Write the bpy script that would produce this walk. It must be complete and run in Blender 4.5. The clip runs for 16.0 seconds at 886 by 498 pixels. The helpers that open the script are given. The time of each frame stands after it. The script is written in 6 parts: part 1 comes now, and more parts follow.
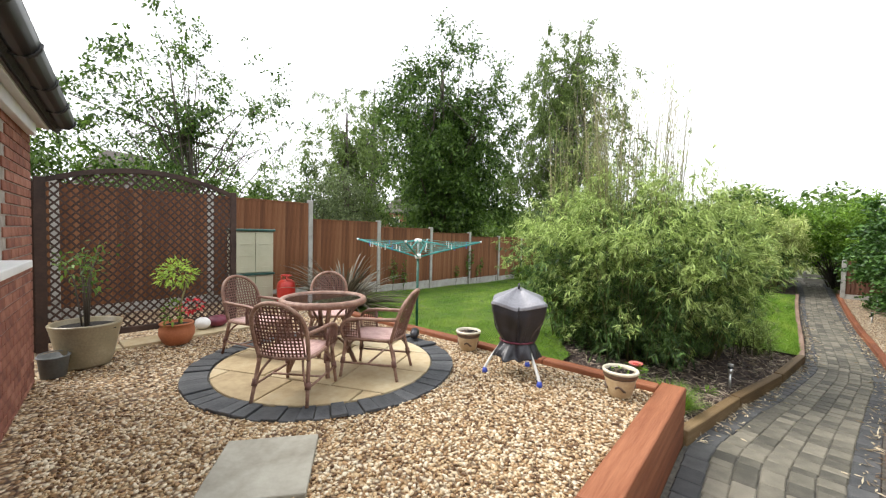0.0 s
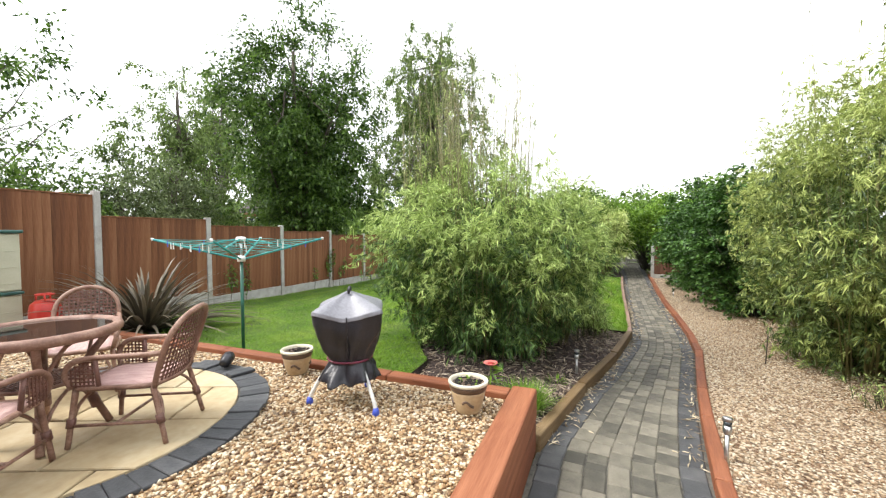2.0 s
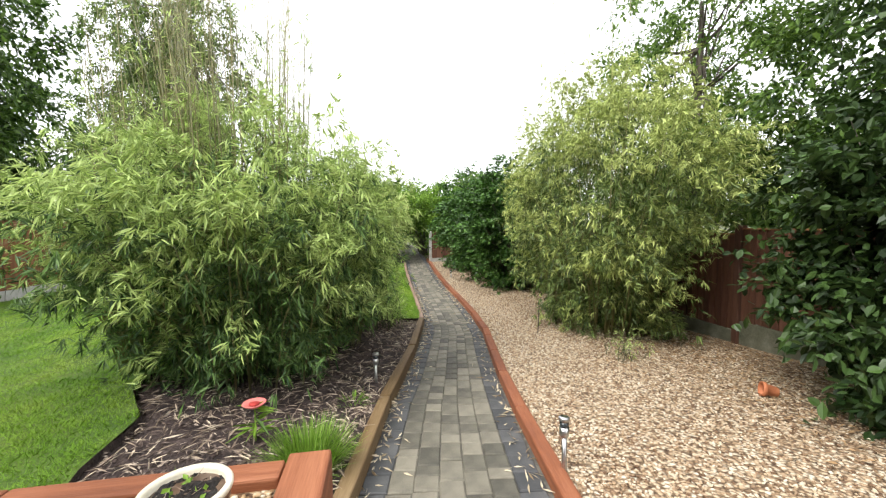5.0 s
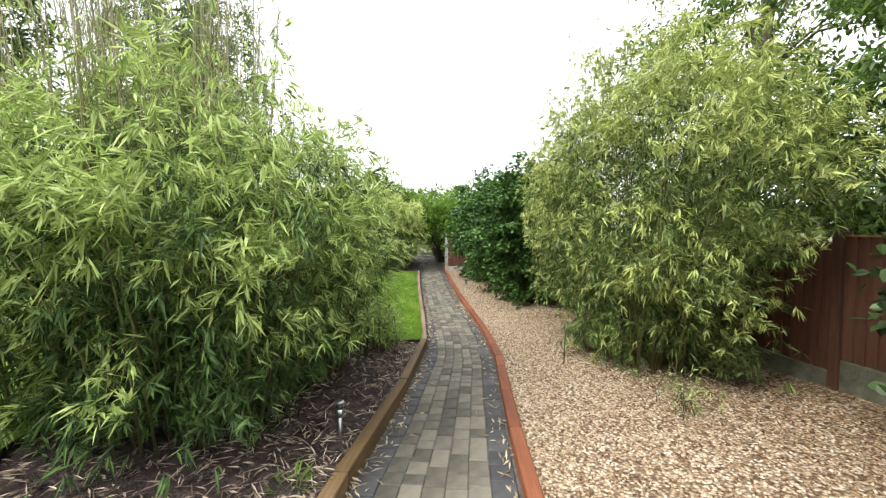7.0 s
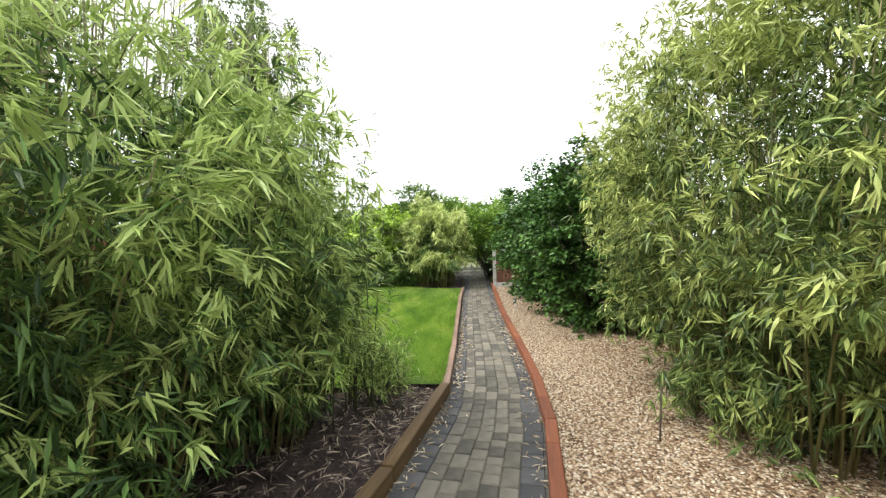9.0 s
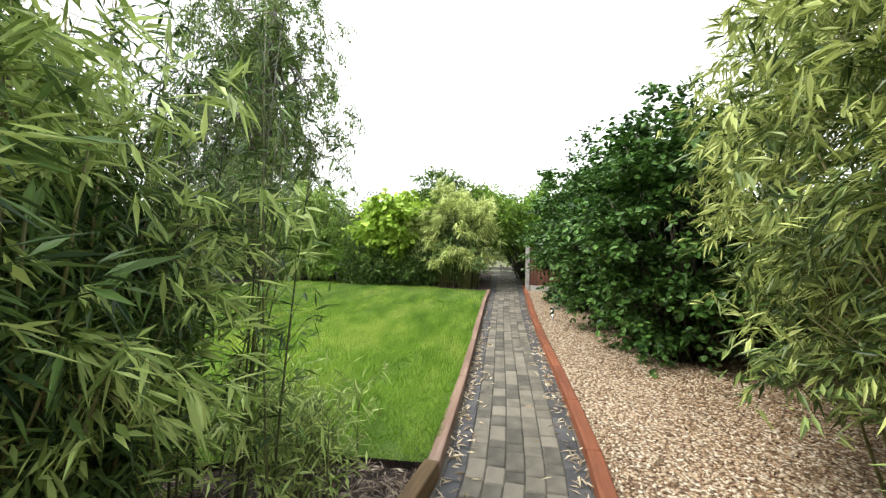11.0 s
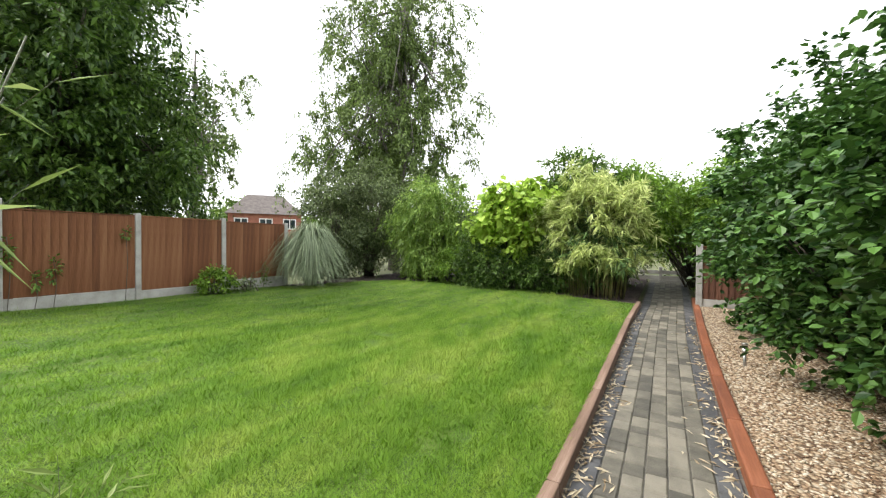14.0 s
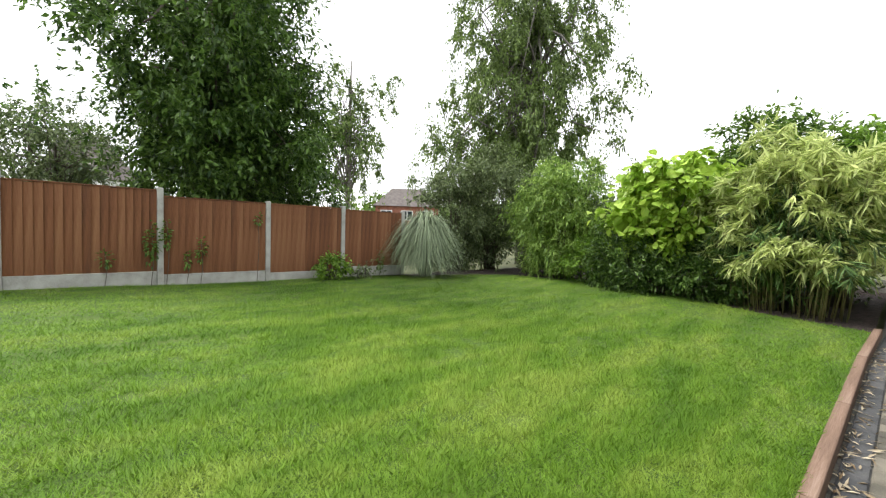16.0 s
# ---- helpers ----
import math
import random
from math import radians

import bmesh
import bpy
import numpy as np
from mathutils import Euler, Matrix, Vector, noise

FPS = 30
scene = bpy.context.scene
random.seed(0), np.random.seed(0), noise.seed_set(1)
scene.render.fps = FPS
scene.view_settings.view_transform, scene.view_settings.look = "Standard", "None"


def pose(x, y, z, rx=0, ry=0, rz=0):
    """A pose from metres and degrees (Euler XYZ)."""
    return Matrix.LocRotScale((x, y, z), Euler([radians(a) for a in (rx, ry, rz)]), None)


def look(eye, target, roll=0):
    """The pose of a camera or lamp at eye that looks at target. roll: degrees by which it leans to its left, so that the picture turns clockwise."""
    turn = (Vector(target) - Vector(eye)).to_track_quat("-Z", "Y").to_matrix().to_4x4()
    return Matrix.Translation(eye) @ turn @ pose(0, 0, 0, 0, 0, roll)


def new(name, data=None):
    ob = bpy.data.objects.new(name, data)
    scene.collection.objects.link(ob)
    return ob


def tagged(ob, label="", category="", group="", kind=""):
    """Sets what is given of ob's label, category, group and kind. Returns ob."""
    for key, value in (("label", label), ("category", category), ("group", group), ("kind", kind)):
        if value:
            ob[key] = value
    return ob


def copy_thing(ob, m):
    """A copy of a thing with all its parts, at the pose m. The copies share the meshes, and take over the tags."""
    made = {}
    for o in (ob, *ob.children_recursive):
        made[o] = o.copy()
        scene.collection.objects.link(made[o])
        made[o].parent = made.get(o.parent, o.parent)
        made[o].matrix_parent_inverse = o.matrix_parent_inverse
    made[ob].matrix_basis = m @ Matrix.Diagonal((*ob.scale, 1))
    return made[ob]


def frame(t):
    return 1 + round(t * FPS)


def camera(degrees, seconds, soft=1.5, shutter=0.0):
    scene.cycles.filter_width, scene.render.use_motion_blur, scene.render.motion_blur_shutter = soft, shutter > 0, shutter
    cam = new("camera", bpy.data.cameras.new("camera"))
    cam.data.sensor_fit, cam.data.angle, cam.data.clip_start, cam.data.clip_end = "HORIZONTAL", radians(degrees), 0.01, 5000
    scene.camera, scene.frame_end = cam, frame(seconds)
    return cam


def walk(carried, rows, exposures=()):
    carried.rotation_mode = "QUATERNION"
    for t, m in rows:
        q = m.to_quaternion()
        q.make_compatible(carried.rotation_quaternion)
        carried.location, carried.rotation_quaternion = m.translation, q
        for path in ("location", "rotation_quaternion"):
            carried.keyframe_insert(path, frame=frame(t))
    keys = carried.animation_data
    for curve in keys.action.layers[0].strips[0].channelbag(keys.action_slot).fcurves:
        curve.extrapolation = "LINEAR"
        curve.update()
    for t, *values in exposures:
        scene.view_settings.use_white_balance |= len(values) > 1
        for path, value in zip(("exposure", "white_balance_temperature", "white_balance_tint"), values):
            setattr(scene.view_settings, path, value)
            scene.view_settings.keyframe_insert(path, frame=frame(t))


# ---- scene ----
cam = camera(97.7, 16.0, soft=1.25)
PATH = [
    (0, (-0.816, 0.855, 1.33), (0.713, 2.142, 1.25), 1.3),
    (0.5, (-0.63, 0.93, 1.339), (0.963, 2.137, 1.263), 0.7),
    (1, (-0.406, 0.946, 1.29), (1.265, 2.043, 1.228), 0.3),
    (1.5, (-0.186, 0.921, 1.284), (1.57, 1.877, 1.207), -0.3),
    (2, (0.012, 0.904, 1.268), (1.865, 1.653, 1.19), -0.2),
    (2.5, (0.164, 0.907, 1.241), (2.078, 1.481, 1.166), -0.0),
    (3, (0.349, 0.935, 1.215), (2.308, 1.332, 1.133), 0.3),
    (3.5, (0.537, 0.979, 1.2), (2.525, 1.178, 1.108), 0.2),
    (4, (0.783, 1.045, 1.156), (2.779, 0.99, 1.04), -1.0),
    (4.5, (0.992, 1.116, 1.125), (2.971, 0.857, 0.998), -0.7),
    (4.7, (1.098, 1.137, 1.115), (3.065, 0.802, 0.98), -0.6),
    (6.8, (2.127, 0.657, 1.064), (4.111, 0.428, 0.97), -0.8),
    (7, (2.282, 0.671, 1.066), (4.269, 0.461, 0.968), -0.4),
    (7.5, (2.582, 0.534, 1.051), (4.579, 0.464, 0.972), -0.9),
    (8, (2.975, 0.438, 1.022), (4.975, 0.446, 0.972), -1.1),
    (8.2, (3.106, 0.357, 1.013), (5.105, 0.399, 0.978), -1.7),
    (10.3, (5.38, 0.026, 0.711), (7.373, 0.191, 0.706), 0.2),
    (10.5, (5.516, -0.002, 0.722), (7.507, 0.189, 0.714), 0.4),
    (11, (5.827, -0.029, 0.733), (7.811, 0.224, 0.724), 0.5),
    (11.5, (6.127, -0.022, 0.758), (8.103, 0.288, 0.744), 0.6),
    (12, (6.421, -0.062, 0.756), (8.367, 0.399, 0.739), 0.3),
    (12.5, (6.708, -0.116, 0.759), (8.621, 0.467, 0.731), -0.4),
    (13, (7.048, -0.179, 0.748), (8.922, 0.518, 0.711), -1.2),
    (13.5, (7.342, -0.244, 0.756), (9.148, 0.614, 0.735), -0.3),
    (14, (7.656, -0.238, 0.754), (9.409, 0.724, 0.726), 0.4),
    (14.5, (7.994, -0.207, 0.708), (9.693, 0.847, 0.68), 0.3),
    (15, (8.305, -0.195, 0.702), (9.882, 1.033, 0.665), 0.4),
    (15.5, (8.518, -0.092, 0.711), (9.986, 1.264, 0.653), 0.9),
    (16, (8.811, 0.023, 0.703), (10.124, 1.53, 0.627), 1.5),
]
walk(cam, [(t, look(eye, target, roll)) for t, eye, target, roll in PATH],
     exposures=[(0, 1.2), (1.5, 1.4), (3.5, 1.45), (4.5, 1.38), (7, 1.4), (8, 1.4), (10.5, 1.48), (13, 1.45), (16, 1.3)])

# ---- world, sun ----
world = bpy.data.worlds.new("World")
scene.world = world
world.use_nodes = True
wn, wl = world.node_tree.nodes, world.node_tree.links
wn.clear()
sky = wn.new("ShaderNodeTexSky")
sky.sky_type, sky.sun_disc = "NISHITA", False
sky.sun_elevation, sky.sun_rotation = radians(50), radians(330)
sky.air_density, sky.dust_density, sky.ozone_density = 1.0, 3.0, 1.0
cloud = wn.new("ShaderNodeTexNoise")
cloud.inputs["Scale"].default_value, cloud.inputs["Detail"].default_value = 2.2, 5.0
ramp = wn.new("ShaderNodeValToRGB")
ramp.color_ramp.elements[0].position, ramp.color_ramp.elements[0].color = 0.30, (8.3, 8.4, 8.7, 1)
ramp.color_ramp.elements[1].position, ramp.color_ramp.elements[1].color = 0.62, (10.4, 10.5, 10.7, 1)
mix = wn.new("ShaderNodeMix")
mix.data_type = "RGBA"
mix.inputs["Factor"].default_value = 0.88
bg = wn.new("ShaderNodeBackground")
bg.inputs["Strength"].default_value = 0.10
wout = wn.new("ShaderNodeOutputWorld")
wl.new(cloud.outputs["Fac"], ramp.inputs["Fac"])
wl.new(sky.outputs["Color"], mix.inputs["A"])
wl.new(ramp.outputs["Color"], mix.inputs["B"])
wl.new(mix.outputs["Result"], bg.inputs["Color"])
wl.new(bg.outputs["Background"], wout.inputs["Surface"])
lamp = bpy.data.lights.new("sun", "SUN")
lamp.energy, lamp.angle, lamp.color = 1.7, radians(26), (1.0, 0.96, 0.9)
sun = new("sun", lamp)
sun.matrix_world = look((0, 7, 10), (4, 0, 0))


# ---- materials ----
def material(name, rough=0.8, metal=0.0):
    m = bpy.data.materials.new(name)
    m.use_nodes = True
    b = m.node_tree.nodes["Principled BSDF"]
    b.inputs["Roughness"].default_value, b.inputs["Metallic"].default_value = rough, metal
    return m, m.node_tree.nodes, m.node_tree.links, b


def ramp_node(n, stops):
    r = n.new("ShaderNodeValToRGB")
    e = r.color_ramp.elements
    while len(e) < len(stops):
        e.new(0.5)
    for i, (p, c) in enumerate(stops):
        e[i].position, e[i].color = p, (*c, 1)
    return r


def noisy(name, stops, scale=4.0, rough=0.8, metal=0.0, bump=0.3, bscale=60.0, stretch=(1, 1, 1), piece=0.0, island=False, fine=0.5, dist=0.01):
    """A surface with two scales of variation, fine relief and, by piece or by island, its own shade."""
    m, n, l, b = material(name, rough, metal)
    co = n.new("ShaderNodeTexCoord")
    mp = n.new("ShaderNodeMapping")
    mp.inputs["Scale"].default_value = stretch
    l.new(co.outputs["Object"], mp.inputs["Vector"])
    t1, t2 = n.new("ShaderNodeTexNoise"), n.new("ShaderNodeTexNoise")
    t1.inputs["Scale"].default_value, t1.inputs["Detail"].default_value = scale, 4
    t2.inputs["Scale"].default_value, t2.inputs["Detail"].default_value = bscale, 5
    for t in (t1, t2):
        l.new(mp.outputs["Vector"], t.inputs["Vector"])
    add = n.new("ShaderNodeMath")
    add.operation = "MULTIPLY_ADD"
    add.inputs[1].default_value = fine
    l.new(t2.outputs["Fac"], add.inputs[0])
    sub = n.new("ShaderNodeMath")
    sub.operation = "SUBTRACT"
    sub.inputs[1].default_value = fine * 0.5
    l.new(t1.outputs["Fac"], sub.inputs[0])
    l.new(sub.outputs[0], add.inputs[2])
    last = add
    if piece:
        own = n.new("ShaderNodeNewGeometry") if island else n.new("ShaderNodeObjectInfo")
        k = n.new("ShaderNodeMath")
        k.operation = "MULTIPLY_ADD"
        k.inputs[1].default_value = piece
        l.new(own.outputs["Random Per Island" if island else "Random"], k.inputs[0])
        half = n.new("ShaderNodeMath")
        half.operation = "SUBTRACT"
        half.inputs[1].default_value = piece * 0.5
        l.new(add.outputs[0], half.inputs[0])
        l.new(half.outputs[0], k.inputs[2])
        last = k
    r = ramp_node(n, stops)
    l.new(last.outputs[0], r.inputs["Fac"])
    l.new(r.outputs["Color"], b.inputs["Base Color"])
    if bump:
        bp = n.new("ShaderNodeBump")
        bp.inputs["Strength"].default_value, bp.inputs["Distance"].default_value = bump, dist
        l.new(t2.outputs["Fac"], bp.inputs["Height"])
        l.new(bp.outputs["Normal"], b.inputs["Normal"])
    return m


def leaf_material(name, dark, light, shine=0.45, through_light=0.35):
    m, n, l, b = material(name, shine)
    b.inputs["Specular IOR Level"].default_value = 0.32
    g = n.new("ShaderNodeNewGeometry")
    r = ramp_node(n, [(0.0, dark), (0.75, light), (1.0, [min(1, c * 1.35) for c in light])])
    l.new(g.outputs["Random Per Island"], r.inputs["Fac"])
    l.new(r.outputs["Color"], b.inputs["Base Color"])
    tr = n.new("ShaderNodeBsdfTranslucent")
    l.new(r.outputs["Color"], tr.inputs["Color"])
    mx = n.new("ShaderNodeMixShader")
    mx.inputs["Fac"].default_value = through_light
    l.new(b.outputs["BSDF"], mx.inputs[1])
    l.new(tr.outputs["BSDF"], mx.inputs[2])
    l.new(mx.outputs["Shader"], n["Material Output"].inputs["Surface"])
    return m


M = {}
M["lawn"] = noisy("lawn", [(0.32, (0.036, 0.080, 0.006)), (0.5, (0.060, 0.112, 0.009)), (0.68, (0.098, 0.142, 0.018))], 2.2, 0.9, bump=0.6, bscale=90, fine=0.9)


def grass_material(name, patches, shine, through_light):
    """Blades whose colour drifts over the lawn in soft patches."""
    m = leaf_material(name, (0.7, 0.7, 0.7), (1.0, 1.0, 1.0), shine, through_light)
    n, l = m.node_tree.nodes, m.node_tree.links
    tc = n.new("ShaderNodeTexCoord")
    nz = n.new("ShaderNodeTexNoise")
    nz.inputs["Scale"].default_value, nz.inputs["Detail"].default_value, nz.inputs["Roughness"].default_value = 1.0, 7.0, 0.58
    mp = n.new("ShaderNodeMapping")
    mp.inputs["Rotation"].default_value, mp.inputs["Scale"].default_value = (0, 0, radians(12)), (0.75, 2.2, 1.0)
    l.new(tc.outputs["Object"], mp.inputs["Vector"])
    l.new(mp.outputs["Vector"], nz.inputs["Vector"])
    r = ramp_node(n, patches)
    l.new(nz.outputs["Fac"], r.inputs["Fac"])
    mul = n.new("ShaderNodeMix")
    mul.data_type, mul.blend_type = "RGBA", "MULTIPLY"
    mul.inputs["Factor"].default_value = 1.0
    for k in list(l):
        if k.from_node.type == "VALTORGB" and k.from_node != r and k.to_socket.name in ("Base Color", "Color"):
            src, dst = k.from_socket, k.to_socket
            l.new(src, mul.inputs["A"])
            l.new(mul.outputs["Result"], dst)
    l.new(r.outputs["Color"], mul.inputs["B"])
    return m


M["blade"] = grass_material("grass_blade", [(0.33, (0.10, 0.225, 0.015)), (0.5, (0.195, 0.355, 0.032)), (0.67, (0.34, 0.47, 0.075))], 0.6, 0.4)
M["earth"] = noisy("earth", [(0.3, (0.06, 0.07, 0.025)), (0.7, (0.10, 0.11, 0.04))], 0.6, 0.95, bump=0.5, bscale=14)
M["mulch"] = noisy("mulch", [(0.3, (0.019, 0.012, 0.011)), (0.55, (0.052, 0.034, 0.030)), (0.8, (0.104, 0.075, 0.066))], 9, 0.95, bump=0.9, bscale=55, dist=0.03)
M["chip"] = noisy("bark_chip", [(0.2, (0.06, 0.04, 0.032)), (0.6, (0.16, 0.12, 0.10)), (0.95, (0.42, 0.35, 0.28))], 9, 0.9, bump=0.2, piece=0.9, island=True)


def gravel_material(name, stops, size=0.026):
    """A bed of rounded stones, each with its own shade, dark in the gaps between them."""
    m, n, l, b = material(name, 0.75)
    co = n.new("ShaderNodeTexCoord")
    warp = n.new("ShaderNodeTexNoise")
    warp.inputs["Scale"].default_value = 9.0
    mixv = n.new("ShaderNodeMix")
    mixv.data_type, mixv.blend_type = "RGBA", "ADD"
    mixv.inputs["Factor"].default_value = 0.05
    cell = n.new("ShaderNodeTexVoronoi")
    cell.inputs["Scale"].default_value = 1 / size
    l.new(co.outputs["Object"], warp.inputs["Vector"])
    l.new(co.outputs["Object"], mixv.inputs["A"])
    l.new(warp.outputs["Color"], mixv.inputs["B"])
    l.new(mixv.outputs["Result"], cell.inputs["Vector"])
    bw = n.new("ShaderNodeSeparateColor")
    l.new(cell.outputs["Color"], bw.inputs["Color"])
    r = ramp_node(n, stops)
    l.new(bw.outputs["Red"], r.inputs["Fac"])
    gap = ramp_node(n, [(0.35, (1.0, 1.0, 1.0)), (0.75, (0.28, 0.24, 0.20))])
    l.new(cell.outputs["Distance"], gap.inputs["Fac"])
    mul = n.new("ShaderNodeMix")
    mul.data_type, mul.blend_type = "RGBA", "MULTIPLY"
    mul.inputs["Factor"].default_value = 1.0
    l.new(r.outputs["Color"], mul.inputs["A"])
    l.new(gap.outputs["Color"], mul.inputs["B"])
    l.new(mul.outputs["Result"], b.inputs["Base Color"])
    bp = n.new("ShaderNodeBump")
    bp.invert = True
    bp.inputs["Strength"].default_value, bp.inputs["Distance"].default_value = 0.9, 0.015
    l.new(cell.outputs["Distance"], bp.inputs["Height"])
    l.new(bp.outputs["Normal"], b.inputs["Normal"])
    return m


M["gravel"] = gravel_material("gravel", [(0.02, (0.097, 0.048, 0.019)), (0.3, (0.317, 0.189, 0.084)), (0.6, (0.475, 0.352, 0.202)), (0.98, (0.616, 0.537, 0.405))])
M["gravel_r"] = gravel_material("gravel_pinkish", [(0.02, (0.13, 0.07, 0.035)), (0.35, (0.34, 0.235, 0.14)), (0.65, (0.46, 0.36, 0.24)), (0.98, (0.58, 0.52, 0.41))])
M["pebble"] = noisy("pebble", [(0.05, (0.097, 0.048, 0.019)), (0.3, (0.317, 0.189, 0.084)), (0.6, (0.475, 0.352, 0.202)), (0.95, (0.616, 0.537, 0.405))], 30, 0.6, bump=0.1, piece=1.1, island=True)
M["pebble_r"] = noisy("pebble_pinkish", [(0.05, (0.13, 0.07, 0.035)), (0.35, (0.34, 0.235, 0.14)), (0.65, (0.46, 0.36, 0.24)), (0.95, (0.58, 0.52, 0.41))], 30, 0.6, bump=0.1, piece=1.0, island=True)
M["paver"] = noisy("paver", [(0.1, (0.056, 0.052, 0.040)), (0.45, (0.108, 0.099, 0.075)), (0.9, (0.19, 0.172, 0.132))], 7, 0.75, bump=0.35, bscale=110, piece=0.75)
M["paver_j"] = noisy("paver_far", [(0.1, (0.056, 0.052, 0.040)), (0.45, (0.108, 0.099, 0.075)), (0.9, (0.19, 0.172, 0.132))], 7, 0.75, bump=0.35, bscale=110, piece=0.75, island=True)
M["paver_d"] = noisy("charcoal_paver", [(0.1, (0.027, 0.029, 0.031)), (0.5, (0.053, 0.054, 0.056)), (0.9, (0.093, 0.093, 0.092))], 7, 0.7, bump=0.3, bscale=110, piece=0.5)
M["paver_dj"] = noisy("charcoal_paver_far", [(0.1, (0.027, 0.029, 0.031)), (0.5, (0.053, 0.054, 0.056)), (0.9, (0.093, 0.093, 0.092))], 7, 0.7, bump=0.3, bscale=110, piece=0.5, island=True)
M["sand"] = noisy("jointing_sand", [(0.3, (0.05, 0.048, 0.04)), (0.7, (0.13, 0.12, 0.10))], 20, 0.95, bump=0.5)
M["red_wood"] = noisy("red_stained_timber", [(0.15, (0.10, 0.027, 0.010)), (0.5, (0.205, 0.064, 0.024)), (0.85, (0.31, 0.12, 0.055))], 3, 0.7, bump=0.4, bscale=26, stretch=(0.35, 6, 6), piece=0.25, dist=0.006)
M["red_wood_y"] = noisy("red_stained_timber_across", [(0.15, (0.13, 0.04, 0.02)), (0.5, (0.27, 0.095, 0.05)), (0.85, (0.40, 0.19, 0.12))], 3, 0.7, bump=0.4, bscale=26, stretch=(6, 0.35, 6), piece=0.25, dist=0.006)
M["brown_wood"] = noisy("brown_timber", [(0.15, (0.054, 0.032, 0.011)), (0.5, (0.135, 0.081, 0.030)), (0.85, (0.225, 0.153, 0.077))], 3, 0.75, bump=0.4, bscale=26, stretch=(0.35, 6, 6), piece=0.3, dist=0.006)
M["worn_wood"] = noisy("worn_timber", [(0.15, (0.102, 0.060, 0.038)), (0.5, (0.196, 0.123, 0.085)), (0.85, (0.306, 0.221, 0.170))], 3, 0.8, bump=0.4, bscale=26, stretch=(0.35, 6, 6), piece=0.3, dist=0.006)
M["fence"] = noisy("fence_board", [(0.1, (0.068, 0.023, 0.007)), (0.5, (0.15, 0.054, 0.018)), (0.9, (0.24, 0.112, 0.05))], 2.2, 0.8, bump=0.35, bscale=22, stretch=(7, 7, 0.4), piece=0.4, dist=0.006)
M["concrete"] = noisy("concrete", [(0.2, (0.230, 0.221, 0.201)), (0.55, (0.369, 0.361, 0.336)), (0.9, (0.476, 0.467, 0.443))], 5, 0.9, bump=0.3, bscale=70)
M["bark"] = noisy("bark", [(0.2, (0.035, 0.028, 0.02)), (0.7, (0.12, 0.10, 0.08))], 5, 0.9, bump=0.8, bscale=30, stretch=(3, 3, 0.5))
M["birch"] = noisy("birch_bark", [(0.25, (0.04, 0.034, 0.03)), (0.5, (0.13, 0.115, 0.10)), (0.85, (0.30, 0.28, 0.25))], 4, 0.85, bump=0.4, bscale=24, stretch=(1, 1, 3))
M["cane"] = noisy("bamboo_cane", [(0.2, (0.09, 0.10, 0.025)), (0.7, (0.23, 0.21, 0.08))], 5, 0.5, bump=0.0, piece=0.5, island=True)
# darker leaf pair for bamboo: shade within the clumps is put in the colour
M["leaf_bamboo_dim"] = leaf_material("leaf_bamboo_shaded", (0.014, 0.040, 0.012), (0.115, 0.20, 0.052), 0.45, 0.16)
M["leaf_bamboo_ydim"] = leaf_material("leaf_bamboo_golden_shaded", (0.022, 0.05, 0.012), (0.18, 0.245, 0.07), 0.38, 0.2)
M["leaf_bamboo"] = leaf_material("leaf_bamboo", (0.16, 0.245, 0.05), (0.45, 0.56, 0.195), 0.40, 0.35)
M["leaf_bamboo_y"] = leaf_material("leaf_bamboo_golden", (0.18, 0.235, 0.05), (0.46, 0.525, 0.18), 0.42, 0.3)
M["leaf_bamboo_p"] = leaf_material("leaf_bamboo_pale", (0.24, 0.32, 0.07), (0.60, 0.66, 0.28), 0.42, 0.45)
M["leaf_dark"] = leaf_material("leaf_dark", (0.016, 0.045, 0.008), (0.10, 0.175, 0.032), 0.42, 0.3)
M["leaf_mid"] = leaf_material("leaf_mid", (0.035, 0.08, 0.012), (0.14, 0.23, 0.04), 0.5, 0.35)
M["leaf_fresh"] = leaf_material("leaf_fresh", (0.065, 0.14, 0.012), (0.19, 0.32, 0.04), 0.45, 0.35)
M["leaf_hazel"] = leaf_material("leaf_hazel", (0.014, 0.048, 0.009), (0.085, 0.175, 0.036), 0.42, 0.18)
M["leaf_sumac"] = leaf_material("leaf_sumac", (0.085, 0.17, 0.025), (0.27, 0.39, 0.085), 0.45, 0.35)
M["leaf_lime"] = leaf_material("leaf_lime", (0.20, 0.34, 0.03), (0.42, 0.57, 0.10), 0.45, 0.35)
M["leaf_grey"] = leaf_material("leaf_grey_green", (0.05, 0.075, 0.03), (0.17, 0.22, 0.09), 0.5, 0.3)
M["leaf_birch"] = leaf_material("leaf_birch", (0.045, 0.075, 0.018), (0.16, 0.23, 0.06), 0.5, 0.35)
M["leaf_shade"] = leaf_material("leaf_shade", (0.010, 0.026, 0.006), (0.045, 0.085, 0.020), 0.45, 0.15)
M["leaf_pampas"] = leaf_material("leaf_pampas", (0.10, 0.14, 0.07), (0.30, 0.36, 0.22), 0.5, 0.2)
M["leaf_phormium"] = leaf_material("leaf_phormium", (0.045, 0.038, 0.026), (0.15, 0.125, 0.085), 0.42, 0.12)


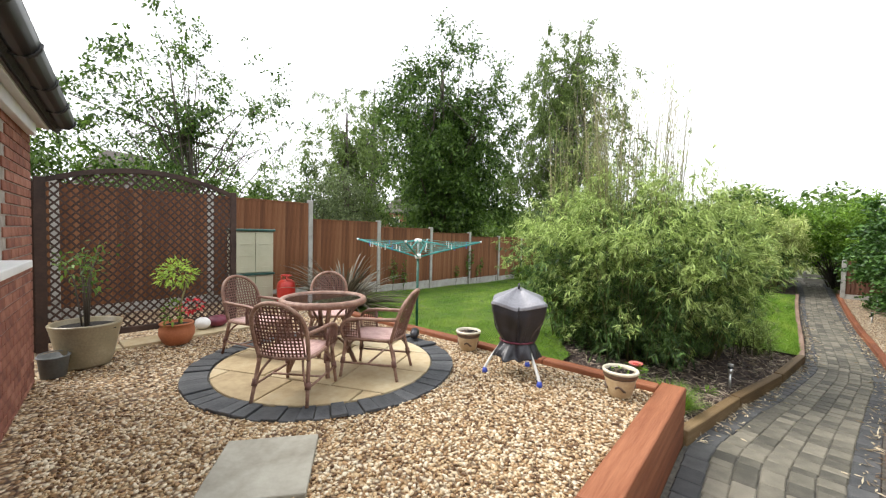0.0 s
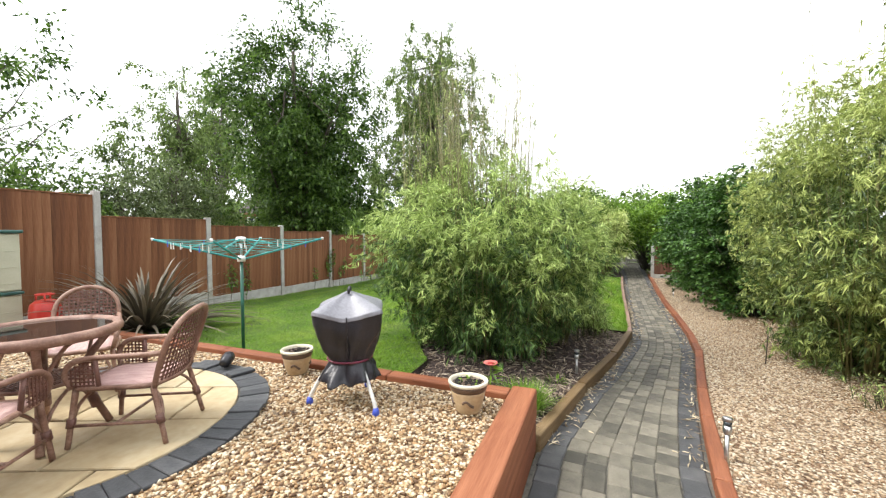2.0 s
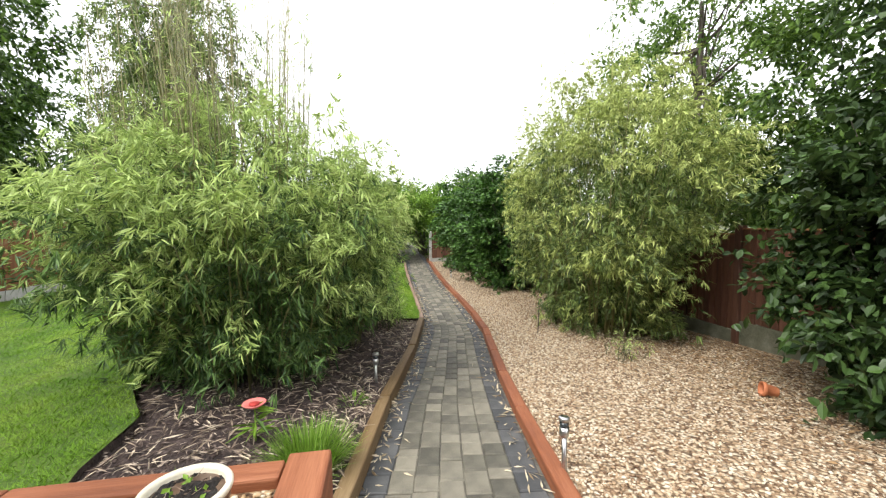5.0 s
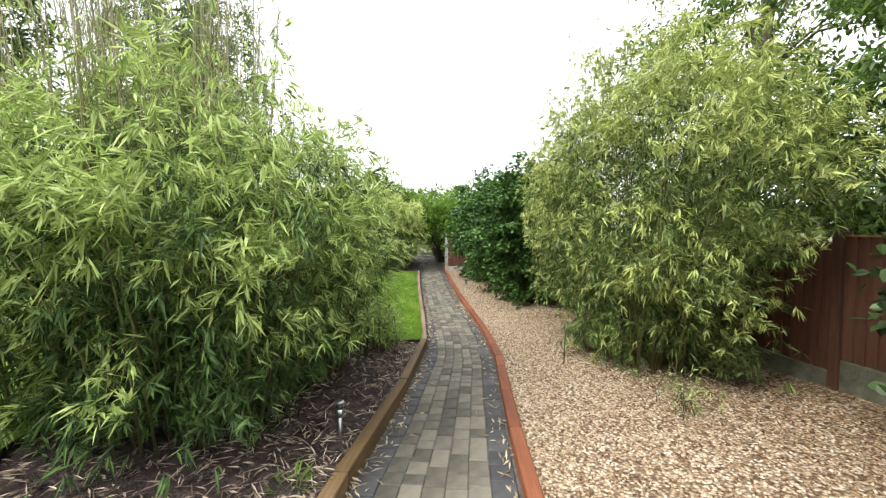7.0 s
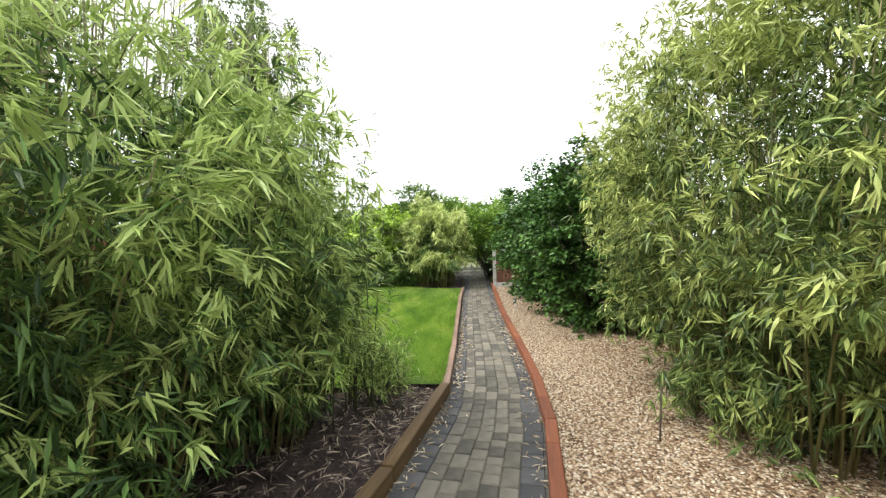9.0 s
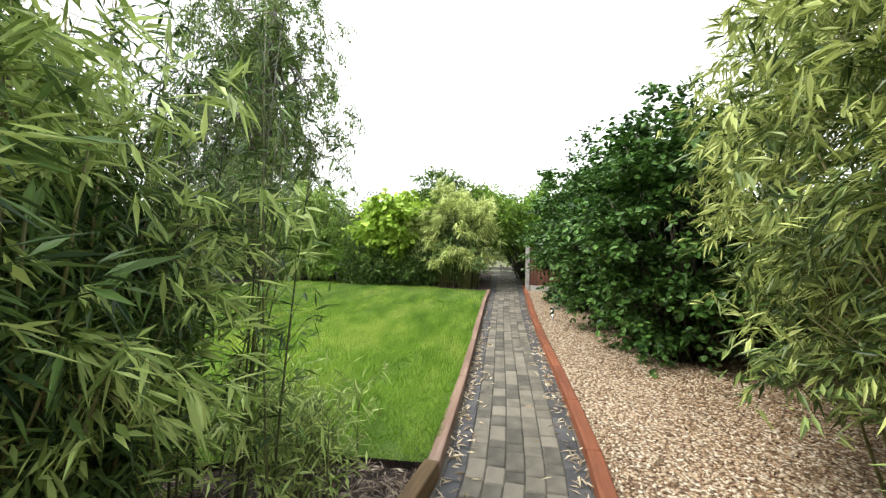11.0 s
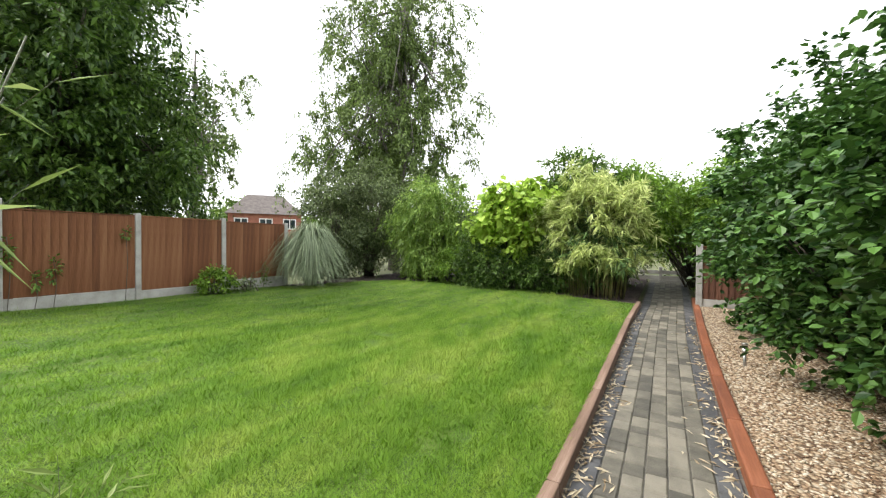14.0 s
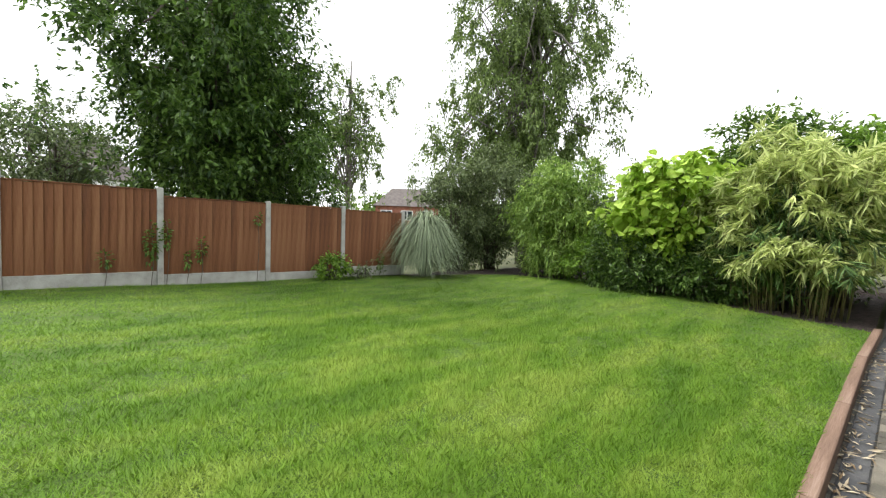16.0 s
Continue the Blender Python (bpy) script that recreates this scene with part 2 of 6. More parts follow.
# ---- mesh helpers ----
def solid(name, verts, faces, mat, parent=None, label="", smooth=False):
    me = bpy.data.meshes.new(name)
    me.from_pydata([tuple(v) for v in verts], [], faces)
    me.materials.append(mat)
    if smooth:
        me.polygons.foreach_set("use_smooth", [True] * len(me.polygons))
    ob = new(name, me)
    if parent:
        ob.parent = parent
    if label:
        ob["label"] = label
    return ob


def part(name, bm, mat, parent=None, label="", smooth=False):
    me = bpy.data.meshes.new(name)
    bm.normal_update()
    bm.to_mesh(me)
    bm.free()
    me.materials.append(mat)
    if smooth:
        me.polygons.foreach_set("use_smooth", [True] * len(me.polygons))
    ob = new(name, me)
    if parent:
        ob.parent = parent
    if label:
        ob["label"] = label
    return ob


def thing(name, m, label, category, group=""):
    ob = new(name)
    ob.matrix_world = m
    ob.empty_display_size = 0.1
    return tagged(ob, label, category, group)


def box(bm, c, s, bevel=0.0, rot=None, taper=1.0):
    """A box of size s about c in bm, its edges eased by bevel."""
    r = bmesh.ops.create_cube(bm, size=1.0)
    vs = r["verts"]
    for v in vs:
        k = taper if v.co.z > 0 else 1.0
        v.co = Vector((v.co.x * s[0] * k, v.co.y * s[1] * k, v.co.z * s[2]))
    if bevel:
        es = list({e for v in vs for e in v.link_edges})
        o = bmesh.ops.bevel(bm, geom=es, offset=bevel, segments=2, affect="EDGES", profile=0.5)
        vs = list({v for f in o["faces"] for v in f.verts} | {v for v in vs if v.is_valid})
    mat = Matrix.Translation(c) @ (rot.to_4x4() if rot else Matrix.Identity(4))
    bmesh.ops.transform(bm, matrix=mat, verts=[v for v in vs if v.is_valid])


def tube_np(path, radii, sides=6, cap=True):
    """Vertices and faces of a tapered tube along a path."""
    path = np.asarray(path, float)
    n = len(path)
    tan = np.gradient(path, axis=0)
    tan /= np.linalg.norm(tan, axis=1)[:, None] + 1e-9
    ref = np.array([0, 0, 1.0]) if abs(tan[0][2]) < 0.9 else np.array([1.0, 0, 0])
    u = np.cross(tan, ref)
    u /= np.linalg.norm(u, axis=1)[:, None] + 1e-9
    w = np.cross(tan, u)
    a = np.linspace(0, 2 * np.pi, sides, endpoint=False)
    ring = np.cos(a)[None, :, None] * u[:, None, :] + np.sin(a)[None, :, None] * w[:, None, :]
    v = path[:, None, :] + ring * np.asarray(radii, float)[:, None, None]
    faces = []
    for i in range(n - 1):
        for j in range(sides):
            k = (j + 1) % sides
            faces.append((i * sides + j, i * sides + k, (i + 1) * sides + k, (i + 1) * sides + j))
    if cap:
        faces.append(tuple(range(sides - 1, -1, -1)))
        faces.append(tuple((n - 1) * sides + j for j in range(sides)))
    return v.reshape(-1, 3), faces


class Pool:
    """Gathers pieces of one mesh."""

    def __init__(self):
        self.v, self.f, self.n = [], [], 0

    def add(self, v, f):
        self.v.append(np.asarray(v, float))
        self.f += [tuple(i + self.n for i in q) for q in f]
        self.n += len(v)

    def tube(self, path, radii, sides=6):
        self.add(*tube_np(path, radii, sides))

    def make(self, name, mat, parent=None, label="", smooth=True):
        return solid(name, np.concatenate(self.v), self.f, mat, parent, label, smooth)


def curve_points(pts, n=12):
    """A smooth line through a few points."""
    pts = [Vector(p) for p in pts]
    out = []
    full = [pts[0] * 2 - pts[1]] + pts + [pts[-1] * 2 - pts[-2]]
    for i in range(len(pts) - 1):
        p0, p1, p2, p3 = full[i:i + 4]
        for k in range(n):
            t = k / n
            out.append(0.5 * ((2 * p1) + (p2 - p0) * t + (2 * p0 - 5 * p1 + 4 * p2 - p3) * t * t + (3 * p1 - p0 - 3 * p2 + p3) * t ** 3))
    out.append(pts[-1])
    return out


def array_mesh(name, verts, tris, mat, parent=None, smooth=False):
    me = bpy.data.meshes.new(name)
    nv, nt = len(verts), len(tris)
    me.vertices.add(nv)
    me.vertices.foreach_set("co", np.ascontiguousarray(verts, np.float32).ravel())
    k = tris.shape[1]
    me.loops.add(nt * k)
    me.loops.foreach_set("vertex_index", np.ascontiguousarray(tris, np.int32).ravel())
    me.polygons.add(nt)
    me.polygons.foreach_set("loop_start", np.arange(0, nt * k, k, dtype=np.int32))
    me.polygons.foreach_set("use_smooth", np.full(nt, smooth, bool))
    me.update()
    me.materials.append(mat)
    ob = new(name, me)
    if parent:
        ob.parent = parent
    return ob


rng = np.random.default_rng(7)


def unit(v):
    return v / (np.linalg.norm(v, axis=1)[:, None] + 1e-9)


def leaves(name, p, d, length, width, mat, parent=None, fold=0.15, widest=0.4, round_leaf=False):
    """Leaves at p along d, each folded along its midrib; lengths vary."""
    n = len(p)
    d = unit(d)
    side = unit(np.cross(d, rng.normal(0, 0.5, (n, 3)) + np.array([0, 0, 1.0])))
    nor = np.cross(side, d)
    L = (length * rng.uniform(0.65, 1.25, n))[:, None]
    W = (width * rng.uniform(0.7, 1.2, n))[:, None]
    droop = -np.array([0, 0, 1.0]) * L * rng.uniform(0.0, 0.35, n)[:, None]
    mid = p + d * L * widest + droop * 0.25
    if round_leaf:
        m2 = p + d * L * 0.75 + droop * 0.6
        v = np.stack([p, mid - side * W / 2 + nor * W * fold, m2 - side * W * 0.4 + nor * W * fold, p + d * L + droop, m2 + side * W * 0.4 + nor * W * fold, mid + side * W / 2 + nor * W * fold], 1).reshape(-1, 3)
        base = np.arange(n)[:, None] * 6
        t = np.concatenate([base + np.array([[0, 1, 2, 3]]), base + np.array([[0, 3, 4, 5]])], 1).reshape(-1, 4)
    else:
        v = np.stack([p, mid - side * W / 2 + nor * W * fold, p + d * L + droop, mid + side * W / 2 + nor * W * fold], 1).reshape(-1, 3)
        base = np.arange(n)[:, None] * 4
        t = np.concatenate([base + np.array([[0, 1, 2]]), base + np.array([[0, 2, 3]])], 1).reshape(-1, 3)
    return array_mesh(name, v, t, mat, parent)


def interp(x, table):
    return float(np.interp(x, [a for a, _ in table], [b for _, b in table]))


# ---- lie of the land ----
PATH_Z = [(-6, -0.40), (2.9, -0.43), (5.4, -0.64), (8, -0.74), (12, -0.72), (16, -0.55), (20, -0.45), (40, -0.35)]
LEFT = [(-6, 1.33), (2.95, 1.33), (3.32, 1.30), (4.74, 1.03), (5.68, 0.80), (7.51, 0.41), (8.3, 0.29), (9.2, 0.25), (10.0, 0.228), (11.3, 0.205), (12.9, 0.165), (14.7, 0.12), (16, 0.06), (17, 0.0), (22, -0.1)]
RIGHT = [(-6, 0.35), (1.0, 0.35), (3.14, 0.17), (4.61, -0.06), (5.46, -0.21), (6.76, -0.45), (7.3, -0.56), (8.5, -0.68), (9.5, -0.72), (10.5, -0.745), (12.0, -0.765), (14.4, -0.81), (15.95, -0.88), (19, -1.0), (22, -1.1)]
FENCE_Y = 8.44
FENCE_Z = [(-3, 0.0), (1, 0.0), (3.0, -0.03), (3.7, -0.1), (5.6, -0.2), (7.6, -0.27), (9.5, -0.33), (13, -0.37), (17, -0.35)]
BED = [(3.05, 2.62), (3.69, 2.83), (4.4, 2.9), (5.04, 3.31), (6, 3.45), (7, 3.0), (7.8, 1.9), (8.2, 1.0), (8.27, 0.31)]


def path_z(x):
    return interp(x, PATH_Z)


def lawn_z(x, y):
    e, f = path_z(x) + 0.085, interp(x, FENCE_Z)
    s = min(1, max(0, (y - 0.35) / 8.09))
    return e + (f - e) * (1 - (1 - s) ** 1.5) + 0.012 * math.sin(x * 1.7 + y) * math.sin(y * 1.3)


def strip_mesh(name, cols, mat, label, smooth=True):
    """A sheet from columns of equally many points."""
    n, k = len(cols), len(cols[0])
    v = [p for c in cols for p in c]
    f = [(i * k + j, (i + 1) * k + j, (i + 1) * k + j + 1, i * k + j + 1) for i in range(n - 1) for j in range(k - 1)]
    return tagged(solid(name, v, f, mat, smooth=smooth), label, kind="structure")


# earth to the horizon
axis = sorted(set([round(v, 2) for v in np.arange(-8, 30, 1.0)] + [-900, -300, -100, -50, -25, -14, 36, 45, 60, 90, 150, 300, 900]))
strip_mesh("ground", [[(x, y, (min(lawn_z(min(max(x, 3), 17), min(max(y, 0.4), 8.4)), path_z(x)) - 0.12 if -12 < x < 30 and -12 < y < 20 else -0.75)) for y in axis] for x in axis], M["earth"], "earth and rough grass reaching to the horizon")


def lawn_lo(x):
    if x < 8.27:
        return interp(x, BED)
    if x < 16.5:
        return interp(x, LEFT) + 0.08
    return interp(x, [(16.5, 0.15), (16.9, 1.7), (17.9, 4.1)])


def lawn_hi(x):
    return interp(x, [(14.0, 8.42), (15.0, 7.75), (17.2, 6.85), (17.9, 4.3)])


xs = list(np.arange(3.06, 8.2, 0.16)) + [8.2, 8.26, 8.28] + list(np.arange(8.45, 17.9, 0.2)) + [17.88]
strip_mesh("lawn", [[(x, y, lawn_z(x, y)) for y in np.linspace(lawn_lo(x), lawn_hi(x), 40)] for x in xs], M["lawn"], "mown green lawn with pale and dark patches")
# cut turf edge along the bed
strip_mesh("lawn_edge", [[(x, y, lawn_z(x, y)), (x + 0.005, y - 0.01, lawn_z(x, y) - 0.12)] for x, y in [(p.x, p.y) for p in curve_points([(a, b, 0) for a, b in BED], 6)]], M["mulch"], "cut earth edge of the lawn")

# grass blades
n_b = 2400000
pts = np.column_stack([rng.uniform(3.1, 17.8, n_b), rng.uniform(0.1, 8.4, n_b)])
near = np.exp(-0.5 * (((pts[:, 0] - 10.3) / 2.4) ** 2 + ((pts[:, 1] - 1.2) / 2.4) ** 2)) + 0.12 + 0.25 * np.exp(-0.5 * (((pts[:, 0] - 3.6) / 1.2) ** 2 + ((pts[:, 1] - 3.6) / 1.2) ** 2))
pts = pts[rng.random(n_b) < near * 0.8]
lx_t = np.arange(3.0, 17.95, 0.02)
pts = pts[(pts[:, 1] > np.interp(pts[:, 0], lx_t, [lawn_lo(a) + 0.01 for a in lx_t])) & (pts[:, 1] < np.interp(pts[:, 0], lx_t, [lawn_hi(a) for a in lx_t]))]
ge, gf = (np.interp(pts[:, 0], *zip(*tab)) for tab in (PATH_Z, FENCE_Z))
gz = ge + 0.085 + (gf - ge - 0.085) * (1 - (1 - np.clip((pts[:, 1] - 0.35) / 8.09, 0, 1)) ** 1.5) + 0.012 * np.sin(pts[:, 0] * 1.7 + pts[:, 1]) * np.sin(pts[:, 1] * 1.3) - 0.004
gp = np.column_stack([pts, gz])
# longer tufts among the mown blades
tc = np.column_stack([rng.normal(10.6, 1.9, 1500), rng.normal(1.9, 1.7, 1500)])
tc = tc[(tc[:, 0] > 8.5) & (tc[:, 0] < 17) & (tc[:, 1] > np.interp(tc[:, 0], lx_t, [lawn_lo(a) + 0.05 for a in lx_t])) & (tc[:, 1] < 8)]
tp_ = np.repeat(tc, 34, axis=0) + rng.normal(0, 0.028, (len(tc) * 34, 2))
n_mown = len(gp)
gp = np.concatenate([gp, np.column_stack([tp_, [lawn_z(a, b) - 0.004 for a, b in tp_]])])
pts = gp[:, :2]
gd = np.column_stack([rng.normal(0, 1.0, len(gp)), rng.normal(0, 1.0, len(gp)), np.ones(len(gp))])
tall = np.array([0.8 + 0.45 * noise.noise(Vector((a * 0.8, b * 1.6, 3.0))) + 0.55 * noise.noise(Vector((a * 5, b * 7, 1.0))) for a, b in pts])
tall[n_mown:] = rng.uniform(1.0, 1.75, len(tall) - n_mown)
gd[n_mown:, :2] *= 0.45
gs = unit(np.cross(gd, rng.normal(0, 1, (len(gp), 3)))) * 0.0032
gs[np.cross(gs, gd)[:, 2] < 0] *= -1
gv = np.stack([gp - gs, gp + gs, gp + unit(gd) * (0.055 * np.clip(tall, 0.3, 1.75) * rng.uniform(0.6, 1.3, len(gp)))[:, None]], 1).reshape(-1, 3)
up_n = unit(np.repeat(np.column_stack([gd[:, :2] * 0.34, np.ones(len(gp))]), 3, axis=0))
turf = array_mesh("grass", gv, np.arange(len(gv), dtype=np.int32).reshape(-1, 3), M["blade"], smooth=True)
turf.data.normals_split_custom_set_from_vertices(up_n.tolist())
tagged(turf, "short green grass blades of the lawn", "grass", kind="stuff")

# planting bed beside the path
bx = list(np.arange(3.06, 8.3, 0.15)) + [8.28]
strip_mesh("planting_bed", [[(x, y, lawn_z(x, y) - 0.055 + 0.02 * noise.noise(Vector((x * 5, y * 5, 0)))) for y in np.linspace(interp(x, LEFT) + 0.09, interp(x, BED) + 0.12, 18)] for x in bx], M["mulch"], "dark brown mulched planting bed")
# far border behind the lawn
strip_mesh("far_border", [[(x, y, lawn_z(min(x, 18), y) - 0.02 + 0.03 * noise.noise(Vector((x * 3, y * 3, 0)))) for y in np.linspace(interp(x, LEFT) + 0.08 if x > 16.4 else 7.0, 8.4, 24)] for x in np.arange(13.6, 24, 0.4)], M["mulch"], "dark earth of the far border")

# gravel areas
PATIO_X0, PATIO_X1, PATIO_Y0, PATIO_Y1 = -3.0, 2.9, 1.5, 8.4
strip_mesh("gravel_patio", [[(x, y, 0.0) for y in np.linspace(PATIO_Y0, PATIO_Y1, 12)] for x in np.linspace(PATIO_X0, PATIO_X1, 12)], M["gravel"], "raised patio of golden pea gravel")


def gravel_r_z(x, y):
    return path_z(x) + 0.05 + 0.02 * noise.noise(Vector((x, y, 0)))


strip_mesh("gravel_strip", [[(x, y, gravel_r_z(x, y)) for y in np.linspace(-3.8, interp(x, RIGHT) - 0.1, 14)] for x in np.arange(-4, 20, 0.3)], M["gravel_r"], "strip of pinkish gravel beside the path")


def stones(name, xy, z, size, mat, label, plain=False):
    """Loose rounded stones, each of twenty faces, or ten where they are plain."""
    bm = bmesh.new()
    if plain:
        bmesh.ops.create_uvsphere(bm, u_segments=5, v_segments=2, radius=1.0)
        bmesh.ops.triangulate(bm, faces=bm.faces[:])
    else:
        bmesh.ops.create_icosphere(bm, subdivisions=1, radius=1.0)
    bm.verts.index_update()
    bm.verts.ensure_lookup_table()
    v0 = np.array([v.co[:] for v in bm.verts])
    f0 = np.array([[v.index for v in f.verts] for f in bm.faces])
    bm.free()
    n = len(xy)
    s = size * rng.uniform(0.55, 1.35, n)
    sc = np.stack([s * rng.uniform(0.8, 1.4, n), s * rng.uniform(0.6, 1.0, n), s * rng.uniform(0.4, 0.75, n)], 1)
    a = rng.uniform(0, 2 * np.pi, n)
    tilt = rng.normal(0, 0.35, n)
    v = v0[None] * sc[:, None, :] * (1 + rng.normal(0, 0.1, (n, len(v0), 1)))
    x, y, zz = v[..., 0], v[..., 1], v[..., 2]
    zz, x = zz * np.cos(tilt)[:, None] + x * np.sin(tilt)[:, None], x * np.cos(tilt)[:, None] - zz * np.sin(tilt)[:, None]
    v = np.stack([x * np.cos(a)[:, None] - y * np.sin(a)[:, None] + xy[:, 0][:, None], x * np.sin(a)[:, None] + y * np.cos(a)[:, None] + xy[:, 1][:, None], zz + z[:, None] + s[:, None] * 0.3], -1).reshape(-1, 3)
    f = (f0[None] + (np.arange(n) * len(v0))[:, None, None]).reshape(-1, 3)
    return tagged(array_mesh(name, v, f, mat, smooth=True), label, "gravel", kind="stuff")


def inside_patio_stones(a, b):
    circle = (a - 1.42) ** 2 + (b - 4.22) ** 2 < 1.25 ** 2
    house = a < -0.62 + (b - 5.54) * 0.2
    return not circle and not house and not (b > 6.15 and a < 1.9)


sp = np.concatenate([np.column_stack([rng.uniform(-0.7, 2.86, 21000), rng.uniform(1.56, 4.4, 21000)]), np.column_stack([rng.uniform(-0.8, 2.86, 8000), rng.uniform(4.4, 8.2, 8000)])])
sp = sp[[inside_patio_stones(a, b) for a, b in sp]]
stones("gravel", sp, np.zeros(len(sp)), 0.0125, M["pebble"], "loose golden and cream pebbles of the patio")
sr = np.column_stack([np.concatenate([rng.uniform(2.2, 10.5, 22000), rng.uniform(10, 14, 3500)]), np.concatenate([rng.uniform(0, 1, 22000), rng.uniform(0, 0.75, 3500)])])
sr[:, 1] = [interp(a, RIGHT) - 0.11 - b ** 1.25 * 2.9 for a, b in sr]
stones("gravel", sr, np.array([gravel_r_z(a, b) for a, b in sr]), 0.0125, M["pebble_r"], "loose pinkish pebbles beside the path", True)

# bark chips and dry leaves on the bed
cx = rng.uniform(3.2, 8.2, 4600)
cy = np.array([interp(a, LEFT) + 0.12 + rng.uniform(0, 1) ** 1.3 * (interp(a, BED) - interp(a, LEFT) - 0.15) for a in cx])
cp = np.column_stack([cx, cy, [lawn_z(a, b) - 0.035 for a, b in zip(cx, cy)]])
cd = np.column_stack([rng.normal(0, 1, len(cp)), rng.normal(0, 1, len(cp)), rng.normal(0.1, 0.15, len(cp))])
tagged(leaves("bark_chips", cp, cd, 0.06, 0.014, M["chip"], fold=0.1), "brown bark chips on the bed", "mulch", kind="stuff")
M["straw"] = noisy("dry_straw", [(0.1, (0.14, 0.10, 0.075)), (0.6, (0.34, 0.27, 0.20)), (0.95, (0.58, 0.50, 0.38))], 9, 0.85, bump=0.1, piece=0.9, island=True)
k = rng.random(len(cp)) < 0.42
tagged(leaves("dry_leaves", cp[k] + np.array([0, 0, 0.012]), cd[k], 0.13, 0.011, M["straw"], fold=0.1), "long dry bamboo leaves scattered on the mulch", "leaves", kind="stuff")
# fallen leaves along the edges of the path
fx = np.concatenate([rng.uniform(3.2, 16, 950), rng.normal(10.6, 1.2, 350)])
fy = np.array([(interp(a, LEFT) - 0.02 - rng.exponential(0.05)) if rng.random() < 0.6 else (interp(a, RIGHT) + 0.03 + rng.exponential(0.05)) for a in fx])
fp = np.column_stack([fx, fy, [path_z(a) + 0.008 for a in fx]])
fd = np.column_stack([rng.normal(0.4, 1.0, len(fp)), rng.normal(0, 0.8, len(fp)), rng.normal(0.12, 0.05, len(fp))])
M["dry"] = leaf_material("dry_leaf", (0.18, 0.12, 0.06), (0.52, 0.45, 0.32), 0.7, 0.1)
tagged(leaves("fallen_leaves", fp, fd, 0.09, 0.016, M["dry"], fold=0.2), "dry bamboo leaves lying on the path", "leaves", kind="stuff")

lx = rng.uniform(2.5, 12.5, 7000)
ly = np.array([-1.4 - 2.25 * rng.random() ** 0.5 for a in lx])
lq = np.column_stack([lx, ly, [gravel_r_z(a, b) + 0.022 for a, b in zip(lx, ly)]])
lw = np.column_stack([rng.normal(0, 1, len(lq)), rng.normal(0, 1, len(lq)), rng.normal(0.05, 0.12, len(lq))])
M["litter"] = leaf_material("brown_litter", (0.07, 0.04, 0.02), (0.26, 0.17, 0.09), 0.8, 0.05)
tagged(leaves("leaf_litter", lq, lw, 0.06, 0.016, M["litter"], fold=0.2), "brown dead leaves scattered on the gravel", "leaves", kind="stuff")

# ---- timber edges ----
def beam(name, a, b, w, h, z_a, z_b, mat, parent, bevel=0.012):
    """A squared timber from a to b with its top at z_a and z_b."""
    a, b = Vector((*a, z_a - h / 2)), Vector((*b, z_b - h / 2))
    d = b - a
    bm = bmesh.new()
    box(bm, (0, 0, 0), (d.length - 0.004, w, h), bevel)
    ob = part(name, bm, mat, parent)
    ob.matrix_world = Matrix.Translation((a + b) / 2) @ d.to_track_quat("X", "Z").to_matrix().to_4x4()
    return ob


wall = thing("retaining_edge", pose(0, 0, 0), "red-stained timber sleepers holding up the gravel patio", "sleeper wall")
wall["kind"] = "structure"
for i, (x0, x1) in enumerate(((-3.0, -0.6), (-0.6, 1.05), (1.05, 3.06))):
    for zt, h in ((0.055, 0.24), (-0.187, 0.26)):
        beam("sleeper", (x0, 1.44), (x1, 1.44), 0.19 if zt > 0 else 0.18, h, zt, zt, M["red_wood"], wall)
for y0, y1 in ((1.54, 2.6), (2.6, 4.6), (4.6, 6.8), (6.8, 8.4)):
    beam("sleeper", (2.955, y0), (2.955, y1), 0.13, 0.24, 0.05, 0.05, M["red_wood"], wall)
    beam("sleeper", (2.955, y0), (2.955, y1), 0.125, 0.25, -0.192, -0.192, M["red_wood"], wall)

edge_l = thing("bed_edging", pose(0, 0, 0), "brown timber sleepers edging the planting bed", "edging")
edge_l["kind"] = "structure"
for x0, x1 in ((3.07, 4.74), (4.74, 6.5), (6.5, 8.28)):
    beam("sleeper", (x0, interp(x0, LEFT) + 0.05), (x1, interp(x1, LEFT) + 0.05), 0.1, 0.2, path_z(x0) + (0.12 if x0 < 7 else 0.1), path_z(x1) + 0.11, M["brown_wood"], edge_l)
edge_w = thing("lawn_edging", pose(0, 0, 0), "weathered brown boards edging the lawn", "edging")
edge_w["kind"] = "structure"
for x0, x1 in ((8.28, 9.95), (9.95, 11.6), (11.6, 13.3), (13.3, 15.0), (15.0, 16.8)):
    beam("board", (x0, interp(x0, LEFT) + 0.045), (x1, interp(x1, LEFT) + 0.045), 0.085, 0.16, path_z(x0) + 0.095, path_z(x1) + 0.095, M["worn_wood"], edge_w)
edge_r = thing("gravel_edging", pose(0, 0, 0), "terracotta-red timber edging along the gravel", "edging")
edge_r["kind"] = "structure"
rx = [-3.0, -1.0, 1.0, 3.0, 4.3, 5.3, 6.1, 6.9, 7.35, 7.9, 8.6, 9.5, 10.5, 11.5, 12.6, 13.8, 15.0, 16.4, 18.0]
for x0, x1 in zip(rx, rx[1:]):
    beam("block", (x0, interp(x0, RIGHT) - 0.055), (x1, interp(x1, RIGHT) - 0.055), 0.105, 0.18, path_z(x0) + 0.085, path_z(x1) + 0.085, M["red_wood"], edge_r, 0.016)

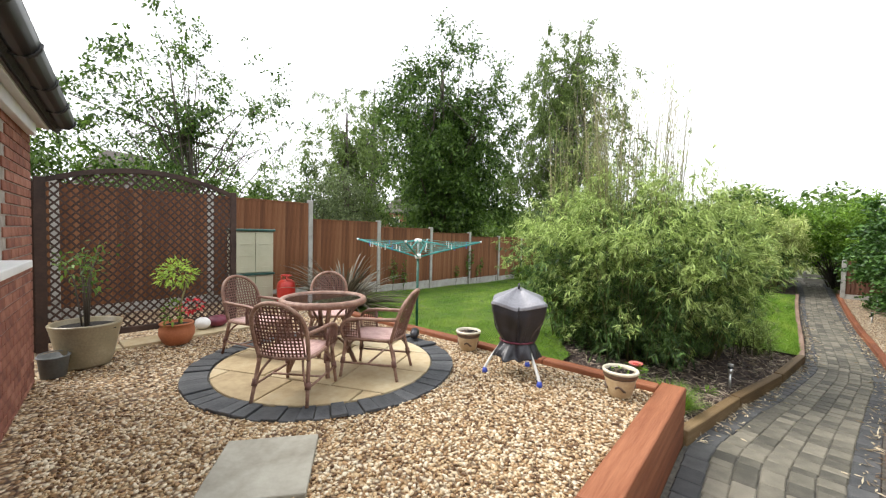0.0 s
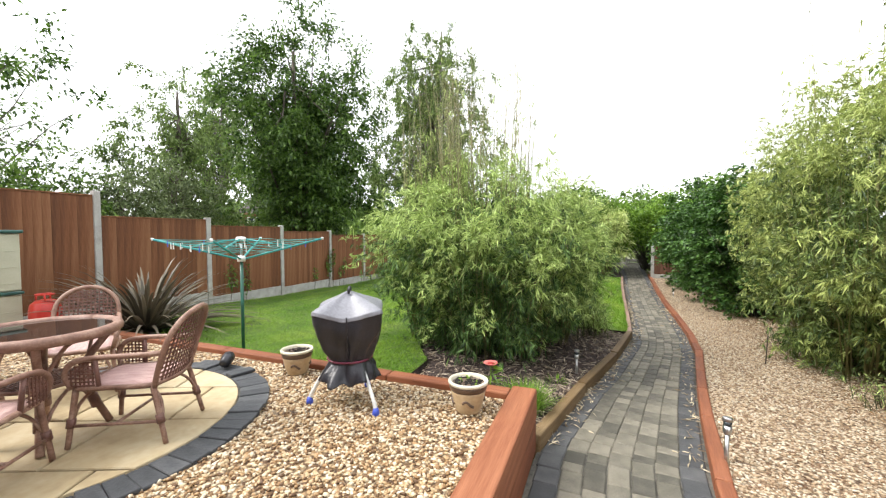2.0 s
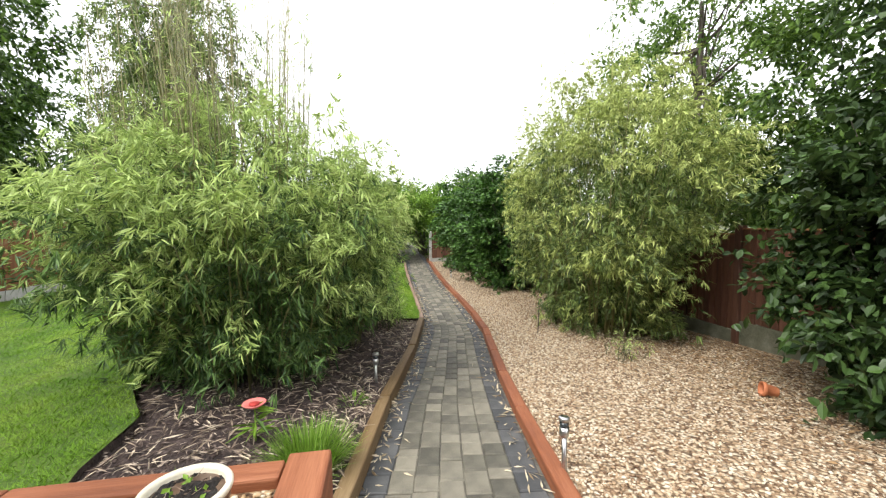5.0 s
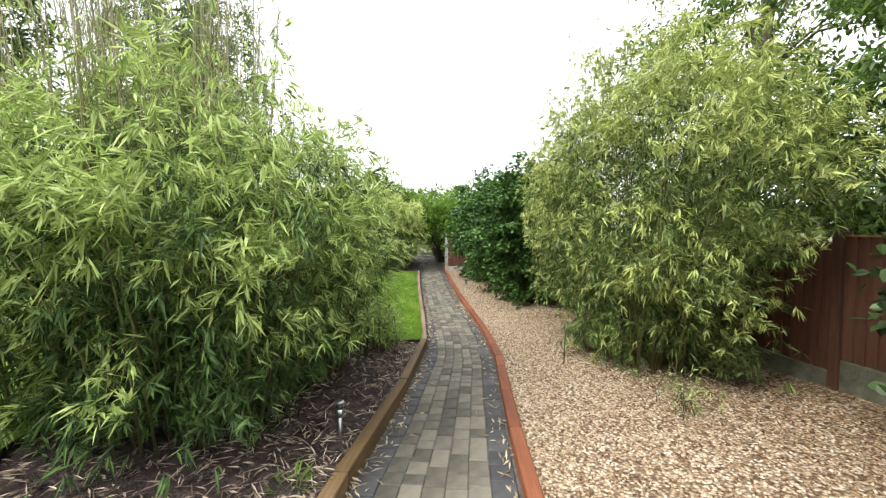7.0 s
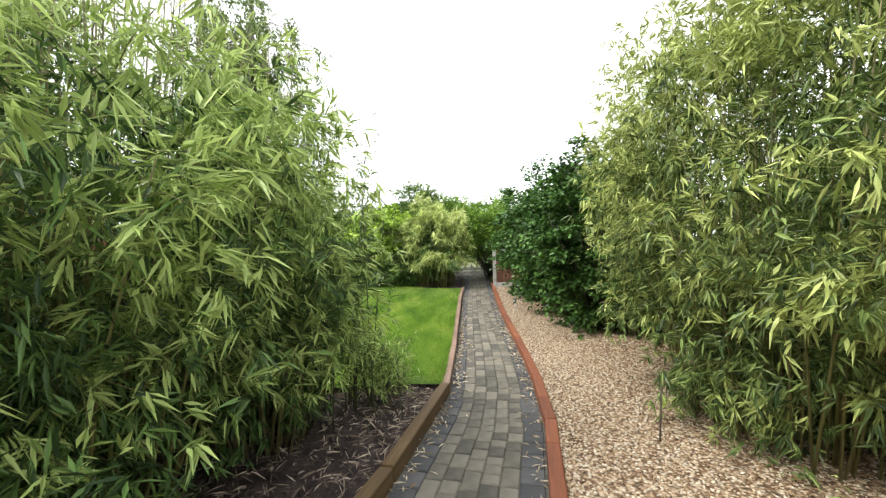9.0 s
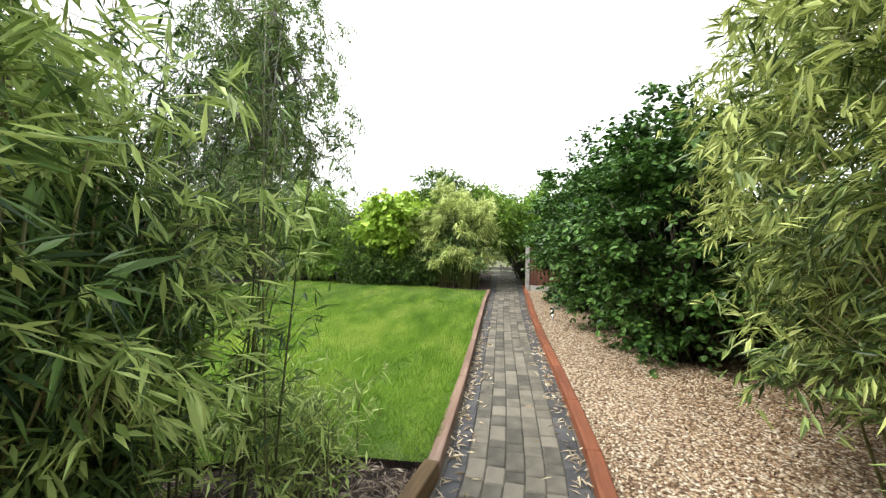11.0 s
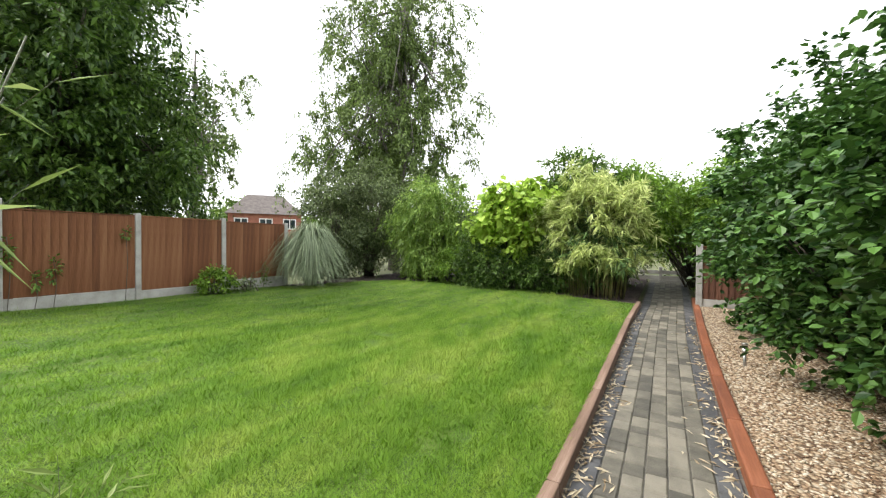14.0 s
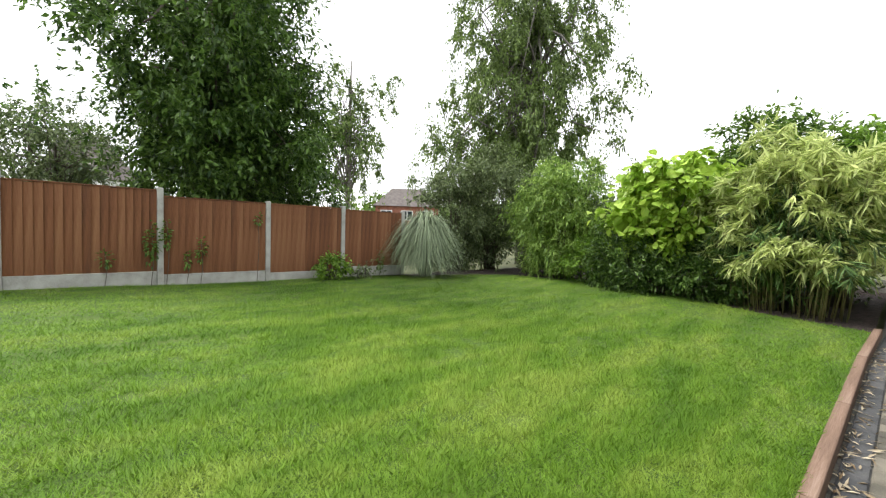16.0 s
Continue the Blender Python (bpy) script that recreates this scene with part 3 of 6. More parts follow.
# ---- path: bedding sheet now, its blocks at the end of the file ----
path_bed = strip_mesh("path", [[(x, y, path_z(x) - 0.012) for y in np.linspace(interp(x, RIGHT) - 0.02, interp(x, LEFT) + 0.02, 5)] for x in np.arange(-5, 24, 0.25)], M["sand"], "garden path of weathered grey-brown concrete blocks")


# ---- fences ----
def fence(name, post_xy, tops, bases, label, board_w=0.105, mat=None, post_mat=None, foot_mat=None):
    """Concrete posts with feather-edge panels over gravel boards; a panel is a part with its boards under it."""
    root = thing(name, pose(0, 0, 0), label, "fence")
    for (x, y), zt, zb in zip(post_xy, tops, bases):
        bm = bmesh.new()
        box(bm, (0, 0, (zt - zb + 0.3) / 2 - 0.3), (0.095, 0.11, zt - zb + 0.3), 0.012)
        p = part("post", bm, post_mat or M["concrete"], root, "dark timber post" if post_mat else "pale concrete post")
        p.matrix_world = pose(x, y, zb)
    for i in range(len(post_xy) - 1):
        a, b = Vector((*post_xy[i], 0)), Vector((*post_xy[i + 1], 0))
        d = b - a
        ln = d.length - 0.10
        turn = d.to_track_quat("X", "Z").to_matrix().to_4x4()
        zb = min(bases[i], bases[i + 1])
        zt = min(tops[i], tops[i + 1]) - 0.06
        mid = (a + b) / 2
        gh = 0.2 + max(bases[i], bases[i + 1]) - zb
        bm = bmesh.new()
        box(bm, (0, 0, gh / 2 - 0.1), (ln, 0.05, gh + 0.2), 0.006)
        g = part("gravel_board", bm, foot_mat or M["concrete"], root, "concrete gravel board at the foot")
        g.matrix_world = Matrix.Translation((mid.x, mid.y, zb)) @ turn
        h = zt - zb - gh - 0.005
        bm = bmesh.new()
        for k in (0.12, 0.5, 0.88):
            box(bm, (0, 0.03, h * (k - 0.5)), (ln, 0.03, 0.05))
        box(bm, (0, 0.0, h / 2 + 0.012), (ln, 0.06, 0.022), 0.004)
        panel = part("panel", bm, M["fence"], root, "orange-brown feather-edge fence panel")
        panel.matrix_world = Matrix.Translation((mid.x, mid.y, zb + gh + 0.005 + h / 2)) @ turn
        n = max(4, round(ln / board_w))
        w = ln / n
        me = bpy.data.meshes.new("board")
        th = 0.022
        prof = [(-w / 2 - 0.012, 0.004), (-w / 2 - 0.012, -0.004), (w / 2, -0.004 - th), (w / 2, 0.004)]
        me.from_pydata([(px, py, z) for z in (-h / 2, h / 2) for px, py in prof], [], [(0, 1, 2, 3), (7, 6, 5, 4), (0, 4, 5, 1), (1, 5, 6, 2), (2, 6, 7, 3), (3, 7, 4, 0)])
        me.materials.append(mat or M["fence"])
        for k in range(n):
            o = new("board", me)
            o.parent = panel
            o.location = (-ln / 2 + w * (k + 0.5), 0, rng.normal(0, 0.003))
    return root


fx_posts = [-4.08, -2.13, -0.18, 1.77, 3.72, 5.63, 7.62, 9.53, 11.33, 13.0, 14.7]
ft = [1.95, 1.95, 1.95, 1.95, 1.98, 1.62, 1.50, 1.39, 1.29, 1.30, 1.27]
fb = [0.0, 0.0, -0.05, -0.08, -0.12, -0.24, -0.28, -0.34, -0.39, -0.39, -0.33]
fence("garden_fence", [(x, FENCE_Y) for x in fx_posts], ft, fb, "long feather-edge timber fence with concrete posts")
rx_posts = [-3.9, -2.0, -0.1, 1.85, 3.8, 5.75, 7.7, 9.65, 11.6, 13.55, 15.5, 17.4]
M["fence_dark"] = noisy("fence_board_dark", [(0.1, (0.045, 0.018, 0.010)), (0.5, (0.09, 0.035, 0.018)), (0.9, (0.16, 0.07, 0.04))], 2.2, 0.8, bump=0.35, bscale=22, stretch=(7, 7, 0.4), piece=0.4, dist=0.006)
rx_posts.reverse()
M["mossy"] = noisy("mossy_concrete", [(0.2, (0.05, 0.055, 0.03)), (0.55, (0.11, 0.11, 0.075)), (0.9, (0.20, 0.19, 0.15))], 5, 0.95, bump=0.4, bscale=60)
fence("boundary_fence", [(x, -3.75) for x in rx_posts], [path_z(x) + 1.68 for x in rx_posts], [path_z(x) + 0.03 for x in rx_posts], "dark brown timber fence behind the shrubs", mat=M["fence_dark"], post_mat=M["fence_dark"], foot_mat=M["mossy"])
fence("end_fence", [(17.0, -1.02), (17.0, -2.38), (17.0, -3.66)], [path_z(17) + 1.3] * 3, [path_z(17)] * 3, "short brown timber fence with a concrete post beside the path", mat=M["fence_dark"])


# ---- plants ----
def left_limit(p):
    return p[1] > np.interp(p[0], [a for a, _ in LEFT], [b for _, b in LEFT]) - 0.22 + max(0.0, 0.6 - p[2]) * 1.0


def right_limit(p):
    return p[1] < np.interp(p[0], [a for a, _ in RIGHT], [b for _, b in RIGHT]) - 0.3


def shell_points(n, c, s, fill=0.35, lump=0.25, freq=1.6):
    """Points in an uneven ellipsoid, most of them near its skin."""
    d = unit(rng.normal(0, 1, (n, 3)))
    r = 1 - fill * rng.random(n) ** 1.5
    bump = np.array([1 + lump * noise.noise(Vector(v) * freq + Vector(c)) * 2 for v in d])
    return np.asarray(c) + d * np.asarray(s) * (r * bump)[:, None], d


def bamboo(base, reach, height, plumes, tall, shaded, lit, label, leaf=0.135, width=0.021, limit=None, share=0.4, length=(0.35, 0.75), canes=110, foot=0.5, low=0.06, inner=9000, airy=0.0, waist=1.0):
    """A clump of canes whose side branches arch outward in leafy plumes; the shade inside and low down is put into
    darker leaf colour.
    """
    root = thing("bamboo", pose(*base), label, "bamboo")
    o = np.array(base)
    stems, store = Pool(), {True: ([], []), False: ([], [])}
    centres, dirs = shell_points(plumes, (0, 0, height * 0.5), (reach[0], reach[1], height * 0.52), 0.28, 0.16, 1.8)
    for n_c, (c, d) in enumerate(zip(centres, dirs)):
        if c[2] < low * height:
            c[2] = low * height + abs(rng.normal(0, 0.15))
        c[:2] *= waist + (1 - waist) * min(1.0, c[2] / (0.5 * height))
        if limit and not limit(o + c):
            c = c * np.array([0.8, 0.72, 1.0])
            if not limit(o + c):
                continue
        if c[2] > 0.72 * height and rng.random() < airy:
            continue
        ln = rng.uniform(*length)
        a = rng.normal(0, 0.5)
        out = unit((d * np.array([1, 1, 0.4]) + np.append(rng.normal(0, 0.35, 2), 0.25))[None])[0]
        nodes = max(4, int(ln * 15))
        t = np.linspace(0.1, 1, nodes)[:, None]
        start = c - out * ln * 0.5
        spine = start + out * ln * t + np.array([0, 0, 1.0]) * ln * (0.4 * t - 0.62 * t ** 2)
        stems.tube(spine[::3], np.linspace(0.003, 0.001, len(spine[::3])), 3)
        # lighter leaves likelier towards the top: the shade lower down is in the colour
        lighter = rng.random() < share * (0.02 + 1.55 * np.clip(c[2] / height, 0, 1))
        side = unit(np.cross(out, [0, 0, 1.0])[None])[0]
        for p in spine:
            for _ in range(2):
                tip = p + rng.normal(0, 0.075, 3)
                face = unit((out * 0.45 + rng.normal(0, 0.55, 3) + np.array([0, 0, -0.3]))[None])[0]
                span = unit(np.cross(face, rng.normal(0, 0.5, 3) + np.array([0, 0, 1.0]))[None])[0]
                n = int(rng.integers(4, 9))
                q = tip + rng.normal(0, 0.012, (n, 3))
                if limit:
                    q = q[[limit(o + w) for w in q]]
                    n = len(q)
                    if not n:
                        continue
                store[lighter][0].append(q)
                store[lighter][1].append(face + span * rng.uniform(-0.95, 0.95, (n, 1)) + np.array([0, 0, -0.1]) + rng.normal(0, 0.28, (n, 3)))
        if n_c < canes:
            ft = np.array([c[0] * foot + rng.normal(0, 0.06), c[1] * foot + rng.normal(0, 0.06), -0.1])
            stems.tube([ft, ft * 0.6 + c * 0.4 + np.array([0, 0, 0.1 * height]), c], [0.010, 0.008, 0.003], 5)
    # inner leaves all take the darker colour, standing in for shade
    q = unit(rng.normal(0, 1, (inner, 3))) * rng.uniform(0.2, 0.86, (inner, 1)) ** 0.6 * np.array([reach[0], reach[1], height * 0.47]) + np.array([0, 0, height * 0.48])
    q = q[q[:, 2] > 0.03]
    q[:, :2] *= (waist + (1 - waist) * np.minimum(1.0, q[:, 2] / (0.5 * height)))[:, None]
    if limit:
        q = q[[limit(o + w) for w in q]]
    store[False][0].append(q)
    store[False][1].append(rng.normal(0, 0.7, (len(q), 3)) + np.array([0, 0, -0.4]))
    for k in range(tall):
        a, r = rng.uniform(0, 6.28), 0.45 * math.sqrt(rng.random())
        p0 = np.array([reach[0] * r * math.cos(a), reach[1] * r * math.sin(a), 0.3])
        top = p0 * np.array([1.5, 1.5, 1]) + np.array([rng.normal(0, 0.12), rng.normal(0, 0.12), height * rng.uniform(1.1, 1.5)])
        stems.tube([p0, (p0 + top) / 2 + rng.normal(0, 0.03, 3), top], [0.009, 0.006, 0.0015], 5)
        for u in rng.uniform(0.5, 1.0, 30):
            e0 = p0 + (top - p0) * u
            e1 = e0 + np.array([rng.normal(0, 0.06), rng.normal(0, 0.06), rng.uniform(0.1, 0.28)])
            stems.tube([e0, e1], [0.0022, 0.0008], 3)
            if rng.random() < 0.3 * (1.25 - u):
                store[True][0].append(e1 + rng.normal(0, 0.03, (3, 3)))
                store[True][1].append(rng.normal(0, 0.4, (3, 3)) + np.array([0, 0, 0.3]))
    stems.make("stem", M["cane"], root, "thin green-brown canes")["kind"] = "stuff"
    for lighter, nm, mt in ((False, "foliage", shaded), (True, "lit_foliage", lit)):
        if store[lighter][0]:
            leaves(nm, np.concatenate(store[lighter][0]), np.concatenate(store[lighter][1]), leaf, width, mt, root)
    return root


def tree(name, base, trunk_h, trunk_r, crowns, leaf_mat, label, category="tree", leaf=0.12, width=0.06, clumps=60, per=120, clump_r=0.45, bark=None, droop=0.2, round_leaf=False, limbs=10, fill=0.6, flat=0.7, level=1.0):
    """Trunk, limbs that reach into the crown, and leaves in clumps about the ends of twigs."""
    root = thing(name, pose(*base), label, category)
    wood, lp, ld = Pool(), [], []
    bark = bark or M["bark"]
    if trunk_h > 0:
        top = np.array([rng.normal(0, 0.03) * trunk_h, rng.normal(0, 0.03) * trunk_h, trunk_h])
        s = np.linspace(0, 1, 8)[:, None]
        stem = np.array([0, 0, -0.2]) + (top + np.array([0, 0, 0.2])) * s + np.sin(s * 5) * np.array([0.03, 0.02, 0]) * trunk_h * 0.3
        wood.tube(stem, np.linspace(trunk_r * 1.15, trunk_r * 0.25, 8), 8)
    for c, sz, k in crowns:
        centres, dirs = shell_points(max(3, int(clumps * k)), c, sz, fill)
        for j, (cc, dd) in enumerate(zip(centres, dirs)):
            nt = 6
            n = max(2, int(per * rng.uniform(0.5, 1.4) / nt))
            td = unit(dd * 0.55 + rng.normal(0, 0.75, (nt, 3)) * np.array([1, 1, flat]) + np.array([0, 0, -droop * 0.8]))
            tl = clump_r * rng.uniform(0.7, 2.0, nt)
            q = rng.uniform(0.05, 1.0, (nt, n))
            pos = cc + td[:, None, :] * (tl[:, None] * q)[..., None] + np.array([0, 0, -1.0]) * (droop * 0.5 * tl[:, None] * q ** 2)[..., None] + rng.normal(0, clump_r * 0.13, (nt, n, 3))
            lp.append(pos.reshape(-1, 3))
            ld.append((td[:, None, :] * 0.6 + rng.normal(0, 0.6, (nt, n, 3)) + np.array([0, 0, -droop * 0.6])).reshape(-1, 3) * np.array([1, 1, level]))
            if trunk_h > 0 and j < limbs * k * 3:
                k0 = rng.uniform(0.25, 0.95)
                i0 = stem[min(7, int(k0 * 7))]
                mid = (i0 + cc) / 2 + np.array([0, 0, 0.12 * trunk_h * rng.uniform(0, 1) * 0.4])
                wood.tube([i0, (i0 + mid) / 2 + rng.normal(0, 0.05, 3), mid, (mid + cc) / 2 + rng.normal(0, 0.08, 3), cc], np.array([0.4, 0.28, 0.2, 0.12, 0.05]) * trunk_r * rng.uniform(0.5, 0.9), 5)
            elif trunk_h <= 0 and j % 3 == 0:
                i0 = np.array([c[0] * 0.5 + rng.normal(0, 0.12), c[1] * 0.5 + rng.normal(0, 0.12), -0.1])
                wood.tube([i0, (i0 + cc) / 2 + np.array([0, 0, 0.15]), cc], [0.018, 0.012, 0.004], 4)
    if wood.n:
        wood.make("trunk" if trunk_h > 0 else "stem", bark, root, "rough brown bark" if bark is M["bark"] else "grey-brown birch bark")
    leaves("crown", np.concatenate(lp), np.concatenate(ld), leaf, width, leaf_mat, root, round_leaf=round_leaf)
    return root


def strap_plant(name, base, count, length, width, leaf_mat, label, category, arch=0.55, rise=(0.5, 1.0), spread=0.12):
    """A tuft of long arching strap leaves."""
    root = thing(name, pose(*base), label, category)
    v, f = [], []
    n = 0
    for i in range(count):
        a = rng.uniform(0, 2 * np.pi)
        e = rng.uniform(*rise)
        ln = length * rng.uniform(0.6, 1.1)
        d = np.array([math.cos(a), math.sin(a), 0])
        s = np.linspace(0, 1, 7)[:, None]
        ang = e * np.pi / 2
        p = d * spread * math.sqrt(rng.random()) + d * math.cos(ang) * ln * s + np.array([0, 0, 1.0]) * (math.sin(ang) * ln * s - arch * ln * s ** 2.4) + d * arch * 0.35 * ln * s ** 2
        side = np.array([-d[1], d[0], 0]) * width / 2
        w = (1 - s ** 3) * (0.6 + 0.8 * s * (1 - s))
        up_v = np.array([0, 0, width * 0.18])
        q = np.stack([p - side * w + up_v * w, p, p + side * w + up_v * w], 1).reshape(-1, 3)
        v.append(q)
        for k in range(6):
            for j in range(2):
                f.append((n + k * 3 + j, n + k * 3 + j + 1, n + k * 3 + 4 + j, n + k * 3 + 3 + j))
        n += 21
    solid("foliage", np.concatenate(v), f, leaf_mat, root, smooth=True)
    return root


bamboo((5.75, 2.45, lawn_z(5.8, 2.2)), (1.45, 1.5), 2.75, 600, 80, M["leaf_bamboo_dim"], M["leaf_bamboo"], "large green bamboo clump in the mulched bed", limit=left_limit, length=(0.4, 0.95), inner=12000, width=0.017, leaf=0.112, airy=0.55, share=0.74, waist=0.55)
bamboo((6.95, 1.75, lawn_z(6.8, 1.6)), (0.72, 0.78), 1.95, 190, 16, M["leaf_bamboo_dim"], M["leaf_bamboo"], "leafy bamboo clump overhanging the lawn", limit=left_limit, inner=9000, width=0.018, leaf=0.115, airy=0.5, share=0.72, waist=0.9)
bamboo((7.25, -2.55, path_z(7)), (2.25, 1.25), 4.15, 950, 6, M["leaf_bamboo_ydim"], M["leaf_bamboo_y"], "tall golden-green bamboo growing in the gravel", leaf=0.102, width=0.0185, limit=right_limit, share=0.78, inner=17000, airy=0.3, waist=0.72)
bamboo((17.3, 1.05, lawn_z(17, 1) - 0.05), (0.55, 1.0), 2.85, 170, 0, M["leaf_bamboo_dim"], M["leaf_bamboo_p"], "pale variegated bamboo beside the far path", leaf=0.24, width=0.036, share=1.0, low=0.3, canes=70, foot=0.7, inner=1500)



def loose_canes(base, label, culms, spread, height, lean, per, leaf, width, mat=None):
    """Thin dark canes standing apart, with fine twigs and narrow leaves."""
    root = thing("bamboo", pose(*base), label, "bamboo")
    pool, lp, ld = Pool(), [], []
    for k in range(culms):
        p0 = np.array([rng.uniform(-1, 1) * spread[0], rng.uniform(-1, 1) * spread[1], -0.05])
        h = height * rng.uniform(0.65, 1.1)
        top = p0 + np.array([lean[0] + rng.normal(0, 0.08), lean[1] + rng.normal(0, 0.08), h])
        s = np.linspace(0, 1, 6)[:, None]
        line = p0 + (top - p0) * s + np.array([lean[0], lean[1], 0]) * 0.5 * (s ** 2 - s)
        pool.tube(line, np.linspace(0.007, 0.002, 6), 5)
        for u in rng.uniform(0.12, 1.0, per):
            e0 = p0 + (top - p0) * u + np.array([lean[0], lean[1], 0]) * 0.5 * (u * u - u)
            a = rng.uniform(0, 6.28)
            ln = rng.uniform(0.12, 0.34)
            d = np.array([math.cos(a) * 0.6, math.sin(a) * 0.6, 0.75])
            e1 = e0 + d * ln
            pool.tube([e0, e1], [0.0018, 0.0007], 3)
            m = int(rng.integers(1, 6))
            lp.append(e0 + d * ln * rng.uniform(0.4, 1.0, (m, 1)))
            ld.append(d + rng.normal(0, 0.6, (m, 3)) + np.array([0, 0, -0.6]))
    pool.make("stem", M["dark_cane"], root, "thin dark canes")["kind"] = "stuff"
    leaves("foliage", np.concatenate(lp), np.concatenate(ld), leaf, width, mat or M["leaf_bamboo_dim"], root)
    return root


M["dark_cane"] = noisy("dark_bamboo_cane", [(0.2, (0.025, 0.035, 0.012)), (0.7, (0.09, 0.10, 0.03))], 5, 0.5, bump=0.0, piece=0.5, island=True)
loose_canes((7.38, 1.42, lawn_z(7.4, 1.4) - 0.04), "open group of thin dark bamboo canes beside the lawn", 26, (0.3, 0.45), 2.5, (0.22, -0.05), 46, 0.105, 0.015)
loose_canes((7.82, 0.98, lawn_z(7.8, 1.0) - 0.04), "low leafy bamboo shoots at the end of the bed", 20, (0.28, 0.28), 0.62, (0.06, 0.02), 22, 0.10, 0.017, M["leaf_bamboo"])
loose_canes((7.55, 1.2, lawn_z(7.5, 1.2) - 0.04), "leaning bamboo cane with a fresh leafy plume", 3, (0.1, 0.1), 1.85, (0.35, -0.1), 16, 0.13, 0.02, M["leaf_bamboo"])

loose_canes((6.45, -2.95, path_z(6.5)), "low green bamboo shoots at the foot of the golden clump", 26, (0.35, 0.22), 0.45, (0.0, 0.05), 16, 0.09, 0.015, M["leaf_bamboo_y"])
loose_canes((5.5, -1.85, gravel_r_z(5.5, -1.85)), "sparse green bamboo shoots coming up through gravel", 9, (0.22, 0.22), 0.22, (0.0, 0.02), 8, 0.06, 0.01, M["leaf_bamboo"])

bamboo((5.7, 3.45, lawn_z(5.7, 3.4)), (0.9, 0.75), 2.45, 110, 16, M["leaf_bamboo_dim"], M["leaf_bamboo"], "feathery bamboo stems leaning over the lawn", length=(0.5, 1.0), inner=900, width=0.016, leaf=0.112, low=0.4, canes=60, foot=0.3, share=0.8)

# shrubs to the right of the path
for x, y, sx, sy, h in ((11.2, -2.5, 1.15, 1.05, 3.3), (12.9, -2.35, 1.1, 1.1, 3.3), (14.8, -2.1, 1.2, 1.1, 3.2)):
    tree("hazel_shrub", (x, y, path_z(x)), 0, 0, [((0, 0, h * 0.54), (sx, sy, h * 0.47), 1.0)], M["leaf_hazel"], "broad green hazel shrub with layered rounded leaves", "shrub", leaf=0.085, width=0.068, clumps=270, per=95, clump_r=0.26, round_leaf=True, fill=0.5, flat=0.12, droop=0.25, level=0.45)
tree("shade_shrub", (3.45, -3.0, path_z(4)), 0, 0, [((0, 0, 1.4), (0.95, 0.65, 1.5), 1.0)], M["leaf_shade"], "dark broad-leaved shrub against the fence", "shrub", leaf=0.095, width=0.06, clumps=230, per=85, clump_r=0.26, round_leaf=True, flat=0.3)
tree("boundary_tree", (8.4, -5.4, -0.6), 6.0, 0.15, [((0, 0, 4.6), (2.6, 1.5, 3.0), 1.0), ((-0.6, 0.3, 2.0), (2.6, 0.9, 1.4), 0.6)], M["leaf_mid"], "tall green tree behind the boundary fence", leaf=0.12, width=0.055, clumps=190, per=120, clump_r=0.42)
tree("boundary_tree", (4.2, -5.4, -0.6), 6.0, 0.14, [((0, 0, 4.4), (2.4, 1.3, 3.0), 1.0), ((0, 0.4, 2.0), (2.4, 0.9, 1.4), 0.6)], M["leaf_dark"], "dark green tree behind the boundary fence", leaf=0.12, width=0.06, clumps=170, per=120, clump_r=0.42)

# far border
tree("laurel_shrub", (18.7, 1.7, -0.45), 0, 0, [((0, 0, 2.0), (0.9, 1.35, 1.6), 1.1)], M["leaf_mid"], "glossy green shrub at the back of the border", "shrub", leaf=0.13, width=0.06, clumps=260, per=70, clump_r=0.3)
tree("laurel_shrub", (18.9, 0.85, -0.4), 0, 0, [((-0.1, -0.5, 2.1), (1.1, 0.85, 0.9), 1.0)], M["leaf_fresh"], "green shrub arching over the end of the path", "shrub", leaf=0.13, width=0.06, clumps=110, per=90, clump_r=0.3)
tree("laurel_shrub", (19.6, -1.95, -0.4), 0, 0, [((0, 0, 1.6), (1.3, 0.75, 1.7), 1.2)], M["leaf_fresh"], "green shrub arching over the end of the path", "shrub", leaf=0.13, width=0.06, clumps=110, per=90, clump_r=0.3)
tree("laurel_shrub", (20.8, -1.9, -0.4), 0, 0, [((0, 1.3, 2.2), (1.0, 1.3, 0.8), 1.0)], M["leaf_fresh"], "green shrub arching over the end of the path", "shrub", leaf=0.13, width=0.06, clumps=110, per=90, clump_r=0.3)
tree("golden_catalpa", (17.45, 3.1, -0.4), 0, 0, [((0, 0, 1.95), (0.65, 0.95, 0.9), 1.0)], M["leaf_lime"], "lime-yellow large-leaved shrub in the border", "shrub", leaf=0.19, width=0.17, clumps=84, per=34, clump_r=0.3, round_leaf=True, droop=0.5, level=0.7)
tree("border_shrub", (17.4, 3.3, -0.42), 0, 0, [((0, 0.2, 0.6), (0.6, 1.0, 0.7), 1.3), ((0.1, -1.0, 0.5), (0.5, 0.7, 0.55), 0.7)], M["leaf_dark"], "low dark green shrub at the foot of the border", "shrub", leaf=0.09, width=0.04, clumps=120, per=90, clump_r=0.24)
tree("sumac_shrub", (18.1, 5.95, -0.38), 0, 0, [((0, 0, 1.75), (0.9, 1.1, 1.5), 1.0)], M["leaf_sumac"], "feathery bright green shrub in the border", "shrub", leaf=0.16, width=0.04, clumps=150, per=150, clump_r=0.34, droop=0.5)
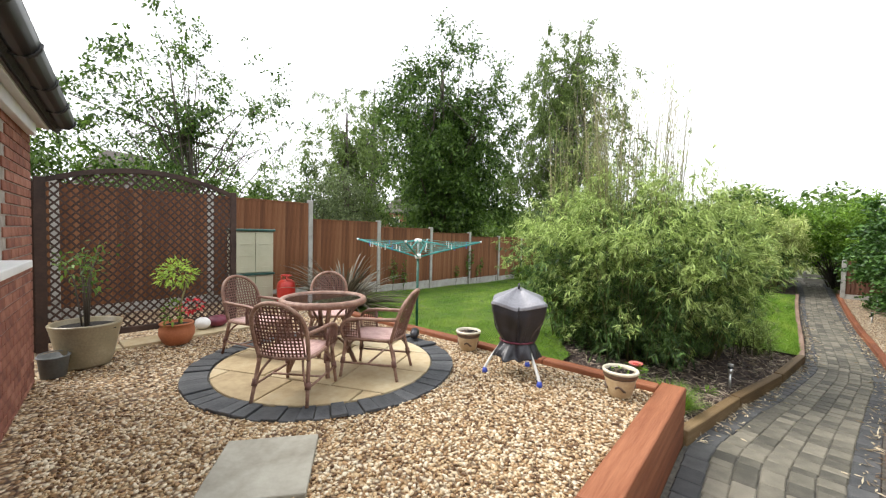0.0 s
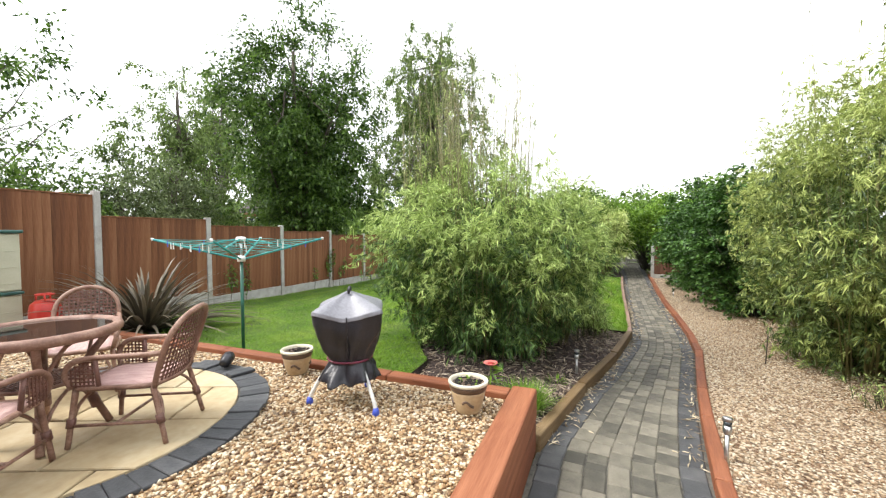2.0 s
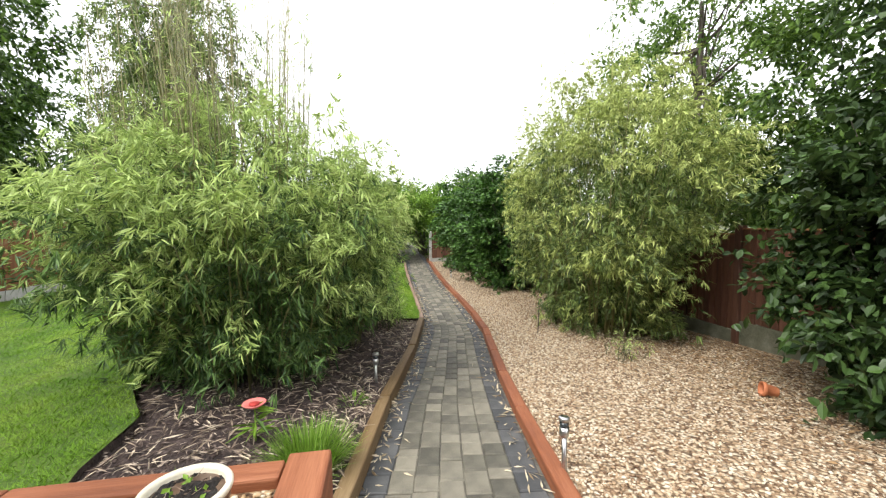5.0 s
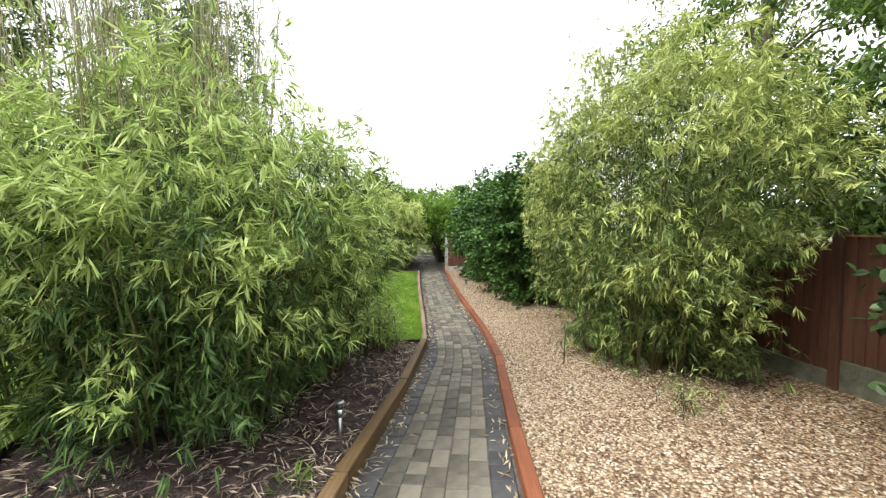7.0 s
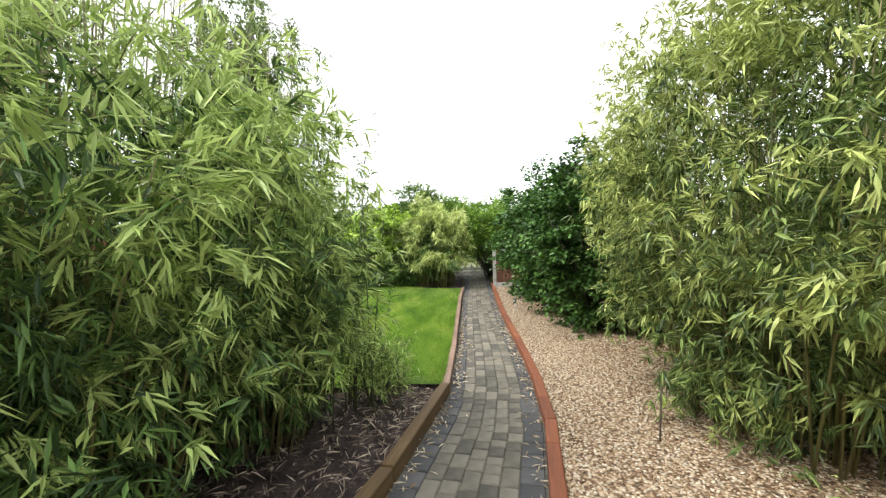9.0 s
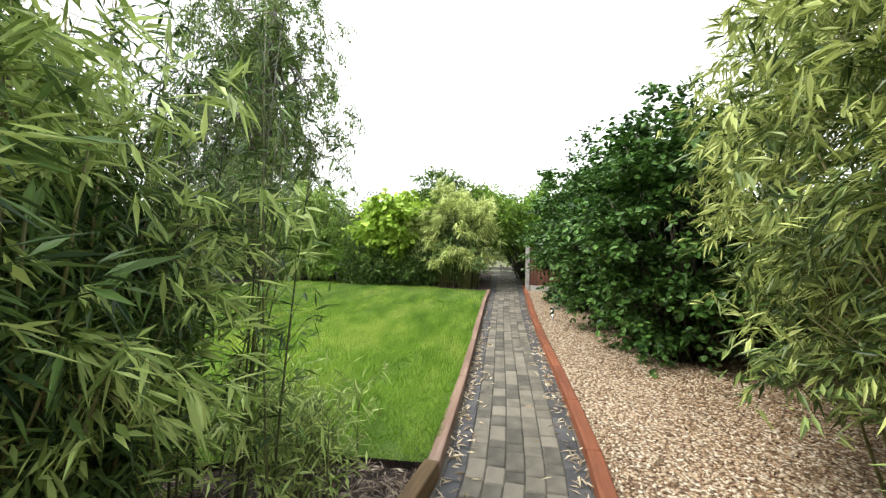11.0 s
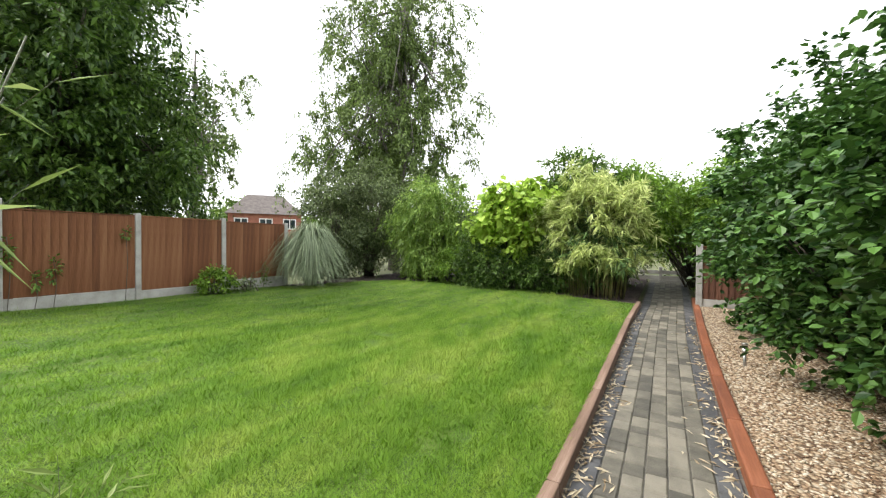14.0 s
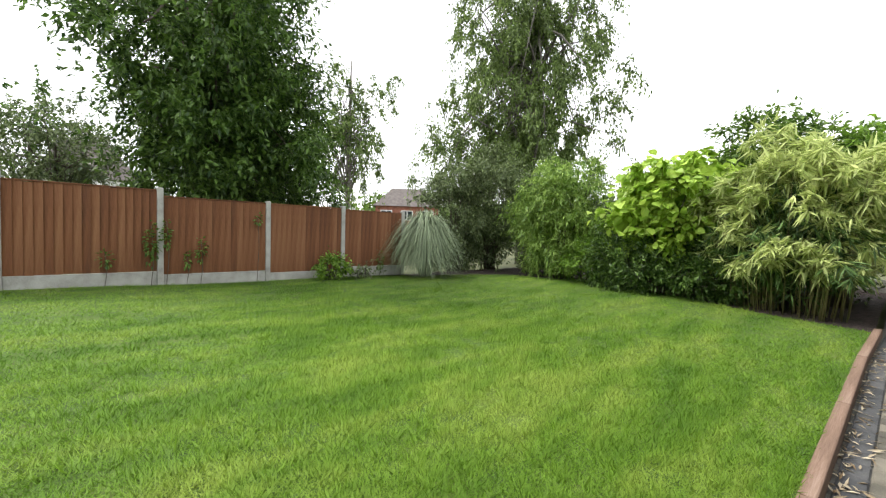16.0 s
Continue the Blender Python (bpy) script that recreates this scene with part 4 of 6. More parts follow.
tree("border_shrub", (17.6, 4.75, -0.4), 0, 0, [((0, 0, 0.6), (0.5, 0.6, 0.65), 1.0)], M["leaf_fresh"], "small rounded green shrub in the border", "shrub", leaf=0.08, width=0.045, clumps=40, per=80, clump_r=0.2)
for x, y, h, w in ((16.9, 8.75, 3.3, 0.75), (20.5, 7.6, 3.6, 1.6), (20.6, 4.4, 3.0, 1.7), (18.2, 8.5, 3.8, 1.2), (20.4, 1.6, 2.9, 1.4)):
    tree("hedge_tree", (x, y, -0.35), 0, 0, [((0, 0, h * 0.5), (1.1, w, h * 0.5), 1.0)], M["leaf_grey"], "grey-green small tree at the back of the border", "tree", leaf=0.11, width=0.05, clumps=170, per=100, clump_r=0.34)
pampas = thing("pampas_grass", pose(14.95, 7.75, lawn_z(14.9, 7.8) - 0.03), "tall silvery pampas grass tuft", "grass clump")
gv, gf = [], []
for i in range(2300):
    a, out = rng.uniform(0, 6.28), rng.uniform(0.06, 1.0) ** 0.8
    peak = (1.62 - 0.25 * out ** 2) * rng.uniform(*((0.72, 1.08) if i < 1500 else (0.3, 0.75)))
    d = np.array([math.cos(a), math.sin(a), 0.0])
    s = np.linspace(0, 1, 9)[:, None]
    end = peak * rng.uniform(0.02, 0.75) ** 1.4
    rise = np.where(s < 0.5, np.sin(s / 0.5 * np.pi / 2), 1.0 - (1 - end / peak) * np.clip((s - 0.5) / 0.5, 0, 1) ** 1.7)
    p = d * (0.16 * rng.random() + out * 1.12 * s ** 1.7) + np.array([0, 0, 1.0]) * peak * rise + np.array([rng.normal(0, 0.2), rng.normal(0, 0.2), 0]) * s ** 1.5
    w = np.array([-d[1], d[0], 0]) * 0.008 * (1 - s ** 4)
    gv.append(np.stack([p - w, p + w], 1).reshape(-1, 3))
    gf += [(i * 18 + k * 2, i * 18 + k * 2 + 1, i * 18 + k * 2 + 3, i * 18 + k * 2 + 2) for k in range(8)]
solid("foliage", np.concatenate(gv), gf, M["leaf_pampas"], pampas, smooth=True)
strap_plant("phormium", (3.55, 6.95, lawn_z(3.5, 7.0) - 0.02), 240, 1.5, 0.06, M["leaf_phormium"], "bronze-green spiky flax plant beside the lawn", "plant", arch=0.3, rise=(0.1, 0.85))
tree("border_shrub", (12.6, 8.05, lawn_z(12.6, 8) - 0.02), 0, 0, [((0, 0, 0.3), (0.35, 0.25, 0.3), 1.0)], M["leaf_fresh"], "small bright green shrub at the fence foot", "shrub", leaf=0.07, width=0.045, clumps=30, per=50, clump_r=0.12)
tree("border_shrub", (13.35, 7.95, lawn_z(13.3, 8) - 0.02), 0, 0, [((0, 0, 0.15), (0.65, 0.2, 0.17), 1.0)], M["leaf_grey"], "low straggly green plants at the fence foot", "shrub", leaf=0.07, width=0.035, clumps=24, per=30, clump_r=0.13)

# trees beyond the fence
tree("broadleaf_tree", (10.75, 10.6, -0.4), 8.0, 0.22, [((0, 0, 5.4), (2.5, 2.2, 3.8), 1.0), ((0.1, 0, 3.0), (2.3, 1.7, 1.9), 0.6)], M["leaf_dark"], "large dark green tree behind the fence", leaf=0.15, width=0.07, clumps=220, per=200, clump_r=0.6, fill=0.9, limbs=16)
tree("far_tree", (12.0, 18.5, -0.4), 8.0, 0.16, [((0, 0, 5.6), (2.7, 2.2, 3.4), 1.0), ((0.3, 0, 2.6), (2.4, 2.0, 1.9), 0.7)], M["leaf_birch"], "pale grey-green tree behind the fence", leaf=0.16, width=0.08, clumps=130, per=100, clump_r=0.5, fill=0.95, droop=0.7)
tree("broadleaf_tree", (12.7, 13.6, -0.4), 5.5, 0.15, [((0, 0, 3.9), (1.5, 1.5, 3.0), 1.0)], M["leaf_mid"], "leafy green tree behind the garden fence", leaf=0.14, width=0.07, clumps=120, per=120, clump_r=0.46, fill=0.8)
BIRCH = dict(leaf=0.15, width=0.08, per=135, clump_r=0.5, bark=M["birch"], droop=1.0, fill=0.95, flat=1.5, limbs=22)
tree("birch_tree", (23.0, 10.9, -0.4), 14.5, 0.26, [((0, 0, 10.0), (3.6, 3.6, 5.2), 1.0), ((-0.3, 0.5, 5.4), (4.4, 4.8, 3.2), 0.9)], M["leaf_birch"], "tall silver birch with drooping twigs", clumps=310, **BIRCH)
tree("birch_tree", (26.0, 34.0, -0.5), 17.0, 0.26, [((0, 0, 10.5), (4.6, 4.6, 6.8), 1.2)], M["leaf_birch"], "distant silver birch with thin drooping foliage", clumps=120, **{**BIRCH, "leaf": 0.26, "width": 0.15, "clump_r": 0.7, "per": 110})
tree("cherry_tree", (2.6, 12.4, -0.1), 4.3, 0.10, [((-0.2, 0, 4.2), (3.3, 1.6, 2.3), 1.0)], M["leaf_dark"], "airy tree with thin upright branches behind the fence", leaf=0.13, width=0.062, clumps=130, per=64, clump_r=0.36, fill=0.9, limbs=22)
tree("hedgerow_tree", (-1.2, 12.0, -0.1), 3.5, 0.1, [((0, 0, 2.6), (2.2, 1.2, 1.7), 1.0)], M["leaf_mid"], "leafy green tree behind the trellis", leaf=0.13, width=0.06, clumps=110, per=100, clump_r=0.4)
for i, (x, y, h, w, mt) in enumerate(((3.6, 11.0, 3.0, 1.5, "leaf_mid"), (5.9, 11.8, 3.3, 1.4, "leaf_grey"), (7.9, 13.0, 3.6, 1.5, "leaf_grey"), (13.4, 12.5, 2.8, 1.6, "leaf_dark"), (1.2, 11.5, 3.1, 1.4, "leaf_mid"))):
    tree("hedgerow_tree", (x, y, -0.3), h * 0.8, 0.08, [((0, 0, h * 0.58), (w, 1.0, h * 0.48), 1.0)], M[mt], "green hedgerow tree behind the fence", leaf=0.11, width=0.05, clumps=110, per=110, clump_r=0.32, fill=0.8)
tree("far_tree", (6.0, 26.0, -0.4), 6.0, 0.15, [((0, 0, 5.0), (3.5, 2.5, 2.8), 1.0)], M["leaf_dark"], "dark tree far behind the fence", leaf=0.24, width=0.12, clumps=80, per=50, clump_r=0.6, fill=0.9)

# woods in the distance
wp, wd = [], []
for i in range(130):
    a = rng.uniform(-48, 62)
    r = rng.uniform(46, 78)
    c = np.array([8 + r * math.cos(radians(a)), r * math.sin(radians(a)), 1.0])
    h = (7.0 if abs(a + 20) < 26 else 4.6) * rng.uniform(0.7, 1.15)
    g = unit(rng.normal(0, 1, (420, 3))) * rng.uniform(0.7, 1.0, (420, 1)) * np.array([3.6, 3.6, h * 0.62]) + c + np.array([0, 0, h * 0.4])
    wp.append(g)
    wd.append(rng.normal(0, 1, (420, 3)))
tagged(leaves("woodland", np.concatenate(wp), np.concatenate(wd), 0.75, 0.45, M["leaf_mid"]), "green wooded hillside in the distance", "woodland", kind="stuff")
# nearer hedge line behind the end of the path
for x, y, h, w in ((24, -2.0, 3.2, 2.2), (25, -6.0, 4.2, 2.4), (26, 2.5, 3.0, 2.2), (17.8, -3.6, 3.0, 1.2), (27, 6, 3, 2.0), (21, -3.6, 3.4, 1.3)):
    tree("hedgerow_tree", (x, y, -0.4), 0, 0, [((0, 0, h * 0.5), (1.4, w, h * 0.52), 1.0)], M["leaf_mid"], "green tree at the end of the garden", "tree", leaf=0.16, width=0.08, clumps=110, per=90, clump_r=0.42)


# ---- house ----
M["brick"] = noisy("brick", [(0.1, (0.13, 0.042, 0.026)), (0.5, (0.235, 0.085, 0.052)), (0.9, (0.34, 0.15, 0.10))], 9, 0.85, bump=0.4, bscale=90, piece=0.5)
M["mortar"] = noisy("mortar", [(0.3, (0.24, 0.21, 0.18)), (0.7, (0.38, 0.35, 0.31))], 12, 0.95, bump=0.4)
M["roof"] = noisy("dark_roof_tile", [(0.2, (0.018, 0.018, 0.019)), (0.7, (0.05, 0.048, 0.046))], 4, 0.75, bump=0.4, bscale=50, piece=0.3)
M["pvc"] = noisy("white_plastic", [(0.3, (0.68, 0.68, 0.67)), (0.7, (0.8, 0.8, 0.79))], 3, 0.4, bump=0.05)
M["dark_wood"] = noisy("dark_brown_timber", [(0.2, (0.022, 0.012, 0.009)), (0.6, (0.055, 0.028, 0.02)), (0.9, (0.09, 0.05, 0.035))], 4, 0.7, bump=0.3, bscale=30, piece=0.2)
g, gn, gl, gb = material("window_glass", 0.03)
gb.inputs["Base Color"].default_value = (0.03, 0.04, 0.045, 1)
gb.inputs["Specular IOR Level"].default_value = 0.8
M["glass"] = g

M["black_pvc"] = noisy("black_plastic", [(0.3, (0.008, 0.008, 0.009)), (0.7, (0.02, 0.02, 0.022))], 3, 0.35, bump=0.05)
house = thing("house", pose(-0.555, 5.55, 0, 0, 0, -10.2), "red brick bungalow with dark tiled roof and black gutter", "house")
bm = bmesh.new()
box(bm, (-0.15, -0.55, 1.1), (0.28, 1.1, 2.6), 0.0)
box(bm, (-0.15, -1.65, 0.42), (0.28, 1.1, 1.24), 0.0)
box(bm, (-0.15, -1.65, 2.26), (0.28, 1.1, 0.28), 0.0)
box(bm, (-0.15, -4.35, 1.1), (0.28, 4.3, 2.6), 0.0)
box(bm, (-2.3, -0.15, 1.1), (4.0, 0.28, 2.6), 0.0)
wall_part = part("wall", bm, M["mortar"], house, "red brick wall with pale mortar")
bm = bmesh.new()
box(bm, (0.03, -1.1 - 0.55, 1.075), (0.2, 1.2, 0.05), 0.008)
win = part("window_sill", bm, M["pvc"], house, "white window sill")
bm = bmesh.new()
for c, s in (((-0.05, -1.15, 1.62), (0.07, 0.1, 1.0)), ((-0.05, -2.15, 1.62), (0.07, 0.1, 1.0)), ((-0.05, -1.65, 1.13), (0.07, 0.9, 0.08)), ((-0.05, -1.65, 2.08), (0.07, 0.9, 0.08)), ((-0.05, -1.65, 1.6), (0.06, 0.06, 0.9))):
    box(bm, c, s, 0.008)
part("window_frame", bm, M["pvc"], house, "white window frame")
bm = bmesh.new()
box(bm, (-0.06, -1.65, 1.6), (0.012, 0.92, 0.9))
part("pane", bm, M["glass"], house, "dark reflecting window pane")
bm = bmesh.new()
box(bm, (0.045, -3.2, 2.15), (0.09, 6.5, 0.02))
for k in range(2):
    box(bm, (0.085 + 0.015 * k, -3.2, 2.148 - 0.006 * k), (0.014, 6.5, 0.03), 0.003)
part("soffit", bm, M["pvc"], house, "white soffit board")
bm = bmesh.new()
box(bm, (0.115, -3.2, 2.21), (0.02, 6.5, 0.13), 0.003)
part("fascia", bm, M["black_pvc"], house, "black fascia board")
bm = bmesh.new()
box(bm, (0.028, -3.3, 2.085), (0.05, 6.3, 0.095), 0.006)
part("frieze_board", bm, M["pvc"], house, "white board at the wall head")
gut = [(0.195 + 0.07 * math.cos(a), 2.235 + 0.075 * math.sin(a)) for a in np.linspace(math.pi, 2 * math.pi, 8)]
gv = [(x, y, z) for y in (-6.3, 0.08) for x, z in gut]
gf = [(i, i + 1, i + 9, i + 8) for i in range(7)]
gutter = solid("gutter", gv, gf, M["black_pvc"], house, "black half-round gutter", True)
sm = gutter.modifiers.new("thick", "SOLIDIFY")
sm.thickness = 0.004
slope = math.radians(32)
tiles = []
for row in range(7):
    bm = bmesh.new()
    r0 = row * 0.28
    for col in range(22):
        y0 = 0.1 - 0.3 * (col + 1)
        box(bm, (0.24 - (r0 + 0.16) * math.cos(slope), y0 + 0.15, 2.27 + (r0 + 0.16) * math.sin(slope) + 0.02), (0.36, 0.295, 0.03), 0.006, Matrix.Rotation(slope + 0.07, 3, "Y"))
    part("tile_course", bm, M["roof"], house, "dark concrete roof tiles")
bm = bmesh.new()
box(bm, (-2.0, -2.9, 2.3 + 0.6), (0.1, 6.3, 0.05))
box(bm, (-1.2, -2.9, 3.01), (3.2, 6.3, 0.05), 0, Matrix.Rotation(slope, 3, "Y"))
part("roof_deck", bm, M["roof"], house)

# ---- trellis ----
trellis = thing("trellis", pose(-0.46, 6.60, 0, 0, 0, -3.0), "dark brown arched lattice trellis screen", "trellis")
TW = 1.86


def arch(x):
    return 1.74 + 0.21 * (1 - ((x - TW / 2) / (TW / 2)) ** 2)


for x, w in ((0.02, 0.09), (TW, 0.07)):
    bm = bmesh.new()
    box(bm, (x, 0, 0.9), (w, 0.07, 1.84), 0.006)
    part("post", bm, M["dark_wood"], trellis)
bm = bmesh.new()
box(bm, (-0.1, 0.03, 0.88), (0.16, 0.05, 1.8), 0.006)
part("side_board", bm, M["dark_wood"], trellis)
bm = bmesh.new()
box(bm, (TW / 2, 0, 0.12), (TW, 0.05, 0.07), 0.006)
part("bottom_rail", bm, M["dark_wood"], trellis)
v, f = [], []
for i in range(25):
    x = TW * i / 24
    for dy, dz in ((-0.03, 0.0), (-0.03, 0.055), (0.03, 0.055), (0.03, 0.0)):
        v.append((x, dy, arch(x) + dz))
for i in range(24):
    for j in range(4):
        f.append((i * 4 + j, i * 4 + (j + 1) % 4, i * 4 + 4 + (j + 1) % 4, i * 4 + 4 + j))
f += [(3, 2, 1, 0), (96, 97, 98, 99)]
solid("top_rail", v, f, M["dark_wood"], trellis)
for sgn in (1, -1):
    for k in range(-22, 24):
        c = k * 0.085
        inside = []
        for s in np.linspace(-0.1, 2.1, 120):
            x = c + s * 0.93 if sgn > 0 else TW - c - s * 0.93
            z = 0.15 + s
            if 0.04 < x < TW - 0.03 and z < arch(x) + 0.01 and z > 0.14:
                inside.append((x, z))
        if len(inside) > 4:
            (xa, za), (xb, zb) = inside[0], inside[-1]
            ln = math.hypot(xb - xa, zb - za)
            bm = bmesh.new()
            box(bm, (0, 0, 0), (ln, 0.008, 0.02))
            o = part("slat", bm, M["dark_wood"], trellis)
            o.matrix_local = Matrix.Translation(((xa + xb) / 2, 0.006 * sgn, (za + zb) / 2)) @ Matrix.Rotation(-math.atan2(zb - za, xb - xa), 4, "Y")

# ---- stone circle, slabs ----
M["sandstone"] = noisy("sandstone", [(0.15, (0.255, 0.187, 0.102)), (0.45, (0.383, 0.297, 0.170)), (0.8, (0.476, 0.399, 0.264))], 2.4, 0.8, bump=0.25, bscale=18, piece=0.35, dist=0.012)
M["greystone"] = noisy("grey_sandstone", [(0.15, (0.176, 0.160, 0.128)), (0.5, (0.288, 0.272, 0.224)), (0.85, (0.384, 0.368, 0.312))], 3, 0.85, bump=0.3, bscale=20)
M["setts"] = noisy("dark_sett", [(0.1, (0.025, 0.028, 0.032)), (0.5, (0.05, 0.053, 0.058)), (0.9, (0.095, 0.097, 0.10))], 9, 0.65, bump=0.4, bscale=60, piece=0.4)
circle = tagged(solid("stone_circle", [(1.42 + 1.24 * math.cos(a), 4.22 + 1.24 * math.sin(a), 0.004) for a in np.linspace(0, 2 * math.pi, 64, endpoint=False)], [tuple(range(64))], M["sand"]), "round sandstone paving with a border of dark setts", kind="structure")


def clip_poly(poly, cx, cy, r, n=56):
    """A convex polygon cut by a round edge."""
    out = poly
    for i in range(n):
        a = 2 * math.pi * (i + 0.5) / n
        nx, ny = math.cos(a), math.sin(a)
        d = nx * cx + ny * cy + r * math.cos(math.pi / n)
        res = []
        for p, q in zip(out, out[1:] + out[:1]):
            dp, dq = nx * p[0] + ny * p[1] - d, nx * q[0] + ny * q[1] - d
            if dp <= 0:
                res.append(p)
            if dp * dq < 0:
                t = dp / (dp - dq)
                res.append((p[0] + (q[0] - p[0]) * t, p[1] + (q[1] - p[1]) * t))
        out = res
        if len(out) < 3:
            return []
    return out


def prism(name, poly, z0, z1, mat, parent, ease=0.006):
    cx, cy = sum(p[0] for p in poly) / len(poly), sum(p[1] for p in poly) / len(poly)
    n = len(poly)
    inner = [(p[0] + (cx - p[0]) * ease / max(0.05, math.hypot(cx - p[0], cy - p[1])), p[1] + (cy - p[1]) * ease / max(0.05, math.hypot(cx - p[0], cy - p[1]))) for p in poly]
    v = [(x, y, z0) for x, y in poly] + [(x, y, z1 - ease) for x, y in poly] + [(x, y, z1) for x, y in inner]
    f = [tuple(range(2 * n, 3 * n))] + [(r * n + i, r * n + (i + 1) % n, (r + 1) * n + (i + 1) % n, (r + 1) * n + i) for r in (0, 1) for i in range(n)]
    return solid(name, v, f, mat, parent)


ca, sa = math.cos(radians(24)), math.sin(radians(24))
for i in range(-3, 3):
    for j in range(-3, 3):
        off = 0.31 if i % 2 else 0.0
        cell = [(i * 0.56 + 0.008, j * 0.68 + off + 0.008), (i * 0.56 + 0.552, j * 0.68 + off + 0.008), (i * 0.56 + 0.552, j * 0.68 + off + 0.672), (i * 0.56 + 0.008, j * 0.68 + off + 0.672)]
        cell = clip_poly([(1.42 + ca * a - sa * b, 4.22 + sa * a + ca * b) for a, b in cell], 1.42, 4.22, 1.035)
        if len(cell) > 2 and max(p[0] for p in cell) - min(p[0] for p in cell) > 0.05:
            prism("flagstone", cell, 0.003, 0.022 + rng.normal(0, 0.001), M["sandstone"], circle)
NB = 66
me = bpy.data.meshes.new("sett")
a0 = math.pi / NB * 0.955
prof = [(1.05, -a0), (1.26, -a0), (1.26, a0), (1.05, a0)]
poly = [(r * math.cos(a), r * math.sin(a)) for r, a in prof]
sv = [(x, y, 0.0) for x, y in poly] + [(x, y, 0.018) for x, y in poly] + [(1.155 + (x - 1.155) * 0.96, y * 0.92, 0.023) for x, y in poly]
me.from_pydata(sv, [], [(8, 9, 10, 11)] + [(r * 4 + i, r * 4 + (i + 1) % 4, r * 4 + 4 + (i + 1) % 4, r * 4 + 4 + i) for r in (0, 1) for i in range(4)])
me.materials.append(M["setts"])
for i in range(NB):
    o = new("sett", me)
    o.parent = circle
    o.matrix_world = pose(1.42, 4.22, 0.003 + rng.normal(0, 0.0015), rng.normal(0, 0.4), rng.normal(0, 0.4), 360 * i / NB)

bm = bmesh.new()
box(bm, (0, 0, 0.012), (0.53, 0.58, 0.035), 0.008)
slab = part("stepping_slab", bm, M["greystone"])
slab.matrix_world = pose(0.165, 2.95, 0.0, 0, 0, -38)
tagged(slab, "weathered buff stone slab lying in the gravel", "paving slab")
for i, x in enumerate((-0.1, 0.38, 0.86, 1.32)):
    bm = bmesh.new()
    box(bm, (0, 0, 0.012), (0.46, 0.34, 0.035), 0.008)
    s = part("paving_slab", bm, M["sandstone"])
    s.matrix_world = pose(x, 6.3, 0.0, 0, 0, -3 + rng.normal(0, 1))
    tagged(s, "buff sandstone slab in front of the trellis", "paving slab", "slabs at the trellis")

# ---- wicker furniture ----
M["rattan"] = noisy("rattan", [(0.15, (0.12, 0.055, 0.036)), (0.5, (0.235, 0.13, 0.092)), (0.9, (0.42, 0.29, 0.22))], 12, 0.55, bump=0.3, bscale=70, piece=0.2)
M["rattan_d"] = noisy("rattan_binding", [(0.2, (0.09, 0.04, 0.03)), (0.7, (0.20, 0.10, 0.08))], 20, 0.55, bump=0.4, bscale=120)
M["weave"] = noisy("rattan_weave", [(0.2, (0.075, 0.03, 0.021)), (0.6, (0.145, 0.066, 0.048)), (0.9, (0.23, 0.125, 0.095))], 16, 0.6, bump=0.3, bscale=100, piece=0.5, island=True)
M["seat_weave"] = noisy("pink_woven_seat", [(0.2, (0.38, 0.22, 0.20)), (0.6, (0.55, 0.37, 0.34)), (0.9, (0.66, 0.49, 0.45))], 9, 0.6, bump=0.5, bscale=140, stretch=(1, 3, 1))
sg, sgn_, sgl, sgb = material("smoked_glass", 0.02)
sgb.inputs["Base Color"].default_value = (0.16, 0.12, 0.11, 1)
sgb.inputs["Transmission Weight"].default_value = 0.85
sgb.inputs["IOR"].default_value = 1.45
M["smoked"] = sg


def rod(name, pts, r, mat, parent, sides=8, label="", n=6, taper=1.0):
    p = [tuple(q) for q in (curve_points(pts, n) if len(pts) > 2 else [Vector(a) for a in pts])]
    v, f = tube_np(p, np.linspace(r, r * taper, len(p)), sides)
    return solid(name, v, f, mat, parent, label, True)


def strips(outline, step, half, place, apart=False):
    """A woven mesh of flat strips within an outline, in two directions; place() bends it into space."""
    pool, single = Pool(), []
    us = [o[0] for o in outline]
    ws = [o[1] for o in outline]

    def inside(u, w):
        c, n = False, len(outline)
        for i in range(n):
            (u0, w0), (u1, w1) = outline[i], outline[i - 1]
            if (w0 > w) != (w1 > w) and u < (u1 - u0) * (w - w0) / (w1 - w0) + u0:
                c = not c
        return c
    for axis_i, (lo, hi, mlo, mhi) in enumerate(((min(us), max(us), min(ws), max(ws)), (min(ws), max(ws), min(us), max(us)))):
        k = lo + step / 2
        while k < hi:
            run = []
            for m in np.linspace(mlo, mhi, 40):
                u, w = (k, m) if axis_i == 0 else (m, k)
                if inside(u, w):
                    run.append((u, w))
            if len(run) > 2:
                run = [run[0], run[len(run) // 3], run[2 * len(run) // 3], run[-1]]
                v, f = [], []
                for u, w in run:
                    for s in (-half, half):
                        a, b = (u + s, w) if axis_i == 0 else (u, w + s)
                        p, nn = place(a, b)
                        v += [p + nn * (0.004 * axis_i), p + nn * (0.004 * axis_i + 0.004)]
                for i in range(3):
                    b = i * 4
                    f += [(b, b + 2, b + 6, b + 4), (b + 1, b + 5, b + 7, b + 3), (b, b + 4, b + 5, b + 1), (b + 2, b + 3, b + 7, b + 6)]
                pool.add(v, f)
                single.append((v, f))
            k += step
    return single if apart else pool


def weave(outline, step, half, place, parent):
    for v, f in strips(outline, step, half, place, apart=True):
        solid("strand", v, f, M["weave"], parent)


